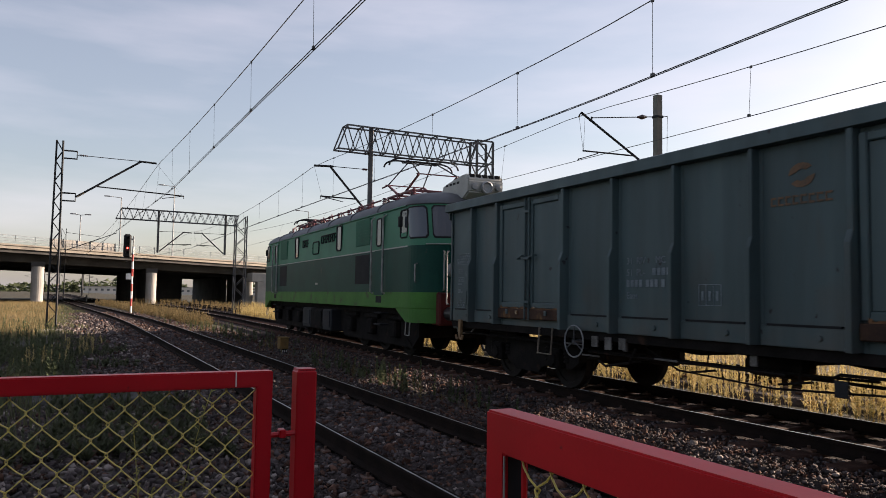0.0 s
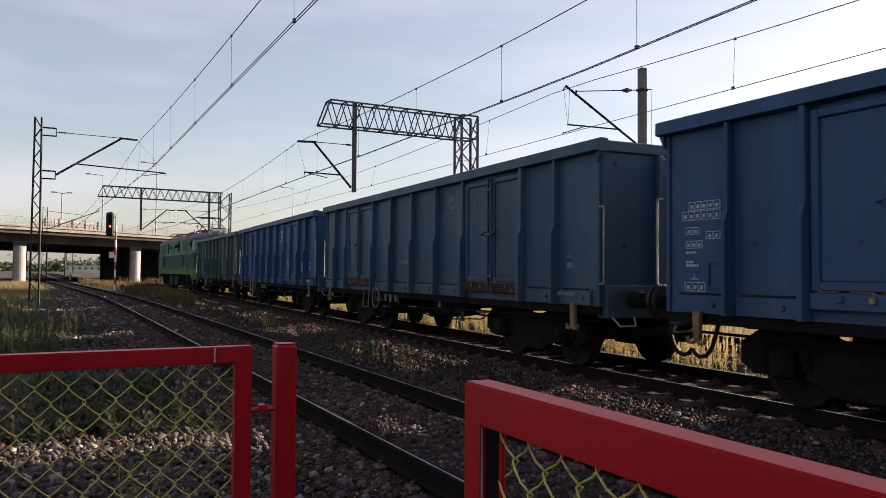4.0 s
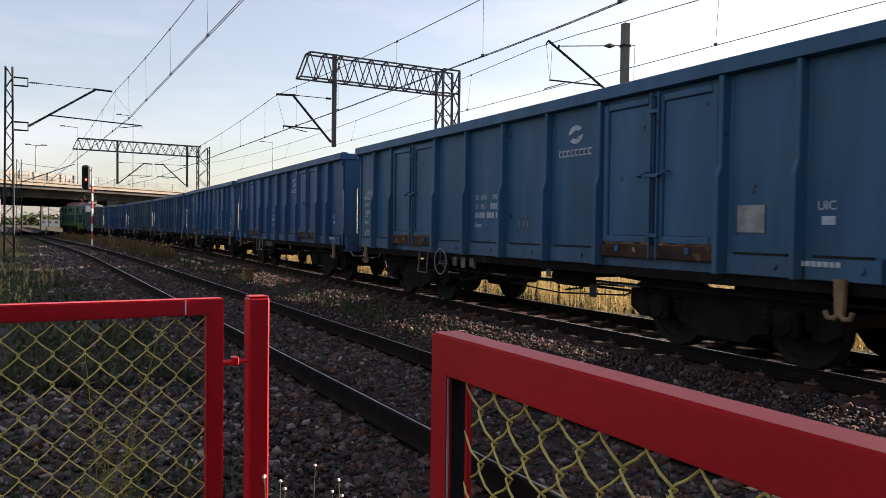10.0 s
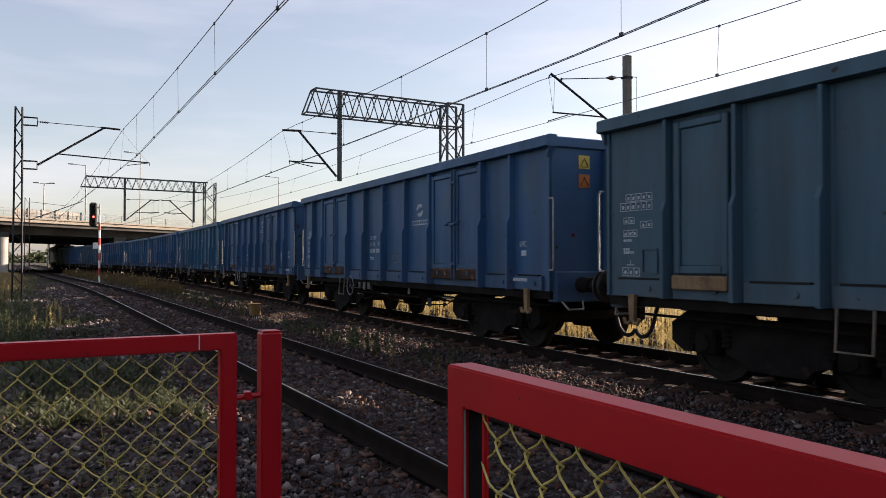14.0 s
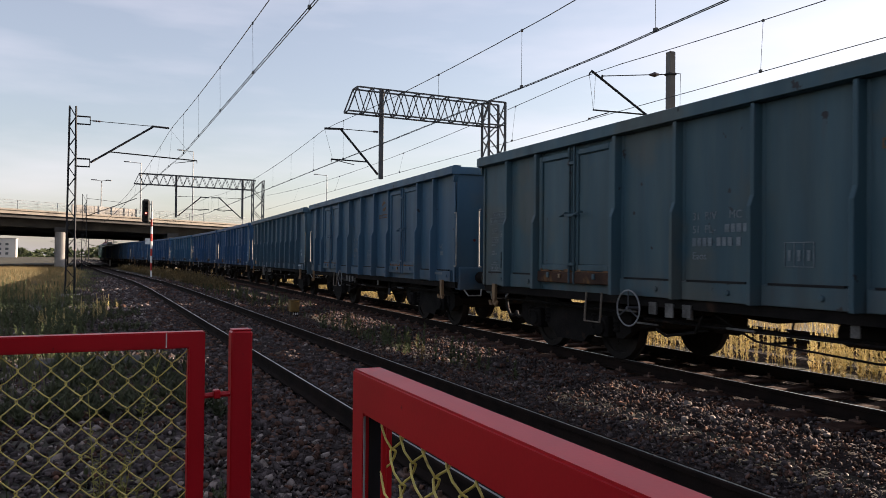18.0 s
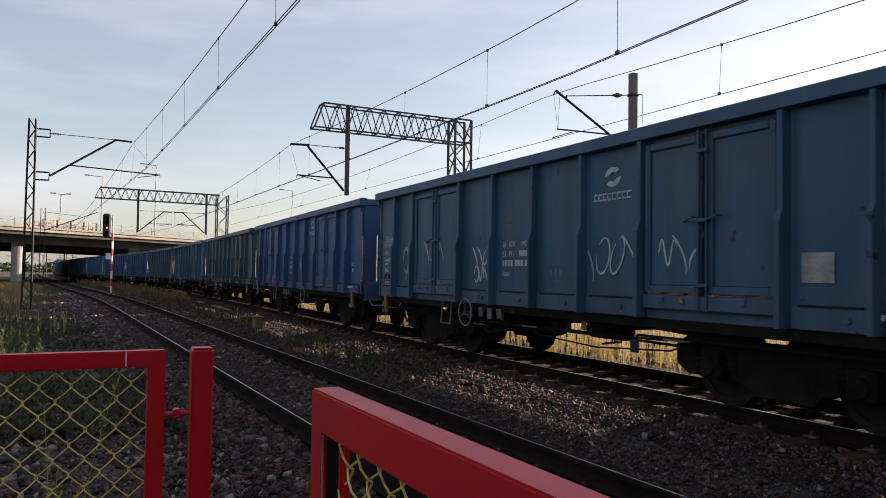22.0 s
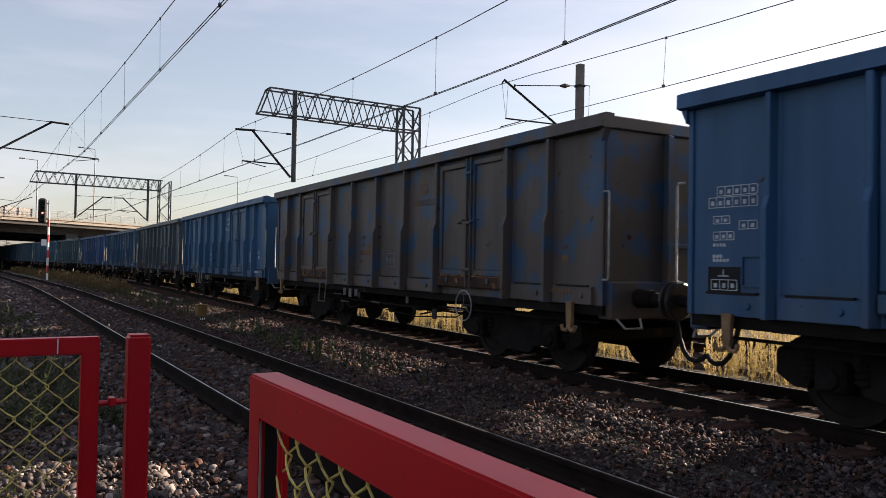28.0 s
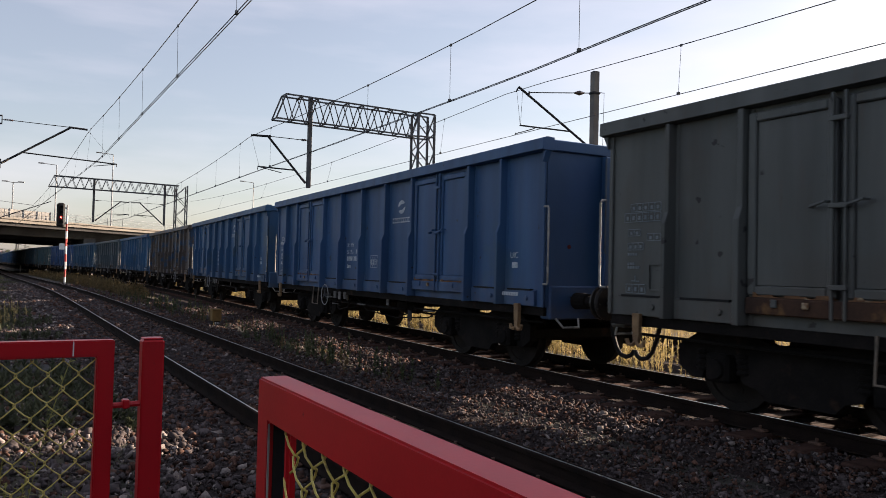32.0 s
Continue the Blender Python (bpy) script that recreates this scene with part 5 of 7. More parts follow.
def bogie(parent, y):
    b = part("bogie", Geo().box(-0.95, 0.95, y - 0.16, y + 0.16, 0.40, 0.70, 0.03), M_BOGIE, parent, "grimy two-axle bogie")
    part("centre_pivot", Geo().lathe([(0.2, 0.70), (0.2, 0.86)], 14, "z", (0, y, 0)), M_BOGIE, b)
    for e in (-1.38, 1.38):
        part("end_tie", Geo().box(-1.0, 1.0, y + e - 0.04, y + e + 0.04, 0.46, 0.60, 0.01), M_BOGIE, b)
    for s in (-1, 1):
        x0, x1 = sorted((s * 0.93, s * 1.05))
        prof = [(y - 1.48, 0.44), (y - 1.30, 0.33), (y - 1.16, 0.33), (y - 1.06, 0.62), (y - 0.74, 0.62), (y - 0.64, 0.34), (y - 0.46, 0.30), (y - 0.36, 0.20), (y + 0.36, 0.20),
                (y + 0.46, 0.30), (y + 0.64, 0.34), (y + 0.74, 0.62), (y + 1.06, 0.62), (y + 1.16, 0.33), (y + 1.30, 0.33), (y + 1.48, 0.44), (y + 1.48, 0.66), (y + 1.2, 0.83),
                (y + 0.5, 0.83), (y + 0.3, 0.76), (y - 0.3, 0.76), (y - 0.5, 0.83), (y - 1.2, 0.83), (y - 1.48, 0.66)]
        part("side_frame", Geo().extrude(prof, "x", x0, x1), M_BOGIE, b)
        for d in (-0.9, 0.9):
            part("axle_box", Geo().box(min(s * 0.92, s * 1.14), max(s * 0.92, s * 1.14), y + d - 0.15, y + d + 0.15, 0.32, 0.62, 0.03)
                 .lathe([(0.11, s * 1.14), (0.10, s * 1.17), (0.03, s * 1.18)], 12, "x", (0, y + d, WHEEL_R)), M_BOGIE, b)
            for e in (-0.26, 0.26):
                sp = Geo()
                for k in range(4):
                    sp.lathe([(0.085, 0.42 + k * 0.058), (0.095, 0.445 + k * 0.058), (0.07, 0.47 + k * 0.058)], 10, "z", (s * 1.0, y + d + e, 0))
                part("coil_spring", sp, M_BOGIE, b)
        part("brake_beam", Geo().tube((s * 0.7, y - 0.36, 0.42), (s * 0.95, y - 0.36, 0.55), 0.035, 6).tube((s * 0.7, y + 0.36, 0.42), (s * 0.95, y + 0.36, 0.55), 0.035, 6), M_BOGIE, b)
    for d in (-0.9, 0.9):
        wheelset(b, y + d, WHEEL_R, "wagon")
    return b


def rib(parent, y, s, paint, wide=0.056):
    """A pressed side post: a narrow outer face on deep walls, deeper in its lower half."""
    h, vs = wide / 2, []
    levels = ((0.962, 1.545), (1.98, 1.545), (2.10, 1.495), (3.045, 1.495))
    for z, d in levels:
        o = [(-h - 0.05, BODY + 0.001), (-h - 0.046, BODY + 0.008), (-h - 0.012, BODY + 0.014), (-h, d - 0.008), (-h + 0.008, d), (h - 0.008, d), (h, d - 0.008),
             (h + 0.012, BODY + 0.014), (h + 0.046, BODY + 0.008), (h + 0.05, BODY + 0.001)]
        vs += [(s * x, y + u, z) for u, x in o]
    k = 10
    fs = [(i * k + j, i * k + (j + 1) % k, (i + 1) * k + (j + 1) % k, (i + 1) * k + j) for i in range(3) for j in range(k)]
    fs += [tuple(range(k))[::-1], tuple(range(3 * k, 4 * k))]
    return part("side_post", Geo().add(vs, fs), paint, parent)


def door_leaf(parent, y0, y1, s, paint):
    lo, hi = 1.255, 2.99
    x0, x1 = sorted((s * (BODY + 0.012), s * (BODY + 0.045)))
    f0, f1 = sorted((s * (BODY + 0.012), s * (BODY + 0.075)))
    d = part("door_leaf", Geo().box(x0, x1, y0 + 0.09, y1 - 0.09, lo + 0.09, hi - 0.09, 0.006), paint, parent)
    fr = Geo().box(f0, f1, y0, y0 + 0.088, lo, hi, 0.012).box(f0, f1, y1 - 0.088, y1, lo, hi, 0.012)
    fr.box(f0, f1, y0 + 0.089, y1 - 0.089, hi - 0.088, hi, 0.012).box(f0, f1, y0 + 0.089, y1 - 0.089, lo, lo + 0.088, 0.012)
    part("door_frame", fr, paint, d)
    return d


def side_door(parent, c, s, paint, half=0.965):
    a = door_leaf(parent, c - half + 0.03, c - 0.035, s, paint)
    b = door_leaf(parent, c + 0.035, c + half - 0.03, s, paint)
    xo = s * 1.475
    bar = Geo().tube((xo, c - 0.06, 1.07), (xo, c - 0.06, 3.03), 0.017, 6).tube((xo, c + 0.06, 1.07), (xo, c + 0.06, 3.03), 0.017, 6)
    for z in (1.35, 2.05, 2.8):
        bar.box(min(s * 1.455, s * 1.5), max(s * 1.455, s * 1.5), c - 0.085, c + 0.085, z - 0.022, z + 0.022, 0.006)
    part("locking_bar", bar, paint, a)
    for e in (-0.17, 0.17):
        part("door_handle", Geo().path([(s * 1.45, c + e - 0.07, 2.09), (s * 1.52, c + e - 0.07, 2.09), (s * 1.52, c + e + 0.07, 2.05), (s * 1.45, c + e + 0.07, 2.05)], 0.014, 6), paint, b)
    x0, x1 = sorted((s * 1.40, s * 1.47))
    part("door_sill", Geo().box(x0, x1, c - half + 0.02, c + half - 0.02, 1.075, 1.235, 0.012), paint, parent)
    r = random.Random(int(c * 100))
    a0, a1 = sorted((s * 1.40, s * 1.463))
    for e in (-0.47, 0.47):
        y, top = c + e - 0.42, []
        while y < c + e + 0.36:
            n, z = r.uniform(0.05, 0.16), 1.243 + r.uniform(0, 0.036)
            top += [(y, z), (min(y + n, c + e + 0.40) - 0.012, z + r.uniform(-0.006, 0.006))]
            y += n
        edge = [(top[0][0], 1.238)] + top + [(top[-1][0], 1.238)]
        part("door_threshold", Geo().extrude(edge, "x", a0, a1), M_RUSTLINE, parent, "rust-edged door threshold")
    for e in (-0.55, 0.3, 0.62):
        part("latch", Geo().box(min(s * 1.472, s * 1.495), max(s * 1.472, s * 1.495), c + e - 0.035, c + e + 0.03, 1.145, 1.205 + r.uniform(0, 0.02), 0.008), M_RUSTLINE if e == 0.3 else paint, parent,
             "worn rusty door latch" if e == 0.3 else "")


def bar_text(parent, y, z, cols, s=-1, h=0.075, gap=0.035, x=1.386, material=None, tilt=0):
    """A row of painted characters that cannot be read, as bars; cols gives their widths, negative for a space."""
    g = Geo()
    x0, x1 = sorted((s * x, s * (x + 0.003)))
    for c in cols:
        if c > 0:
            g.box(x0, x1, y - c, y, z, z + h)
        y -= abs(c) + gap
    return tagged(part("marking", g, material or M_STENCIL, parent, "row of painted marks"), kind="stuff")


def words(parent, text, y, z, size, material=None, x=-1.387):
    """Readable stencilled words on the side of a wagon."""
    cu = bpy.data.curves.new("lettering", "FONT")
    cu.body, cu.size, cu.extrude = text, size, 0.0015
    cu.materials.append(material or M_STENCIL)
    ob = new("lettering", cu)
    ob.parent = parent
    ob.matrix_basis = pose(x, y, z, 90, 0, -90)
    tagged(ob, "stencilled white lettering")
    return ob


def emblem(parent, y, z, k, s=-1, material=None):
    """The owner's mark as plain shapes: two facing hooks."""
    g = Geo()
    x0, x1 = sorted((s * 1.386, s * 1.389))
    outer, inner = np.radians(np.linspace(178, 38, 12)), np.radians(np.linspace(48, 150, 10))
    shard = [(0.31 * math.cos(a), 0.25 * math.sin(a)) for a in outer] + [(0.15 * math.cos(a), 0.12 * math.sin(a)) for a in inner]
    for sign in (-1, 1):
        q = [(y - sign * u * k, z + sign * v * k) for u, v in shard]
        n = len(q)
        g.add([(x0, *p) for p in q] + [(x1, *p) for p in q], [tuple(range(n)), tuple(range(n, 2 * n))[::-1]] + [(i, (i + 1) % n, n + (i + 1) % n, n + i) for i in range(n)])
    part("emblem", g, material or M_STENCIL, parent, "plain two-piece painted emblem")
    b = Geo()
    k *= 1.75
    yy = y + 0.43 * k
    for c in (0.075, 0.08, 0.075, 0.08, 0.09, 0.08, 0.085, 0.09):
        b.box(x0, x1, yy - 0.02 * k, yy, z - 0.335 * k, z - 0.225 * k)
        b.box(x0, x1, yy - c * k, yy - 0.021 * k, z - 0.335 * k, z - 0.310 * k).box(x0, x1, yy - c * k, yy - 0.021 * k, z - 0.25 * k, z - 0.225 * k)
        yy -= (c + 0.025) * k
    tagged(part("emblem_lettering", b, material or M_STENCIL, parent, "row of painted bars below the emblem"), kind="stuff")


def frame_box(parent, y, z, w, h, cells, material=None, s=-1, x=1.386):
    """A stencilled table: an outline with cells."""
    g, t = Geo(), 0.008
    x0, x1 = sorted((s * x, s * (x + 0.003)))
    g.box(x0, x1, y - w, y, z, z + t).box(x0, x1, y - w, y, z + h, z + h + t)
    for i in range(cells + 1):
        a = y - w * i / cells
        g.box(x0, x1, a - t, a, z, z + h)
    for i in range(cells):
        a = y - w * (i + 0.5) / cells
        g.box(x0, x1, a - 0.02, a + 0.015, z + h * 0.25, z + h * 0.7)
    tagged(part("marking", g, material or M_STENCIL, parent, "stencilled table of small marks"), kind="stuff")


def wagon(label, paint, kind="double", stencil=None, wheel_d=4.2, badge=None, table_z=1.36, emblem_z=2.70):
    """An open high-sided bogie wagon, its front towards +y."""
    stencil = stencil or M_STENCIL
    w = thing("open_wagon", label, "freight wagon", group="wagons of the freight train")
    for s in (-1, 1):
        x0, x1 = sorted((s * BODY, s * (BODY - 0.03)))
        part("side_sheet", Geo().box(x0, x1, -HALF + 0.07, HALF - 0.07, 0.96, 3.06), paint, w)
        q = [(s * (BODY - 0.06), 3.05), (s * 1.47, 3.05), (s * 1.51, 3.06), (s * 1.505, 3.205), (s * 1.46, 3.222), (s * (BODY - 0.06), 3.222)]
        part("top_rail", Geo().extrude(q, "y", -HALF - 0.06, HALF + 0.06), paint, w)
        x0, x1 = sorted((s * 1.36, s * 1.446))
        part("worn_rail_top", Geo().box(x0, x1, -HALF - 0.058, HALF + 0.058, 3.2225, 3.228, 0.002), M_RIM, w, "scuffed bare top of the rail")
        for e in (-1, 1):
            part("corner_bracket", Geo().extrude([(e * (HALF - 0.02), 3.045), (e * (HALF + 0.05), 3.045), (e * (HALF - 0.02), 2.90)], "x", *sorted((s * 1.36, s * 1.45))), paint, w)
        posts = [-5.28, 5.28, -1.18, 0.0, 1.18] if kind == "double" else [-5.2, -4.15, -3.1, -2.05, -1.0, 0.05, 1.1, 2.15, 3.15, 4.15, 5.15]
        if kind == "double":
            for c in (-3.345, 3.345):
                side_door(w, c, s, paint)
                for e in (-1.0, 1.0):
                    rib(w, c + e, s, paint, 0.07)
        for y in posts:
            rib(w, y, s, paint)
        for y in (-HALF + 0.045, HALF - 0.045):
            x0, x1 = sorted((s * (BODY + 0.001), s * (BODY + 0.03)))
            part("corner_post", Geo().box(x0, x1, y - 0.03, y + 0.03, 0.96, 3.045, 0.008), paint, w)
        edges = sorted(posts + [-HALF + 0.12, HALF - 0.12] + ([-4.345, -2.345, 2.345, 4.345] if kind == "double" else []))
        for a, b in zip(edges, edges[1:]):
            if kind == "double" and abs(abs((a + b) / 2) - 3.345) < 0.1:
                continue
            q = [(s * BODY + s * 0.001, 0.97), (s * 1.43, 0.97), (s * 1.43, 1.17), (s * BODY + s * 0.001, 1.185)]
            part("lower_panel", Geo().extrude(q, "y", a + 0.07, b - 0.07), paint, w)
            x0, x1 = sorted((s * 1.388, s * 1.434))
            # Proud black strip painted for the shade in the slot below the ledge.
            part("drain_slot", Geo().box(x0, x1, a + 0.15, b - 0.15, 1.172, 1.196), M_BLACK, w)
            part("lashing_ring", Geo().lathe([(0.035, s * 1.436), (0.028, s * 1.452), (0.012, s * 1.454)], 10, "x", (0, (a + b) / 2 - 0.2, 1.07)), paint, w)
        x0, x1 = sorted((s * 1.26, s * 1.375))
        part("side_sill", Geo().box(x0, x1, -HALF + 0.05, HALF - 0.05, 0.845, 0.955), M_BOGIE, w)
    if kind != "double":
        door_leaf(w, 4.26, 5.04, -1, paint)
        part("door_sill", Geo().box(-1.49, -1.44, 4.25, 5.05, 1.075, 1.235, 0.012), M_TAN, w, "worn tan door sill")
    part("floor", Geo().box(-1.35, 1.35, -HALF + 0.08, HALF - 0.08, 0.95, 1.05), M_BOGIE, w)
    for e in (-1, 1):
        y0, y1 = sorted((e * (HALF - 0.07), e * (HALF - 0.03)))
        wall = part("end_wall", Geo().box(-1.36, 1.36, y0, y1, 0.96, 3.06), paint, w)
        y0, y1 = sorted((e * (HALF - 0.13), e * (HALF + 0.015)))
        part("end_rail", Geo().box(-1.31, 1.31, y0, y1, 3.058, 3.208, 0.012), paint, w)
        for x in (-0.40, 0.40):
            y0, y1 = sorted((e * (HALF - 0.03), e * (HALF + 0.075)))
            post = part("end_post", Geo().box(x - 0.045, x + 0.045, y0, y1, 0.86, 3.05, 0.012), paint, wall)
            part("worn_post_edge", Geo().box(x - 0.049, x - 0.030, *sorted((e * (HALF + 0.055), e * (HALF + 0.079))), 1.70, 3.02, 0.003), M_RIM, post, "scuffed pale edge of the post")
        part("end_beam", Geo().box(-0.354, 0.354, *sorted((e * (HALF - 0.03), e * (HALF + 0.04))), 1.66, 1.72, 0.01), paint, wall)
        part("warning_dot", Geo().lathe([(0.03, e * (HALF - 0.03)), (0.03, e * (HALF - 0.024))], 12, "y", (-0.98, 0, 1.78)), M_BUFFER_RED, wall, "small red dot")
        y0, y1 = sorted((e * (HALF - 0.2), e * (HALF + 0.03)))
        part("headstock", Geo().box(-1.32, 1.32, y0, y1, 0.80, 1.25, 0.02), paint, w)
        ye = e * (HALF + 0.11)
        for x in (-1.43, 1.30):
            part("grab_handle", Geo().path([(x, ye - e * 0.1, 2.3), (x, ye - e * 0.02, 2.3), (x, ye, 2.27), (x, ye, 1.30), (x, ye - e * 0.02, 1.27), (x, ye - e * 0.1, 1.27)], 0.0135, 8), M_HANDRAIL, w, "pale grab handle", smooth=True)
        part("foot_step", Geo().path([(-1.22, ye - e * 0.1, 0.82), (-1.16, ye, 0.70), (-0.90, ye, 0.70), (-0.84, ye - e * 0.1, 0.82)], 0.015, 6), M_HANDRAIL, w, "pale foot step")
        for x in (-0.875, 0.875):
            bf = part("buffer", Geo().lathe([(0.115, e * (HALF + 0.03)), (0.105, e * (HALF + 0.28)), (0.075, e * (HALF + 0.285)), (0.07, e * (HALF + 0.55))], 14, "y", (x, 0, 1.05)), M_BOGIE, w)
            part("buffer_head", Geo().lathe([(0.20, e * (HALF + 0.54)), (0.225, e * (HALF + 0.56)), (0.22, e * (HALF + 0.585)), (0.05, e * (HALF + 0.593))], 18, "y", (x, 0, 1.05)), M_BUFFER, bf, "greasy dark buffer head")
        part("coupling_hook", Geo().box(-0.05, 0.05, *sorted((e * (HALF + 0.03), e * (HALF + 0.42))), 0.98, 1.10, 0.015)
             .path([(0, e * (HALF + 0.35), 1.0), (0.06, e * (HALF + 0.45), 0.85), (0, e * (HALF + 0.55), 0.78), (-0.06, e * (HALF + 0.45), 0.85)], 0.022, 6, closed=True), M_BOGIE, w)
        part("brake_hose", Geo().path([(-0.35, e * (HALF + 0.03), 0.86), (-0.36, e * (HALF + 0.12), 0.84), (-0.37, e * (HALF + 0.17), 0.74), (-0.38, e * (HALF + 0.21), 0.58), (-0.38, e * (HALF + 0.27), 0.44), (-0.38, e * (HALF + 0.36), 0.35), (-0.38, e * (HALF + 0.47), 0.33), (-0.37, e * (HALF + 0.55), 0.36), (-0.36, e * (HALF + 0.60), 0.42)], 0.030, 8), M_BLACK, w, "black rubber brake hose", smooth=True)
        y = e * (HALF - 0.55)
        part("rope_hook", Geo().extrude([(y - 0.055, 0.99), (y + 0.055, 0.99), (y + 0.045, 0.74), (y + 0.03, 0.66), (y - 0.03, 0.66), (y - 0.045, 0.74)], "x", -1.475, -1.425)
             .path([(-1.46, y, 0.68), (-1.47, y + 0.05, 0.635), (-1.47, y + 0.11, 0.64), (-1.47, y + 0.135, 0.70)], 0.024, 6)
             .path([(-1.46, y, 0.68), (-1.47, y - 0.05, 0.635), (-1.47, y - 0.11, 0.64), (-1.47, y - 0.135, 0.70)], 0.024, 6), M_TAN, w, "tan painted rope hook")
        bogie(w, e * 4.0)
    part("centre_sill", Geo().box(-0.30, -0.16, -HALF + 0.2, HALF - 0.2, 0.74, 0.95).box(0.16, 0.30, -HALF + 0.2, HALF - 0.2, 0.74, 0.95), M_BOGIE, w)
    for y in (-2.1, -0.8, 0.8, 2.1):
        part("cross_bearer", Geo().extrude([(-1.3, 0.95), (-1.3, 0.84), (-0.3, 0.68), (0.3, 0.68), (1.3, 0.84), (1.3, 0.95)], "y", y - 0.05, y + 0.05), M_BOGIE, w)
    part("air_tank", Geo().lathe([(0.05, -0.42), (0.12, -0.39), (0.135, -0.34), (0.135, 0.34), (0.12, 0.39), (0.05, 0.42)], 14, "y", (-0.75, -0.9, 0.70)), M_BOGIE, w, "dark compressed-air tank", smooth=True)
    part("brake_rod", Geo().tube((-0.5, -2.9, 0.55), (-0.55, 2.9, 0.62), 0.02, 6).tube((-0.9, -2.2, 0.66), (-0.9, 1.4, 0.60), 0.015, 6).tube((-1.25, -1.4, 0.66), (-1.25, 2.0, 0.66), 0.014, 6), M_BOGIE, w)
    for y in (-1.5, -0.2, 1.1, 1.9):
        part("rod_hanger", Geo().tube((-1.1, y, 0.86), (-1.12, y + 0.05, 0.56), 0.012, 6).tube((-1.12, y - 0.1, 0.60), (-1.12, y + 0.3, 0.54), 0.014, 6), M_BOGIE, w)
    part("brake_cylinder", Geo().lathe([(0.04, -0.2), (0.15, -0.19), (0.15, 0.12), (0.05, 0.2), (0.03, 0.55)], 14, "y", (-0.55, 1.3, 0.66)), M_BOGIE, w, "dark brake cylinder")
    part("brake_pipe", Geo().path([(-1.2, -6.0, 0.74), (-1.2, -2.0, 0.72), (-1.05, -1.8, 0.66), (-1.05, 2.2, 0.66), (-1.2, 2.4, 0.72), (-1.2, 6.0, 0.74)], 0.018, 6), M_BOGIE, w)
    part("safety_loop", Geo().path([(-1.22, -3.2, 0.80), (-1.22, -2.6, 0.58), (-1.22, -1.2, 0.50), (-1.22, 0.2, 0.56), (-1.22, 0.8, 0.80)], 0.012, 6), M_BOGIE, w)
    for y, z in ((0.35, 0.66), (1.9, 0.60), (2.3, 0.74), (-2.75, 0.70)):
        part("brake_link", Geo().box(-1.30, -1.27, y - 0.20, y + 0.20, z, z + 0.022, 0.004), M_LINK, w, "bare steel brake link")
    for y in (-1.05, 1.1):
        part("bracket_plate", Geo().box(-1.32, -1.30, y - 0.05, y + 0.05, 0.72, 0.84, 0.004), M_LINK, w, "small pale bracket plate")
    part("brake_lever", Geo().path([(-1.3, 0.9, 0.78), (-1.33, 1.0, 0.58), (-1.33, 1.5, 0.50), (-1.30, 1.7, 0.56)], 0.018, 6), M_BOGIE, w)
    part("instruction_plate", Geo().box(-1.36, -1.345, -2.2, -2.05, 0.52, 0.68, 0.004), M_DARKSTEEL, w, "small grey plate below the sill")
    for k in range(3):
        y = HALF - 4.62 - k * 0.30
        part("bracket_plate", Geo().box(-1.405, -1.378, y - 0.07, y + 0.07, 0.75 - 0.02 * (k == 1), 0.90, 0.004), M_LINK, w, "scuffed pale plate on the sill")
    ys = HALF - 3.42
    part("step_loop", Geo().path([(-1.42, ys + 0.18, 0.97), (-1.45, ys + 0.18, 0.57), (-1.45, ys - 0.18, 0.57), (-1.42, ys - 0.18, 0.97)], 0.015, 6), M_STEP, w, "dull tan step loop")
    if wheel_d:
        yw, zw = HALF - wheel_d, 0.81
        ring = [(-1.52, yw + 0.225 * math.cos(a), zw + 0.225 * math.sin(a)) for a in np.linspace(0, 2 * math.pi, 25)[:-1]]
        hw = part("hand_wheel", Geo().path(ring, 0.010, 6, closed=True), M_STEEL, w, "grey hand-brake wheel", smooth=True)
        sp = Geo().tube((-1.38, yw, zw), (-1.54, yw, zw), 0.025, 8)
        for k in range(3):
            a = math.pi / 2 + k * 2.094
            sp.tube((-1.52, yw, zw), (-1.52, yw + 0.22 * math.cos(a), zw + 0.22 * math.sin(a)), 0.009, 6)
        part("wheel_spokes", sp, M_GANTRY, hw)
    # painted marks on the side
    yn = HALF - 5.30
    words(w, "31  RIV", yn, 1.88, 0.125, stencil)
    words(w, "MC", yn - 0.56, 1.88, 0.125, stencil)
    words(w, "51  PL-", yn, 1.73, 0.125, stencil)
    bar_text(w, yn - 0.50, 1.73, [0.07, 0.06, 0.07, 0.07], h=0.09, gap=0.02, material=stencil)
    bar_text(w, yn, 1.58, [0.06, 0.06, 0.06, 0.06, -0.03, 0.06, 0.06, 0.06, -0.02, 0.06], h=0.095, gap=0.022, material=stencil)
    words(w, "Eaos", yn, 1.43, 0.12, stencil)
    emblem(w, HALF - 8.02, emblem_z, 0.50, material=badge or stencil)
    frame_box(w, HALF - 6.60, table_z, 0.34, 0.24, 3, stencil if emblem_z > 2.8 or table_z == 1.44 else M_FADED_STENCIL)
    frame_box(w, HALF - 0.26, 2.02, 0.56, 0.10, 6, stencil)
    frame_box(w, HALF - 0.36, 2.135, 0.46, 0.09, 5, stencil)
    frame_box(w, HALF - 0.32, 1.86, 0.19, 0.075, 2, stencil)
    frame_box(w, HALF - 0.32, 1.70, 0.24, 0.08, 3, stencil)
    frame_box(w, HALF - 0.62, 1.80, 0.20, 0.08, 2, stencil)
    for z, n in ((1.64, 4), (1.53, 3), (1.49, 5)):
        bar_text(w, HALF - 0.32, z, [0.028] * n, h=0.03, gap=0.012, material=stencil)
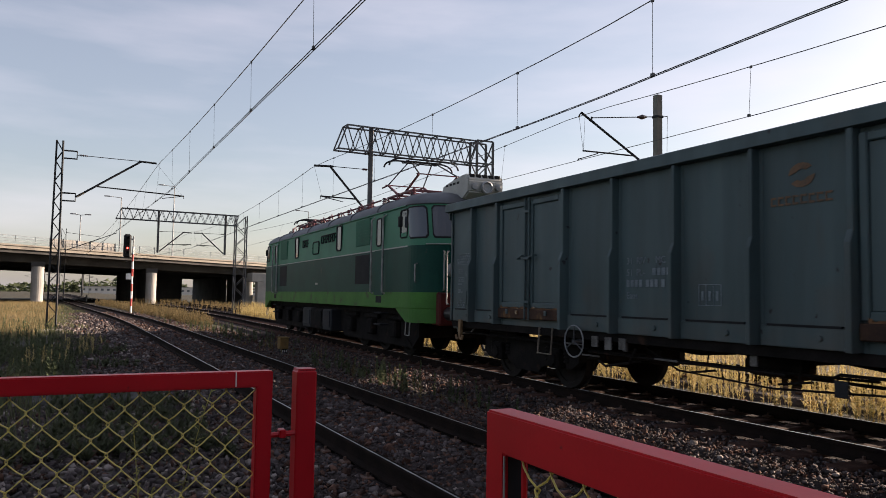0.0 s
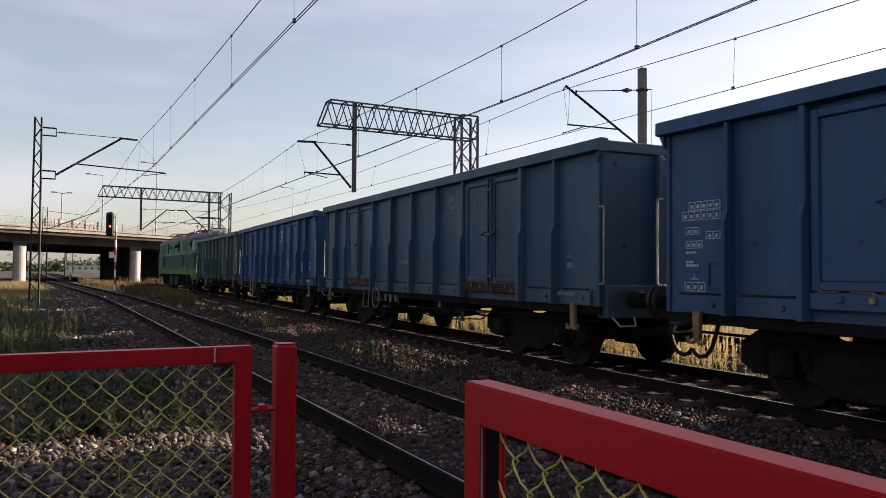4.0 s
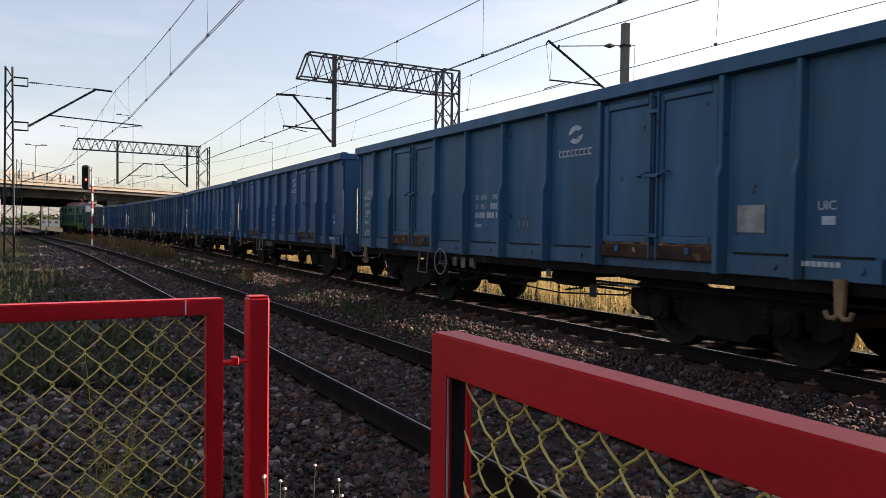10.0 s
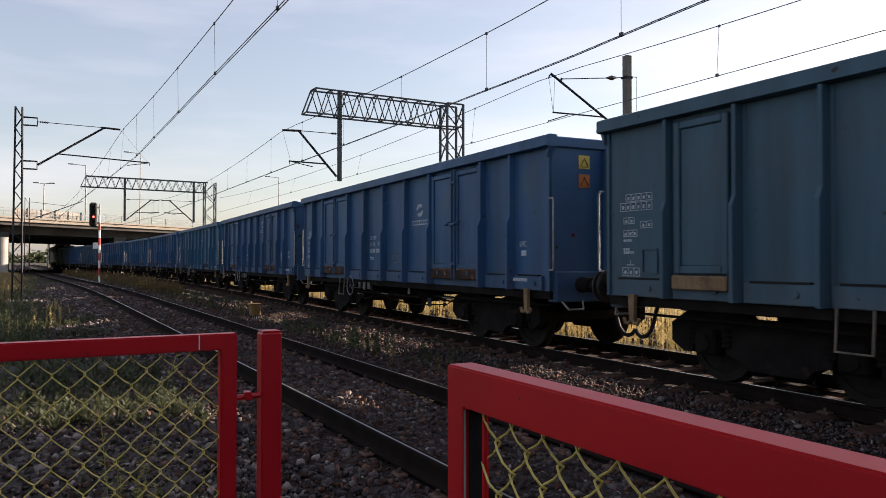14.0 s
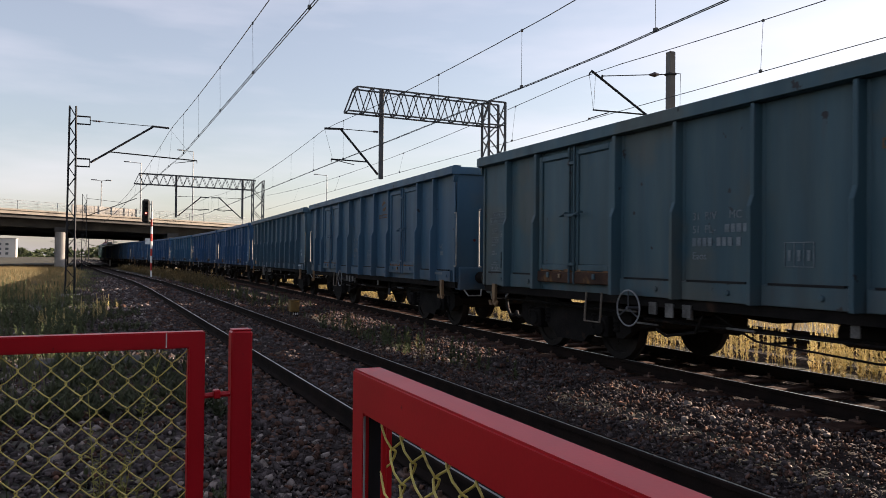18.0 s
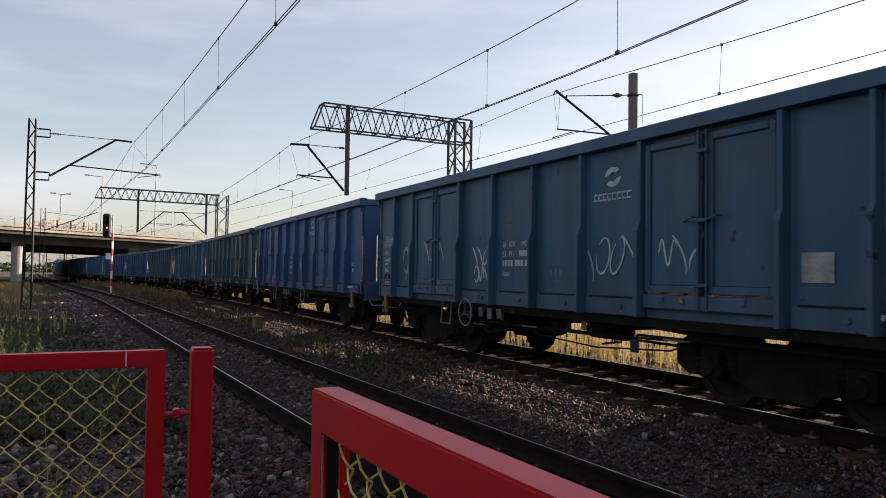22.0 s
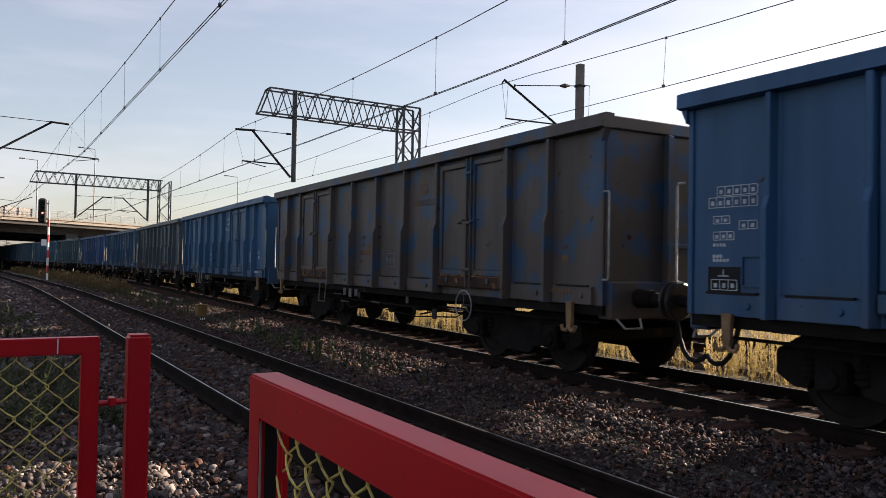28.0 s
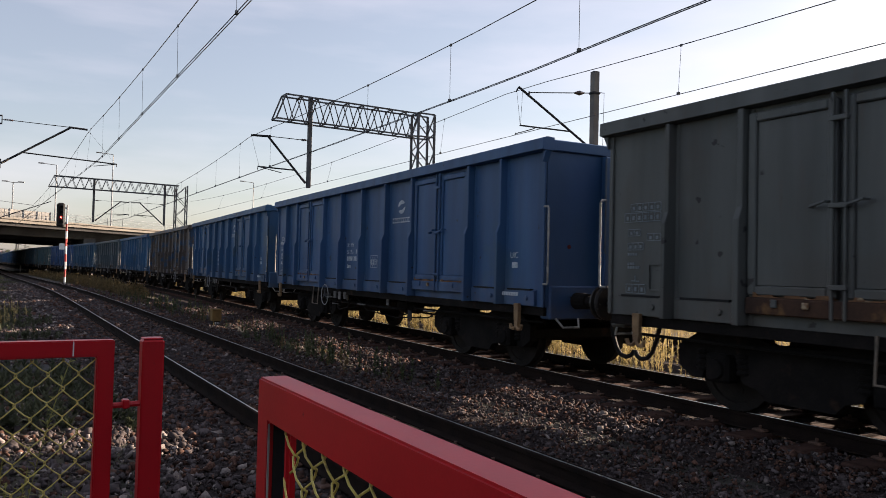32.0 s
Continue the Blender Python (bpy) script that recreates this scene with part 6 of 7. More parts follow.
    frame_box(w, HALF - 0.30, 1.21, 0.30, 0.1, 3, stencil, x=1.388)
    bar_text(w, HALF - 0.38, 1.345, [0.13], h=0.012, x=1.388, material=stencil)
    bar_text(w, HALF - 0.44, 1.355, [0.012], h=0.06, x=1.388, material=stencil)
    words(w, "UIC", -HALF + 0.85, 1.62, 0.12, stencil)
    bar_text(w, -HALF + 0.80, 1.48, [0.14], h=0.08, material=stencil)
    bar_text(w, -HALF + 1.05, 1.09, [0.05] * 8, h=0.05, gap=0.012, x=1.437, material=stencil)
    pocket = Geo()
    for a, b, c, d in ((0.66, 0.92, 1.25, 1.265), (0.66, 0.92, 1.535, 1.55), (0.66, 0.675, 1.266, 1.534), (0.905, 0.92, 1.266, 1.534)):
        pocket.box(-1.402, -1.386, HALF - b, HALF - a, c, d)
    part("card_pocket", pocket, paint, w, "raised frame of the label pocket")
    return w


def repaint(w, paint, old):
    """Gives a copied wagon its own coat of paint, whatever part it is on."""
    for o in w.children_recursive:
        if o.type == "MESH" and o.material_slots and o.material_slots[0].material == old:
            o.material_slots[0].link = "OBJECT"
            o.material_slots[0].material = paint


def graffiti(parent, y, z, size, seed, n=5, material=None, width=0.02, x=1.389):
    """Sprayed strokes lying flat on the paint: loops, hooks and slashes with no letters to read."""
    r = random.Random(seed)
    g = Geo()
    for i in range(n):
        cy, kind = y - i * size * 0.62, r.choice(("loop", "slash", "hook", "wave"))
        t = np.linspace(0, 1, 18)
        if kind == "loop":
            u, v = 0.30 * np.cos(5.6 * t + i), 0.5 * np.sin(5.6 * t + i * 0.7)
        elif kind == "slash":
            u, v = 0.3 - 0.55 * t + 0.08 * np.sin(6 * t), -0.5 + 1.1 * t
        elif kind == "hook":
            u, v = 0.3 * np.cos(3.6 * t) + 0.1, 0.55 - 1.1 * t + 0.15 * np.sin(5 * t)
        else:
            u, v = 0.4 - 0.8 * t, 0.42 * np.sin(9 * t + i)
        py, pz = cy + u * size, z + v * size
        dy, dz = np.gradient(py), np.gradient(pz)
        k = np.hypot(dy, dz) + 1e-6
        hw = width / 2 * (0.55 + 0.45 * np.sin(math.pi * t))
        lo = [(a + b, c - d) for a, b, c, d in zip(py, dz / k * hw, pz, dy / k * hw)]
        hi = [(a - b, c + d) for a, b, c, d in zip(py, dz / k * hw, pz, dy / k * hw)]
        m = len(lo)
        vs = [(-x - e - 0.0004 * i, *p) for e in (0, 0.002) for row in (lo, hi) for p in row]
        fs = []
        for j in range(m - 1):
            for p, q in ((0, m), (2 * m, 3 * m), (0, 2 * m), (m, 3 * m)):
                fs.append((p + j, p + j + 1, q + j + 1, q + j))
        g.add(vs, fs)
    part("graffiti", g, material or M_SPRAY, parent, "sprayed scrawl of pale strokes")


PAINT_LEVEL = 0.82      # how light the paints are, all alike
BLUE = (0.025, 0.076, 0.189)
WAGONS = [  # paint: colour, faded, patch, amount of patches; kind of wagon; label
    ((0.060, 0.098, 0.104), (0.076, 0.112, 0.116), (0.074, 0.080, 0.076), 0.10, "double", "dull grey-green open freight wagon with faded marks"),
    (BLUE, (0.034, 0.092, 0.207), (0.062, 0.104, 0.157), 0.02, "double", "deep blue open freight wagon with white marks"),
    ((0.038, 0.085, 0.152), (0.055, 0.104, 0.157), (0.066, 0.094, 0.114), 0.10, "double", "faded blue open freight wagon with a rusty sill"),
    ((0.025, 0.076, 0.173), (0.035, 0.099, 0.197), (0.056, 0.094, 0.125), 0.05, "double", "blue open freight wagon with white marks"),
    ((0.030, 0.099, 0.218), (0.043, 0.127, 0.247), (0.083, 0.078, 0.068), 0.03, "double", "blue open freight wagon with silver graffiti"),
    ((0.029, 0.092, 0.213), (0.038, 0.115, 0.233), (0.047, 0.084, 0.114), 0.03, "double", "bright blue open freight wagon with a white emblem"),
    ((0.032, 0.110, 0.210), (0.042, 0.138, 0.237), (0.047, 0.094, 0.125), 0.05, "double", "teal-blue open freight wagon with a pale plate"),
    ((0.029, 0.092, 0.207), (0.038, 0.115, 0.233), (0.047, 0.084, 0.114), 0.03, "double", "clean blue open freight wagon with white marks"),
    ((0.029, 0.092, 0.207), (0.038, 0.122, 0.234), (0.056, 0.084, 0.114), 0.04, "double", "blue open freight wagon with a large white emblem"),
    ((0.052, 0.111, 0.157), (0.049, 0.114, 0.169), (0.066, 0.094, 0.114), 0.10, "single", "grey-blue open freight wagon with many side posts and one small door"),
    ((0.039, 0.106, 0.178), (0.054, 0.125, 0.191), (0.074, 0.108, 0.125), 0.12, "double", "pale faded blue open freight wagon"),
    ((0.043, 0.101, 0.133), (0.074, 0.124, 0.138), (0.089, 0.085, 0.068), 0.2, "double", "grey-green open freight wagon with orange emblem"),
    ((0.038, 0.093, 0.222), (0.050, 0.115, 0.247), (0.054, 0.096, 0.157), 0.02, "double", "bright blue open freight wagon with a clean white emblem"),
    ((0.034, 0.099, 0.181), (0.047, 0.114, 0.196), (0.083, 0.099, 0.103), 0.12, "double", "faded blue open freight wagon with white graffiti tags"),
    ((0.060, 0.091, 0.114), (0.084, 0.112, 0.132), (0.043, 0.093, 0.146), 0.2, "double", "grey weathered open freight wagon with scuffed doors"),
    ((0.034, 0.113, 0.230), (0.046, 0.132, 0.248), (0.080, 0.115, 0.130), 0.1, "double", "light blue open freight wagon with white graffiti on the side"),
    ((0.092, 0.076, 0.070), (0.112, 0.090, 0.080), (0.040, 0.092, 0.170), 0.26, "double", "rust-brown and blue open freight wagon with peeling paint"),
    ((0.030, 0.099, 0.218), (0.042, 0.122, 0.234), (0.062, 0.093, 0.116), 0.04, "double", "blue open freight wagon with a pale hand wheel"),
    ((0.028, 0.087, 0.212), (0.038, 0.112, 0.232), (0.047, 0.084, 0.114), 0.03, "double", "deep blue open freight wagon with white marks"),
    ((0.090, 0.100, 0.098), (0.108, 0.116, 0.112), (0.070, 0.060, 0.052), 0.2, "double", "grey-brown weathered open freight wagon"),
    ((0.044, 0.093, 0.143), (0.066, 0.120, 0.159), (0.083, 0.093, 0.083), 0.1, "double", "faded blue open freight wagon at the rear"),
]


def build_wagons():
    made = []
    proto = {}
    for i, (c, f, p, amt, kind, label) in enumerate(WAGONS):
        if amt < 0.3 and i != 16:
            p = tuple(0.6 * a + 0.4 * b for a, b in zip(f, p))
        c, f, p = [tuple((0.97 * v + 0.03 * sum(q) / 3) * PAINT_LEVEL for v in q) for q in (c, f, p)]
        paint = wagon_paint("wagon_paint", c, f, p, amt, seed=i * 1.37, worn_scale=2.0 if i == 16 else 0.75)
        stencil = M_ORANGE_STENCIL if i in (14, 16) else M_FADED_STENCIL if i in (0, 2, 10, 11, 14, 19, 20) else M_STENCIL
        badge = M_ORANGE_STENCIL if i in (0, 10, 11, 14) else stencil
        turn = {1: None, 4: None, 12: 7.5, 14: 8.0, 16: 9.6, 19: None}.get(i, 4.3)
        table = 1.60 if i in (2, 12, 17) else 1.44 if i == 18 else 1.36
        crest = {8: 2.40, 12: 2.84, 18: 2.58}.get(i, 2.70)
        key = (kind, stencil.name, badge.name, turn, table, crest)
        if key not in proto:
            w = wagon(label, paint, kind, stencil, turn, badge, table, crest)
            proto[key] = (w, paint)
        else:
            src, old = proto[key]
            w = copy_thing(src, Matrix())
            spinning["wagon"] += [o for o in w.children_recursive if o.name.startswith("wheelset")]
            repaint(w, paint, old)
            tagged(w, label)
        made.append(w)
    for i, w in enumerate(made):
        if i in (1, 4, 6, 7, 13, 14, 15):
            y, z = -HALF + 1.60, 1.56 if i == 14 else 1.40
            part("pale_plate", Geo().box(-1.394, -1.386, y - 0.17, y + 0.17, z, z + 0.28), M_STEP if i == 14 else M_HANDRAIL, w, "pale square plate on the side")
    for i in (0, 2, 4, 5, 6, 7, 8, 11, 14, 16, 19):
        for o in made[i].children:
            if o.name.startswith("door_sill"):
                o.material_slots[0].link = "OBJECT"
                o.material_slots[0].material = M_RUSTSILL
    for i in (3, 8, 9):
        for z, m, label in ((2.86, M_WARN, "yellow plate with a black warning triangle"), (2.58, M_WARN_ORANGE, "orange warning plate")):
            t = part("warning_plate", Geo().box(-0.88, -0.68, -HALF + 0.022, -HALF + 0.029, z - 0.10, z + 0.10, 0.002), m, made[i], label)
            g = Geo()
            for p, q in (((-0.85, z - 0.07), (-0.71, z - 0.07)), ((-0.71, z - 0.07), (-0.78, z + 0.06)), ((-0.78, z + 0.06), (-0.85, z - 0.07))):
                g.beam((p[0], -HALF + 0.021, p[1]), (q[0], -HALF + 0.021, q[1]), 0.016, 0.004)
            part("plate_triangle", g, M_BLACK, t)
    graffiti(made[4], HALF - 2.18, 2.60, 0.40, 4, 4, width=0.034, x=1.427)
    graffiti(made[4], HALF - 3.12, 2.62, 0.40, 17, 4, width=0.034, x=1.427)
    graffiti(made[4], HALF - 4.50, 1.80, 0.26, 8, 5, width=0.034)
    graffiti(made[4], HALF - 4.52, 1.48, 0.26, 9, 5, width=0.034)
    graffiti(made[13], HALF - 1.45, 1.72, 0.48, 31, 3, M_SPRAY_CREAM, 0.075)
    graffiti(made[13], HALF - 1.55, 1.50, 0.34, 33, 3, M_SPRAY_CREAM, 0.055)
    graffiti(made[13], HALF - 2.55, 1.88, 0.34, 36, 4, width=0.022, x=1.426)
    graffiti(made[13], HALF - 4.42, 1.75, 0.28, 5, 4, width=0.035)
    graffiti(made[13], HALF - 4.45, 1.45, 0.26, 6, 4, width=0.035)
    graffiti(made[13], HALF - 7.55, 1.70, 0.46, 36, 4, width=0.026)
    graffiti(made[13], HALF - 9.05, 1.72, 0.36, 41, 3, width=0.022, x=1.427)
    graffiti(made[15], HALF - 1.35, 1.5, 0.42, 12, 3, width=0.03)
    graffiti(made[1], HALF - 9.0, 1.6, 0.3, 21, 3, width=0.02, x=1.426)
    for i in (7, 13, 17):
        part("dark_patch", Geo().box(-1.385, -1.381, HALF - 0.64, HALF - 0.26, 1.17, 1.44), M_BLACK, made[i], "dark painted field under the small table")
    y = HALF - 3.0
    part("step_ladder", Geo().box(-1.50, -1.46, y + 0.25, y + 0.29, 0.36, 0.97, 0.004).box(-1.50, -1.46, y - 0.29, y - 0.25, 0.36, 0.97, 0.004)
         .box(-1.495, -1.465, y - 0.25, y + 0.25, 0.36, 0.40, 0.004).box(-1.495, -1.465, y - 0.25, y + 0.25, 0.62, 0.66, 0.004), M_HANDRAIL, made[1], "pale two-rung step ladder")
    part("equipment_box", Geo().extrude([(-1.9, 0.90), (-1.75, 0.60), (-1.2, 0.54), (-0.5, 0.58), (-0.3, 0.90)], "x", -1.12, -0.80), M_BOGIE, made[2], "dark trussed equipment box")
    y = HALF - 3.42
    part("step_ladder", Geo().box(-1.49, -1.45, y + 0.21, y + 0.25, 0.40, 0.97, 0.004).box(-1.49, -1.45, y - 0.25, y - 0.21, 0.40, 0.97, 0.004)
         .box(-1.485, -1.455, y - 0.21, y + 0.21, 0.42, 0.46, 0.004).box(-1.485, -1.455, y - 0.21, y + 0.21, 0.66, 0.70, 0.004), M_TAN, made[4], "rusty two-rung step ladder")
    for i in (2, 7, 8, 13):
        part("small_plate", Geo().box(-1.40, -1.386, HALF - 1.72, HALF - 1.62, 1.80, 1.88, 0.003), M_RUSTLINE, made[i], "small rusty plate on the side")
    return made


# ---------------------------------------------------------------- locomotive
def ring(z):
    """Half width and end of the body at a height: the cab fronts lean back above the waist."""
    k = max(0.0, (z - 2.52) / 0.91)
    return 1.47 - 0.035 * k, 9.02 - 0.26 * k


def round_corner(z, turn, out=0.0, rx=0.80, ry=0.85):
    """A point on the rounded corner of the cab; turn runs from 0 (side) to 90 degrees (front)."""
    w, y = ring(z)
    a = math.radians(turn)
    return w - rx + (rx + out) * math.cos(a), y - ry + (ry + out) * math.sin(a), z


def plan(w, y, rx=0.80, ry=0.85):
    """The outline of the body from above, with rounded cab corners."""
    quarter = [(w - rx + rx * math.cos(a), y - ry + ry * math.sin(a)) for a in np.linspace(0, math.pi / 2, 13)]
    half = quarter + [(-a, b) for a, b in quarter[::-1]]
    return half + [(-a, -b) for a, b in half]


def loft(levels):
    """Outlines (height, half width, end, corner) stacked into one closed shell."""
    vs, k = [], len(plan(1, 1))
    for z, w, y, c in levels:
        vs += [(a, b, z) for a, b in plan(w, y, 0.80 * c, 0.85 * c)]
    fs = [(i * k + j, i * k + (j + 1) % k, (i + 1) * k + (j + 1) % k, (i + 1) * k + j) for i in range(len(levels) - 1) for j in range(k)]
    return Geo().add(vs, fs + [tuple(range(k))[::-1], tuple(range((len(levels) - 1) * k, len(levels) * k))])


def curved_pane(sx, sy, t0, t1, z0, z1, out, thick):
    """A pane that follows the cab's rounded corner between two turns, its own corners cut round."""
    vs, m = [], 8
    zs = [z0, z0 + 0.06, z1 - 0.06, z1]
    for o in (out, out + thick):
        for i, z in enumerate(zs):
            d = 0.10 * (t1 - t0) if i in (0, 3) else 0.0
            for j in range(m + 1):
                x, y, h = round_corner(z, t0 + d + (t1 - t0 - 2 * d) * j / m, o)
                vs.append((sx * x, sy * y, h))
    n = m + 1
    at = lambda o, i, j: o * 4 * n + i * n + j
    fs = [(at(o, i, j), at(o, i, j + 1), at(o, i + 1, j + 1), at(o, i + 1, j)) for o in (0, 1) for i in range(3) for j in range(m)]
    fs += [(at(0, i, j), at(0, i, j + 1), at(1, i, j + 1), at(1, i, j)) for i in (0, 3) for j in range(m)]
    fs += [(at(0, i, j), at(0, i + 1, j), at(1, i + 1, j), at(1, i, j)) for i in range(3) for j in (0, m)]
    return Geo().add(vs, fs)


def rounded_rim(x, y0, y1, z0, z1, c, r):
    """A rubber rim round a window in the side, its corners rounded."""
    pts = []
    for cy, cz, a0 in ((y1 - c, z1 - c, 0), (y0 + c, z1 - c, 90), (y0 + c, z0 + c, 180), (y1 - c, z0 + c, 270)):
        pts += [(x, cy + c * math.cos(math.radians(a0 + k * 30)), cz + c * math.sin(math.radians(a0 + k * 30))) for k in range(4)]
    return pts, Geo().path(pts, r, 6, closed=True)


def rounded_pane(s, x, y0, y1, z0, z1, c, thick=0.006):
    pts, _ = rounded_rim(0, y0, y1, z0, z1, c, 0.01)
    return Geo().extrude([(p[1], p[2]) for p in pts], "x", *sorted((s * x, s * (x + thick))))


def pantograph(parent, y, raised):
    base = part("pantograph", Geo().path([(-0.6, y - 0.9, 4.06), (0.6, y - 0.9, 4.06), (0.6, y + 0.9, 4.06), (-0.6, y + 0.9, 4.06)], 0.035, 6, closed=True)
                .tube((-0.6, y - 0.3, 4.06), (0.6, y - 0.3, 4.06), 0.03, 6).tube((-0.6, y + 0.3, 4.06), (0.6, y + 0.3, 4.06), 0.03, 6), M_PANTO, parent, "red-framed pantograph")
    ins = Geo()
    for a in (-0.6, 0.6):
        for b in (-0.9, 0.9):
            insulator(ins, (a, y + b, 3.80), (a, y + b, 4.04), 0.06, 4)
    part("insulator", ins, M_INSUL, base)
    top = 4.98 if raised else 4.28
    mid = 4.45 if raised else 4.17
    reach = 1.15 if raised else 1.3
    for s in (-0.55, 0.55):
        for e in (-1, 1):
            part("lower_arm", Geo().tube((s, y + e * 0.25, 4.08), (s * 0.95, y + e * reach, mid), 0.032, 6), M_PANTO, base)
            part("upper_arm", Geo().tube((s * 0.95, y + e * reach, mid), (s * 0.62, y + e * 0.12, top - 0.05), 0.018, 6), M_DARKSTEEL, base)
            part("balance_link", Geo().tube((s * 0.95, y + e * reach, mid), (s * 0.95 - 0.10, y + e * (reach + 0.18), mid - 0.06), 0.022, 6), M_PANTO, base)
    for e in (-reach, reach):
        part("cross_tube", Geo().tube((-0.6, y + e, mid), (0.6, y + e, mid), 0.016, 6), M_PANTO, base)
    part("head_frame", Geo().tube((-0.5, y - 0.16, top - 0.05), (0.5, y - 0.16, top - 0.05), 0.018, 6).tube((-0.5, y + 0.16, top - 0.05), (0.5, y + 0.16, top - 0.05), 0.018, 6)
         .tube((-0.45, y - 0.2, top - 0.05), (-0.45, y + 0.2, top - 0.05), 0.018, 6).tube((0.45, y - 0.2, top - 0.05), (0.45, y + 0.2, top - 0.05), 0.018, 6), M_DARKSTEEL, base)
    for e in (-0.2, 0.2):
        horn = [(0.62 + 0.36 * math.sin(a), top - 0.20 + 0.20 * math.cos(a)) for a in np.linspace(0, math.pi / 2, 6)]
        pts = [(-x, y + e, z) for x, z in horn[::-1]] + [(x, y + e, z) for x, z in horn]
        part("contact_strip", Geo().path(pts, 0.024, 6), M_DARKSTEEL, base, smooth=True)


def cab_end(w, e):
    """One driver's end: headstock, hood with lamps, windscreens and corner panes."""
    part("headstock", Geo().box(-1.1, 1.1, *sorted((e * 8.62, e * 9.08)), 0.80, 1.50, 0.03), M_BUFFER_RED, w, "grimy red headstock")
    for x in (-0.875, 0.875):
        part("buffer", Geo().lathe([(0.15, e * 9.10), (0.13, e * 9.38), (0.09, e * 9.39), (0.09, e * 9.57), (0.23, e * 9.58), (0.23, e * 9.61), (0.05, e * 9.62)], 16, "y", (x, 0, 1.05)), M_BUFFER, w)
    for s in (-1, 1):
        m = 10
        lo = [(s * x, e * y) for x, y, _ in (round_corner(1.0, -2 + 80 * j / m) for j in range(m + 1))]
        lo = [(s * 1.47, e * 7.45), (s * 1.47, e * 8.0)] + lo
        zs = [1.10, 0.86] + [0.84] * (m + 1)
        outer = [(x, y, z) for (x, y), z in zip(lo, zs)] + [(x, y, 1.135) for x, y in lo]
        inner = [(x * 0.94, y * 0.992, z) for x, y, z in outer]
        k, n = len(lo), 2 * len(lo)
        fs = []
        for j in range(k - 1):
            fs += [(j, j + 1, k + j + 1, k + j), (n + j, n + k + j, n + k + j + 1, n + j + 1), (j, n + j, n + j + 1, j + 1), (k + j, k + j + 1, n + k + j + 1, n + k + j)]
        fs += [(0, k, n + k, n), (k - 1, n + k - 1, n + 2 * k - 1, 2 * k - 1)]
        part("corner_skirt", Geo().add(outer + inner, fs), M_GREEN_LIME, w, smooth=False)
        part("corner_step", Geo().path([(s * 1.40, e * 8.15, 0.86), (s * 1.42, e * 8.15, 0.55), (s * 1.42, e * 7.90, 0.55), (s * 1.40, e * 7.90, 0.86)], 0.014, 6), M_HANDRAIL, w, "pale foot step")
        part("corner_handle", Geo().path([(s * round_corner(2.0, 24, 0)[0], e * round_corner(2.0, 24, 0)[1], 2.12), (s * round_corner(2.0, 24, 0.07)[0], e * round_corner(2.0, 24, 0.07)[1], 2.10),
                                          (s * round_corner(2.0, 24, 0.07)[0], e * round_corner(2.0, 24, 0.07)[1], 1.74), (s * round_corner(2.0, 20, 0)[0], e * round_corner(2.0, 20, 0)[1], 1.72)], 0.016, 6),
             M_HANDRAIL, w, "pale curved handle")
        # side window with its mirror, corner pane, windscreen
        y0, y1 = sorted((e * 7.62, e * 8.05))
        p = part("cab_window", rounded_pane(s, 1.452, y0, y1, 2.72, 3.34, 0.07), M_GLASS, w, "reflecting cab side window")
        part("window_frame", rounded_rim(s * 1.456, y0, y1, 2.72, 3.34, 0.07, 0.024)[1], M_BLACK, p)
        part("mirror", Geo().box(*sorted((s * 1.50, s * 1.58)), *sorted((e * 7.74, e * 7.86)), 2.95, 3.20, 0.02), M_BLACK, w, "black driving mirror")
        for t0, t1, nm, label in ((6, 44, "corner_window", "reflecting curved corner window"), (54, 84, "windscreen", "reflecting windscreen")):
            q = part(nm, curved_pane(s, e, t0, t1, 2.70, 3.36, 0.010, 0.010), M_GLASS, w, label, smooth=False)
            part("window_frame", curved_pane(s, e, t0 - 2.0, t1 + 2.0, 2.665, 3.395, 0.002, 0.007), M_BLACK, q, "black rubber window rim")
        part("front_trim", Geo().path([(s * round_corner(2.54, t, 0.012)[0], e * round_corner(2.54, t, 0.012)[1], 2.535) for t in np.linspace(40, 90, 8)], 0.012, 5), M_HOOD, w, "pale trim strip")
        part("front_handrail", Geo().path([(s * 0.98, e * 8.98, 1.55), (s * 1.02, e * 9.10, 1.57), (s * 1.02, e * 9.10, 2.36), (s * 0.98, e * 8.98, 2.38)], 0.018, 6), M_HANDRAIL, w, "pale front handrail")
        part("marker_lamp", Geo().lathe([(0.15, e * 8.98), (0.15, e * 9.06), (0.11, e * 9.08), (0.03, e * 9.085)], 16, "y", (s * 0.78, 0, 1.98)), M_STEEL, w, "round marker lamp")
    # the hood: slopes down forwards, two lamps and a row of slots in its face
    prof = [(7.55, 3.80), (7.62, 3.98), (8.55, 4.10), (8.86, 4.11), (8.98, 3.96), (8.98, 3.70), (8.70, 3.55), (7.9, 3.70)]
    me = Geo().extrude([(e * a, b) for a, b in prof], "x", -0.43, 0.43).mesh("lamp_hood")
    b = bmesh.new()
    b.from_mesh(me)
    bmesh.ops.bevel(b, geom=b.edges[:], offset=0.03, segments=2, affect="EDGES")
    b.to_mesh(me)
    b.free()
    hood = part("lamp_hood", me, M_HOOD, w, "pale headlight hood on the roof")
    for i in range(5):
        x = -0.36 + i * 0.155
        part("hood_vent", Geo().box(x, x + 0.11, *sorted((e * 8.80, e * 8.93)), 4.02, 4.10, 0.006), M_BLACK, hood, "dark slot")
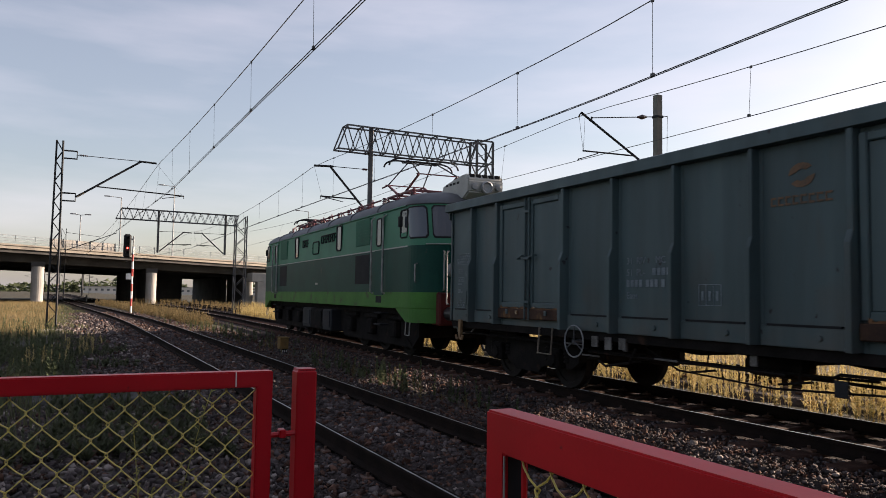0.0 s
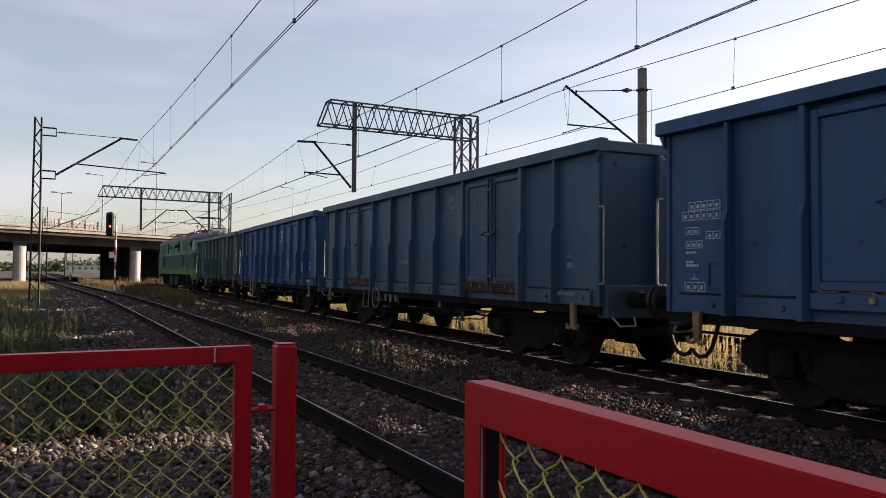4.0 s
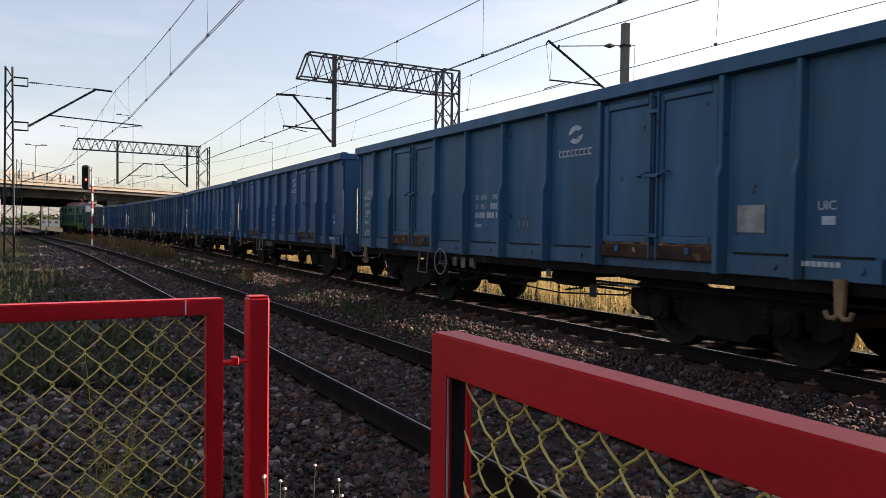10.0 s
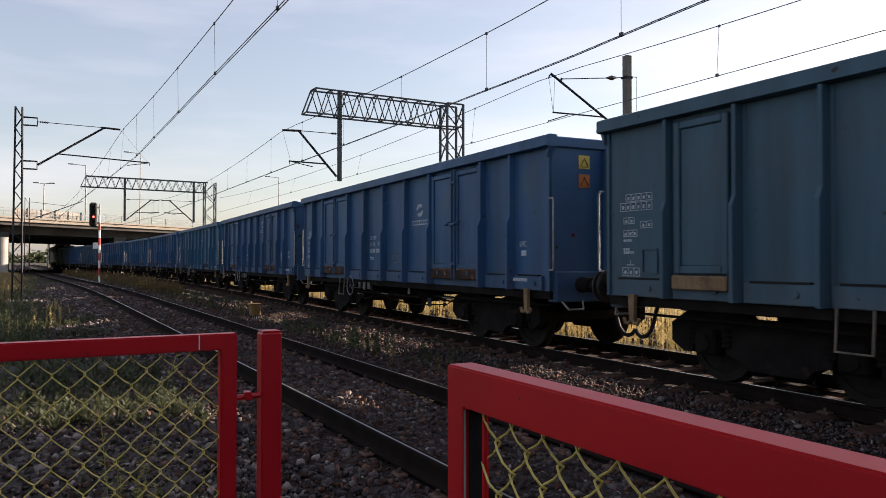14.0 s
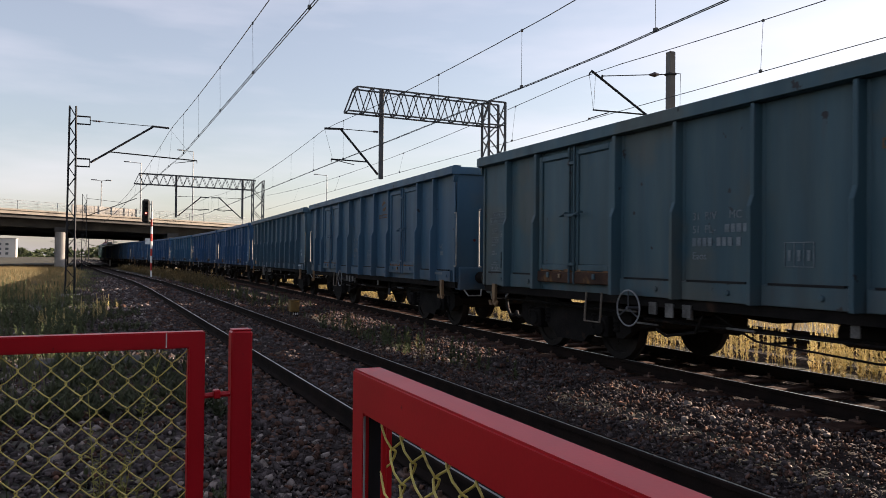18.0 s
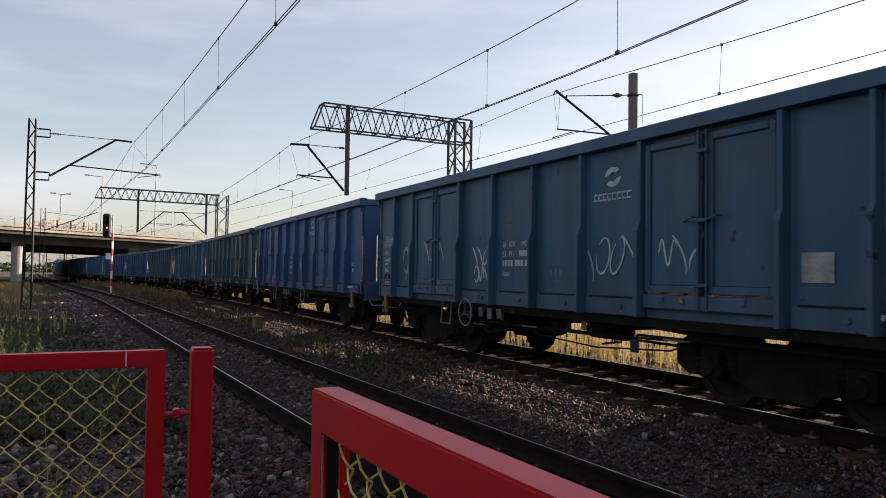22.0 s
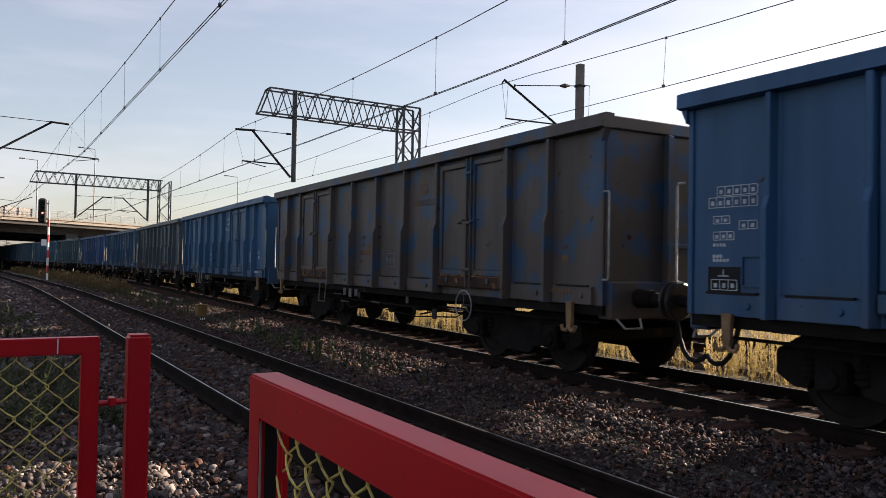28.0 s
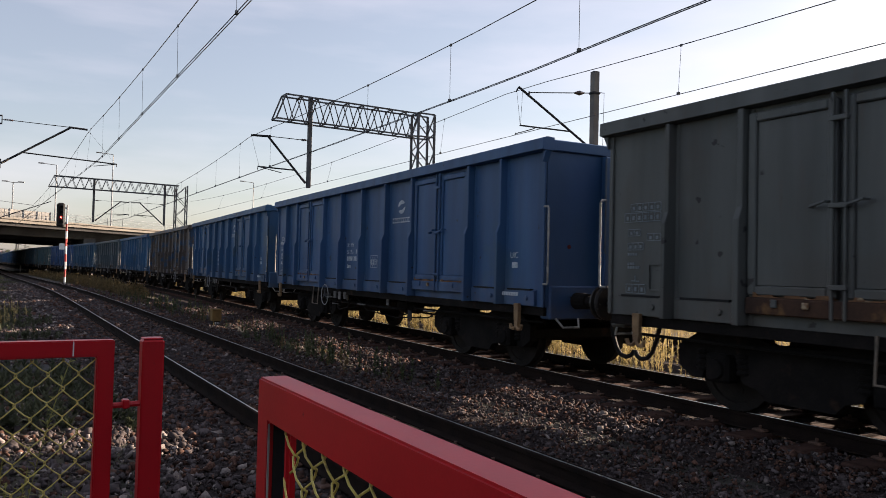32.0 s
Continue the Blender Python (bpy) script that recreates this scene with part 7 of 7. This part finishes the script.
    for i in range(4):
        part("hood_vent", Geo().box(*sorted((-0.436, -0.428)), *sorted((e * (7.80 + i * 0.2), e * (7.92 + i * 0.2))), 3.93, 3.98), M_BLACK, hood, "dark slot")
    part("headlight", Geo().lathe([(0.13, e * 8.95), (0.145, e * 9.05), (0.12, e * 9.07), (0.09, e * 9.03), (0.02, e * 9.02)], 18, "y", (0, 0, 3.80)), M_STEEL, hood)
    for x in (-0.29, 0.29):
        part("headlight", Geo().lathe([(0.075, e * 8.95), (0.075, e * 9.06), (0.02, e * 9.07)], 14, "y", (x, 0, 3.82)), M_STEEL, hood)


def locomotive():
    w = thing("electric_locomotive", "green electric locomotive in three shades with grey roof", "locomotive")
    top = [ring(z) for z in (2.52, 2.8, 3.1, 3.43)]
    part("skirt", loft([(1.13, 1.47, 9.0, 1), (1.16, 1.474, 9.02, 1), (1.499, 1.474, 9.02, 1)]), M_GREEN_LIME, w, "lime green lower band")
    part("body_dark", loft([(1.50, 1.47, 9.02, 1), (2.519, 1.47, 9.02, 1)]), M_GREEN_DARK, w, "dark green middle band")
    part("body_light", loft([(z, a, b, 1) for z, (a, b) in zip((2.52, 2.8, 3.1, 3.43), top)]), M_GREEN_LIGHT, w, "pale green upper band")
    part("roof", loft([(3.431, 1.455, 8.78, 1.0), (3.46, 1.455, 8.78, 1.0), (3.56, 1.41, 8.70, 1.0), (3.68, 1.27, 8.46, 1.0), (3.77, 1.05, 8.12, 0.9), (3.83, 0.78, 7.75, 0.75), (3.86, 0.5, 7.4, 0.5)]),
         M_ROOF, w, "grey curved roof with rounded ends", smooth=True)
    arch = [(-1.465, 3.44), (-1.42, 3.57), (-1.28, 3.69), (-1.06, 3.78), (-0.79, 3.84), (0.79, 3.84), (1.06, 3.78), (1.28, 3.69), (1.42, 3.57), (1.465, 3.44)]
    for y in (-5.9, -3.6, -1.3, 1.3, 3.6, 5.9):
        part("roof_seam", Geo().extrude([(x * 1.004, z + 0.008) for x, z in arch], "y", y - 0.025, y + 0.025), M_ROOF, w)
    for s in (-1, 1):
        part("gutter", Geo().box(*sorted((s * 1.436, s * 1.468)), -7.9, 7.9, 3.415, 3.445, 0.006), M_GREEN_LIGHT, w)
    for e in (-1, 1):
        cab_end(w, e)
        for s in (-1, 1):
            yd = e * 6.2
            d = part("cab_door", Geo().box(*sorted((s * 1.469, s * 1.482)), yd - 0.31, yd + 0.31, 1.42, 2.515, 0.006), M_GREEN_DARK, w)
            part("door_panel", Geo().box(*sorted((s * 1.460, s * 1.480)), yd - 0.31, yd + 0.31, 2.521, 3.38, 0.006), M_GREEN_LIGHT, d)
            y0, y1 = yd - 0.17, yd + 0.17
            q = part("door_window", rounded_pane(s, 1.481, y0, y1, 2.62, 3.28, 0.07), M_GLASS, d)
            part("window_frame", rounded_rim(s * 1.486, y0, y1, 2.62, 3.28, 0.07, 0.018)[1], M_BLACK, q)
            for k in (-0.43, 0.43):
                part("door_rail", Geo().path([(s * 1.47, yd + k, 1.46), (s * 1.54, yd + k, 1.50), (s * 1.54, yd + k, 3.28), (s * 1.46, yd + k, 3.34)], 0.024, 6), M_HANDRAIL, d, "pale vertical handrail")
            part("door_step", Geo().box(*sorted((s * 1.3, s * 1.5)), yd - 0.25, yd + 0.25, 0.70, 0.74).box(*sorted((s * 1.3, s * 1.5)), yd - 0.25, yd + 0.25, 0.98, 1.01), M_BLACK, d)
            part("step_recess", Geo().box(*sorted((s * 1.4742, s * 1.478)), yd - 0.20, yd + 0.20, 1.24, 1.40, 0.002), M_BLACK, d, "dark step recess in the skirt")
            y0, y1 = sorted((e * 5.45, e * 4.25))
            v = part("vent_grille", Geo().box(*sorted((s * 1.44, s * 1.472)), y0, y1, 2.69, 3.38, 0.006), M_GREEN_VENT, w, "mid-green louvred panel")
            for i in range(9):
                part("vent_slat", Geo().box(*sorted((s * 1.472, s * 1.479)), y0 + 0.03, y1 - 0.03, 2.715 + i * 0.072, 2.755 + i * 0.072), M_GREEN_VENT, v)
            g = part("louvre_backing", Geo().box(*sorted((s * 1.4705, s * 1.474)), y0, y1, 1.70, 2.45), M_BLACK, w, "black louvred grille")
            for i in range(8):
                part("louvre", Geo().box(*sorted((s * 1.4742, s * 1.481)), y0 + 0.02, y1 - 0.02, 1.73 + i * 0.088, 1.76 + i * 0.088), M_BLACK, g)
    for s in (-1, 1):
        for y in (-2.62, 2.70):
            q = part("engine_window", rounded_pane(s, 1.462, y - 0.24, y + 0.24, 2.68, 3.38, 0.09), M_GLASS, w, "tall narrow reflecting window")
            part("window_frame", rounded_rim(s * 1.468, y - 0.24, y + 0.24, 2.68, 3.38, 0.09, 0.024)[1], M_BLACK, q)
        q = part("hatch", rounded_pane(s, 1.462, -0.34, 0.40, 2.70, 3.08, 0.08), M_GREEN_LIGHT, w, "pale green hatch")
        part("hatch_rim", rounded_rim(s * 1.468, -0.34, 0.40, 2.70, 3.08, 0.08, 0.022)[1], M_BLACK, q)
        for y0, n in ((1.85, 4), (-0.62, 8)):
            g = Geo()
            for i in range(n):
                a = y0 - i * 0.205
                g.box(*sorted((s * 1.452, s * 1.478)), a - 0.03, a, 2.98, 3.23).box(*sorted((s * 1.452, s * 1.478)), a - 0.14, a - 0.031, 3.19, 3.23)
                g.box(*sorted((s * 1.452, s * 1.478)), a - 0.14, a - 0.031, 2.98 + 0.10 * (i % 2), 3.02 + 0.10 * (i % 2))
            tagged(part("number_bars", g, M_BLACK, w, "row of raised dark bars"), kind="stuff")
        part("band_trim", Geo().box(*sorted((s * 1.4705, s * 1.480)), -8.1, 8.1, 2.500, 2.528), M_HOOD, w)
        part("door_line", Geo().box(*sorted((s * 1.4705, s * 1.474)), -0.3, 0.0, 1.72, 1.78), M_HOOD, w, "small pale plate")
    part("underframe", Geo().box(-1.25, 1.25, -8.4, 8.4, 0.98, 1.129), M_BOGIE, w)
    for y0, y1, m in ((-1.75, -0.82, M_DARKSTEEL), (-0.78, 0.62, M_BOGIE), (0.66, 1.75, M_DARKSTEEL)):
        b = part("battery_box", Geo().box(-1.42, 1.42, y0, y1, 0.34, 0.979, 0.03), m, w, "dark equipment box under the floor")
        part("box_lid", Geo().box(-1.445, -1.421, y0 + 0.08, y1 - 0.08, 0.44, 0.92, 0.01), m, b)
    part("roof_gear", Geo().box(-0.5, 0.5, -2.2, -1.0, 3.85, 4.08, 0.04).box(-0.35, 0.35, 0.4, 1.6, 3.85, 4.04, 0.04).tube((-0.7, -4, 4.02), (-0.7, 4, 4.02), 0.025, 6), M_PANTO, w, "red roof equipment")
    r = random.Random(22)
    for i in range(13):
        y = -6.6 + i * 1.1
        part("roof_insulator", insulator(Geo(), (-0.75, y, 3.82), (-0.75, y, 4.06), 0.06, 4), M_PANTO, w)
        part("roof_box", Geo().box(-0.2, 0.25, y - 0.18, y + 0.2, 3.85, 3.93 + 0.06 * (i % 3), 0.02), M_PANTO if i % 2 else M_ROOF, w)
        part("roof_cable", Geo().path([(-0.7 + r.uniform(-0.1, 0.2), y, 3.95), (-0.6, y + 0.3, 4.03 + r.uniform(0, 0.12)), (-0.45, y + 0.7, 4.02), (-0.3 + r.uniform(-0.2, 0.2), y + 1.0, 3.93)], 0.018, 5), M_PANTO, w)
    pantograph(w, -5.2, True)
    pantograph(w, 5.2, False)
    for e in (-1, 1):
        y = e * 4.9
        b = part("bogie", Geo().box(-0.9, 0.9, y - 2.6, y + 2.6, 0.45, 0.75, 0.04), M_BOGIE, w, "grimy three-axle bogie")
        for s in (-1, 1):
            prof = [(y - 3.1, 0.5), (y - 2.7, 0.24), (y + 2.7, 0.24), (y + 3.1, 0.5), (y + 3.1, 0.95), (y + 2.6, 1.08), (y - 2.6, 1.08), (y - 3.1, 0.95)]
            part("side_frame", Geo().extrude(prof, "x", *sorted((s * 0.98, s * 1.12))), M_BOGIE, b)
            for d in (-1.75, 0, 1.75):
                part("axle_box", Geo().box(*sorted((s * 1.1, s * 1.28)), y + d - 0.2, y + d + 0.2, 0.42, 0.82, 0.04), M_BOGIE, b)
                part("leaf_spring", Geo().box(*sorted((s * 1.12, s * 1.24)), y + d - 0.55, y + d + 0.55, 0.84, 0.94, 0.03), M_BOGIE, b)
            part("sand_pipe", Geo().path([(s * 1.2, y - 2.5, 0.9), (s * 1.22, y - 2.6, 0.5), (s * 1.05, y - 2.7, 0.15)], 0.02, 5), M_BOGIE, b)
        for d in (-1.75, 0, 1.75):
            wheelset(b, y + d, 0.625, "loco", 26)
    return w


def build_unseen_wall():
    """Adds an unseen dark wall with a coping behind the gates to cut skylight."""
    w = thing("wall_south", "unseen plain dark wall added behind the gates to cut the skylight", "wall", kind="structure")
    part("wall_body", Geo().box(-46, 1.6, -9.4, -9.0, -0.6, 6.0, 0.02), M_DARK_CONC, w)
    part("coping", Geo().box(-46.05, 1.65, -9.46, -8.94, 6.001, 6.10, 0.01), M_CONC, w)


build_ground()
build_unseen_wall()
build_tracks()
build_stones()
build_plants()
build_gates()
build_catenary()
build_bridge()
build_far()
build_trackside()
wagons = build_wagons()
loco = locomotive()


# ---------------------------------------------------------------- what moves
def motions():
    """The train rolls away along its curved track, slowing a little; the wheels turn with it."""
    times = [i * 0.5 for i in range(65)]
    for i, w in enumerate(wagons):
        walk(w, [(t, train_pose(train_head(t) - i * LEN - HALF, 4.0)) for t in times])
    walk(loco, [(t, train_pose(train_head(t) + 10.2, 4.9)) for t in times])
    for key, r in (("wagon", WHEEL_R), ("loco", 0.625)):
        rows = []
        for i in range(481):
            t = i / 15
            a = -(train_head(t) - train_head(0)) / r
            rows.append((t, Matrix.Rotation(a, 4, "X")))
        first = spinning[key][0]
        walk(first, rows)
        for o in spinning[key][1:]:
            o.rotation_mode = "QUATERNION"
            o.animation_data_create()
            o.animation_data.action = first.animation_data.action
            o.animation_data.action_slot = first.animation_data.action_slot


motions()
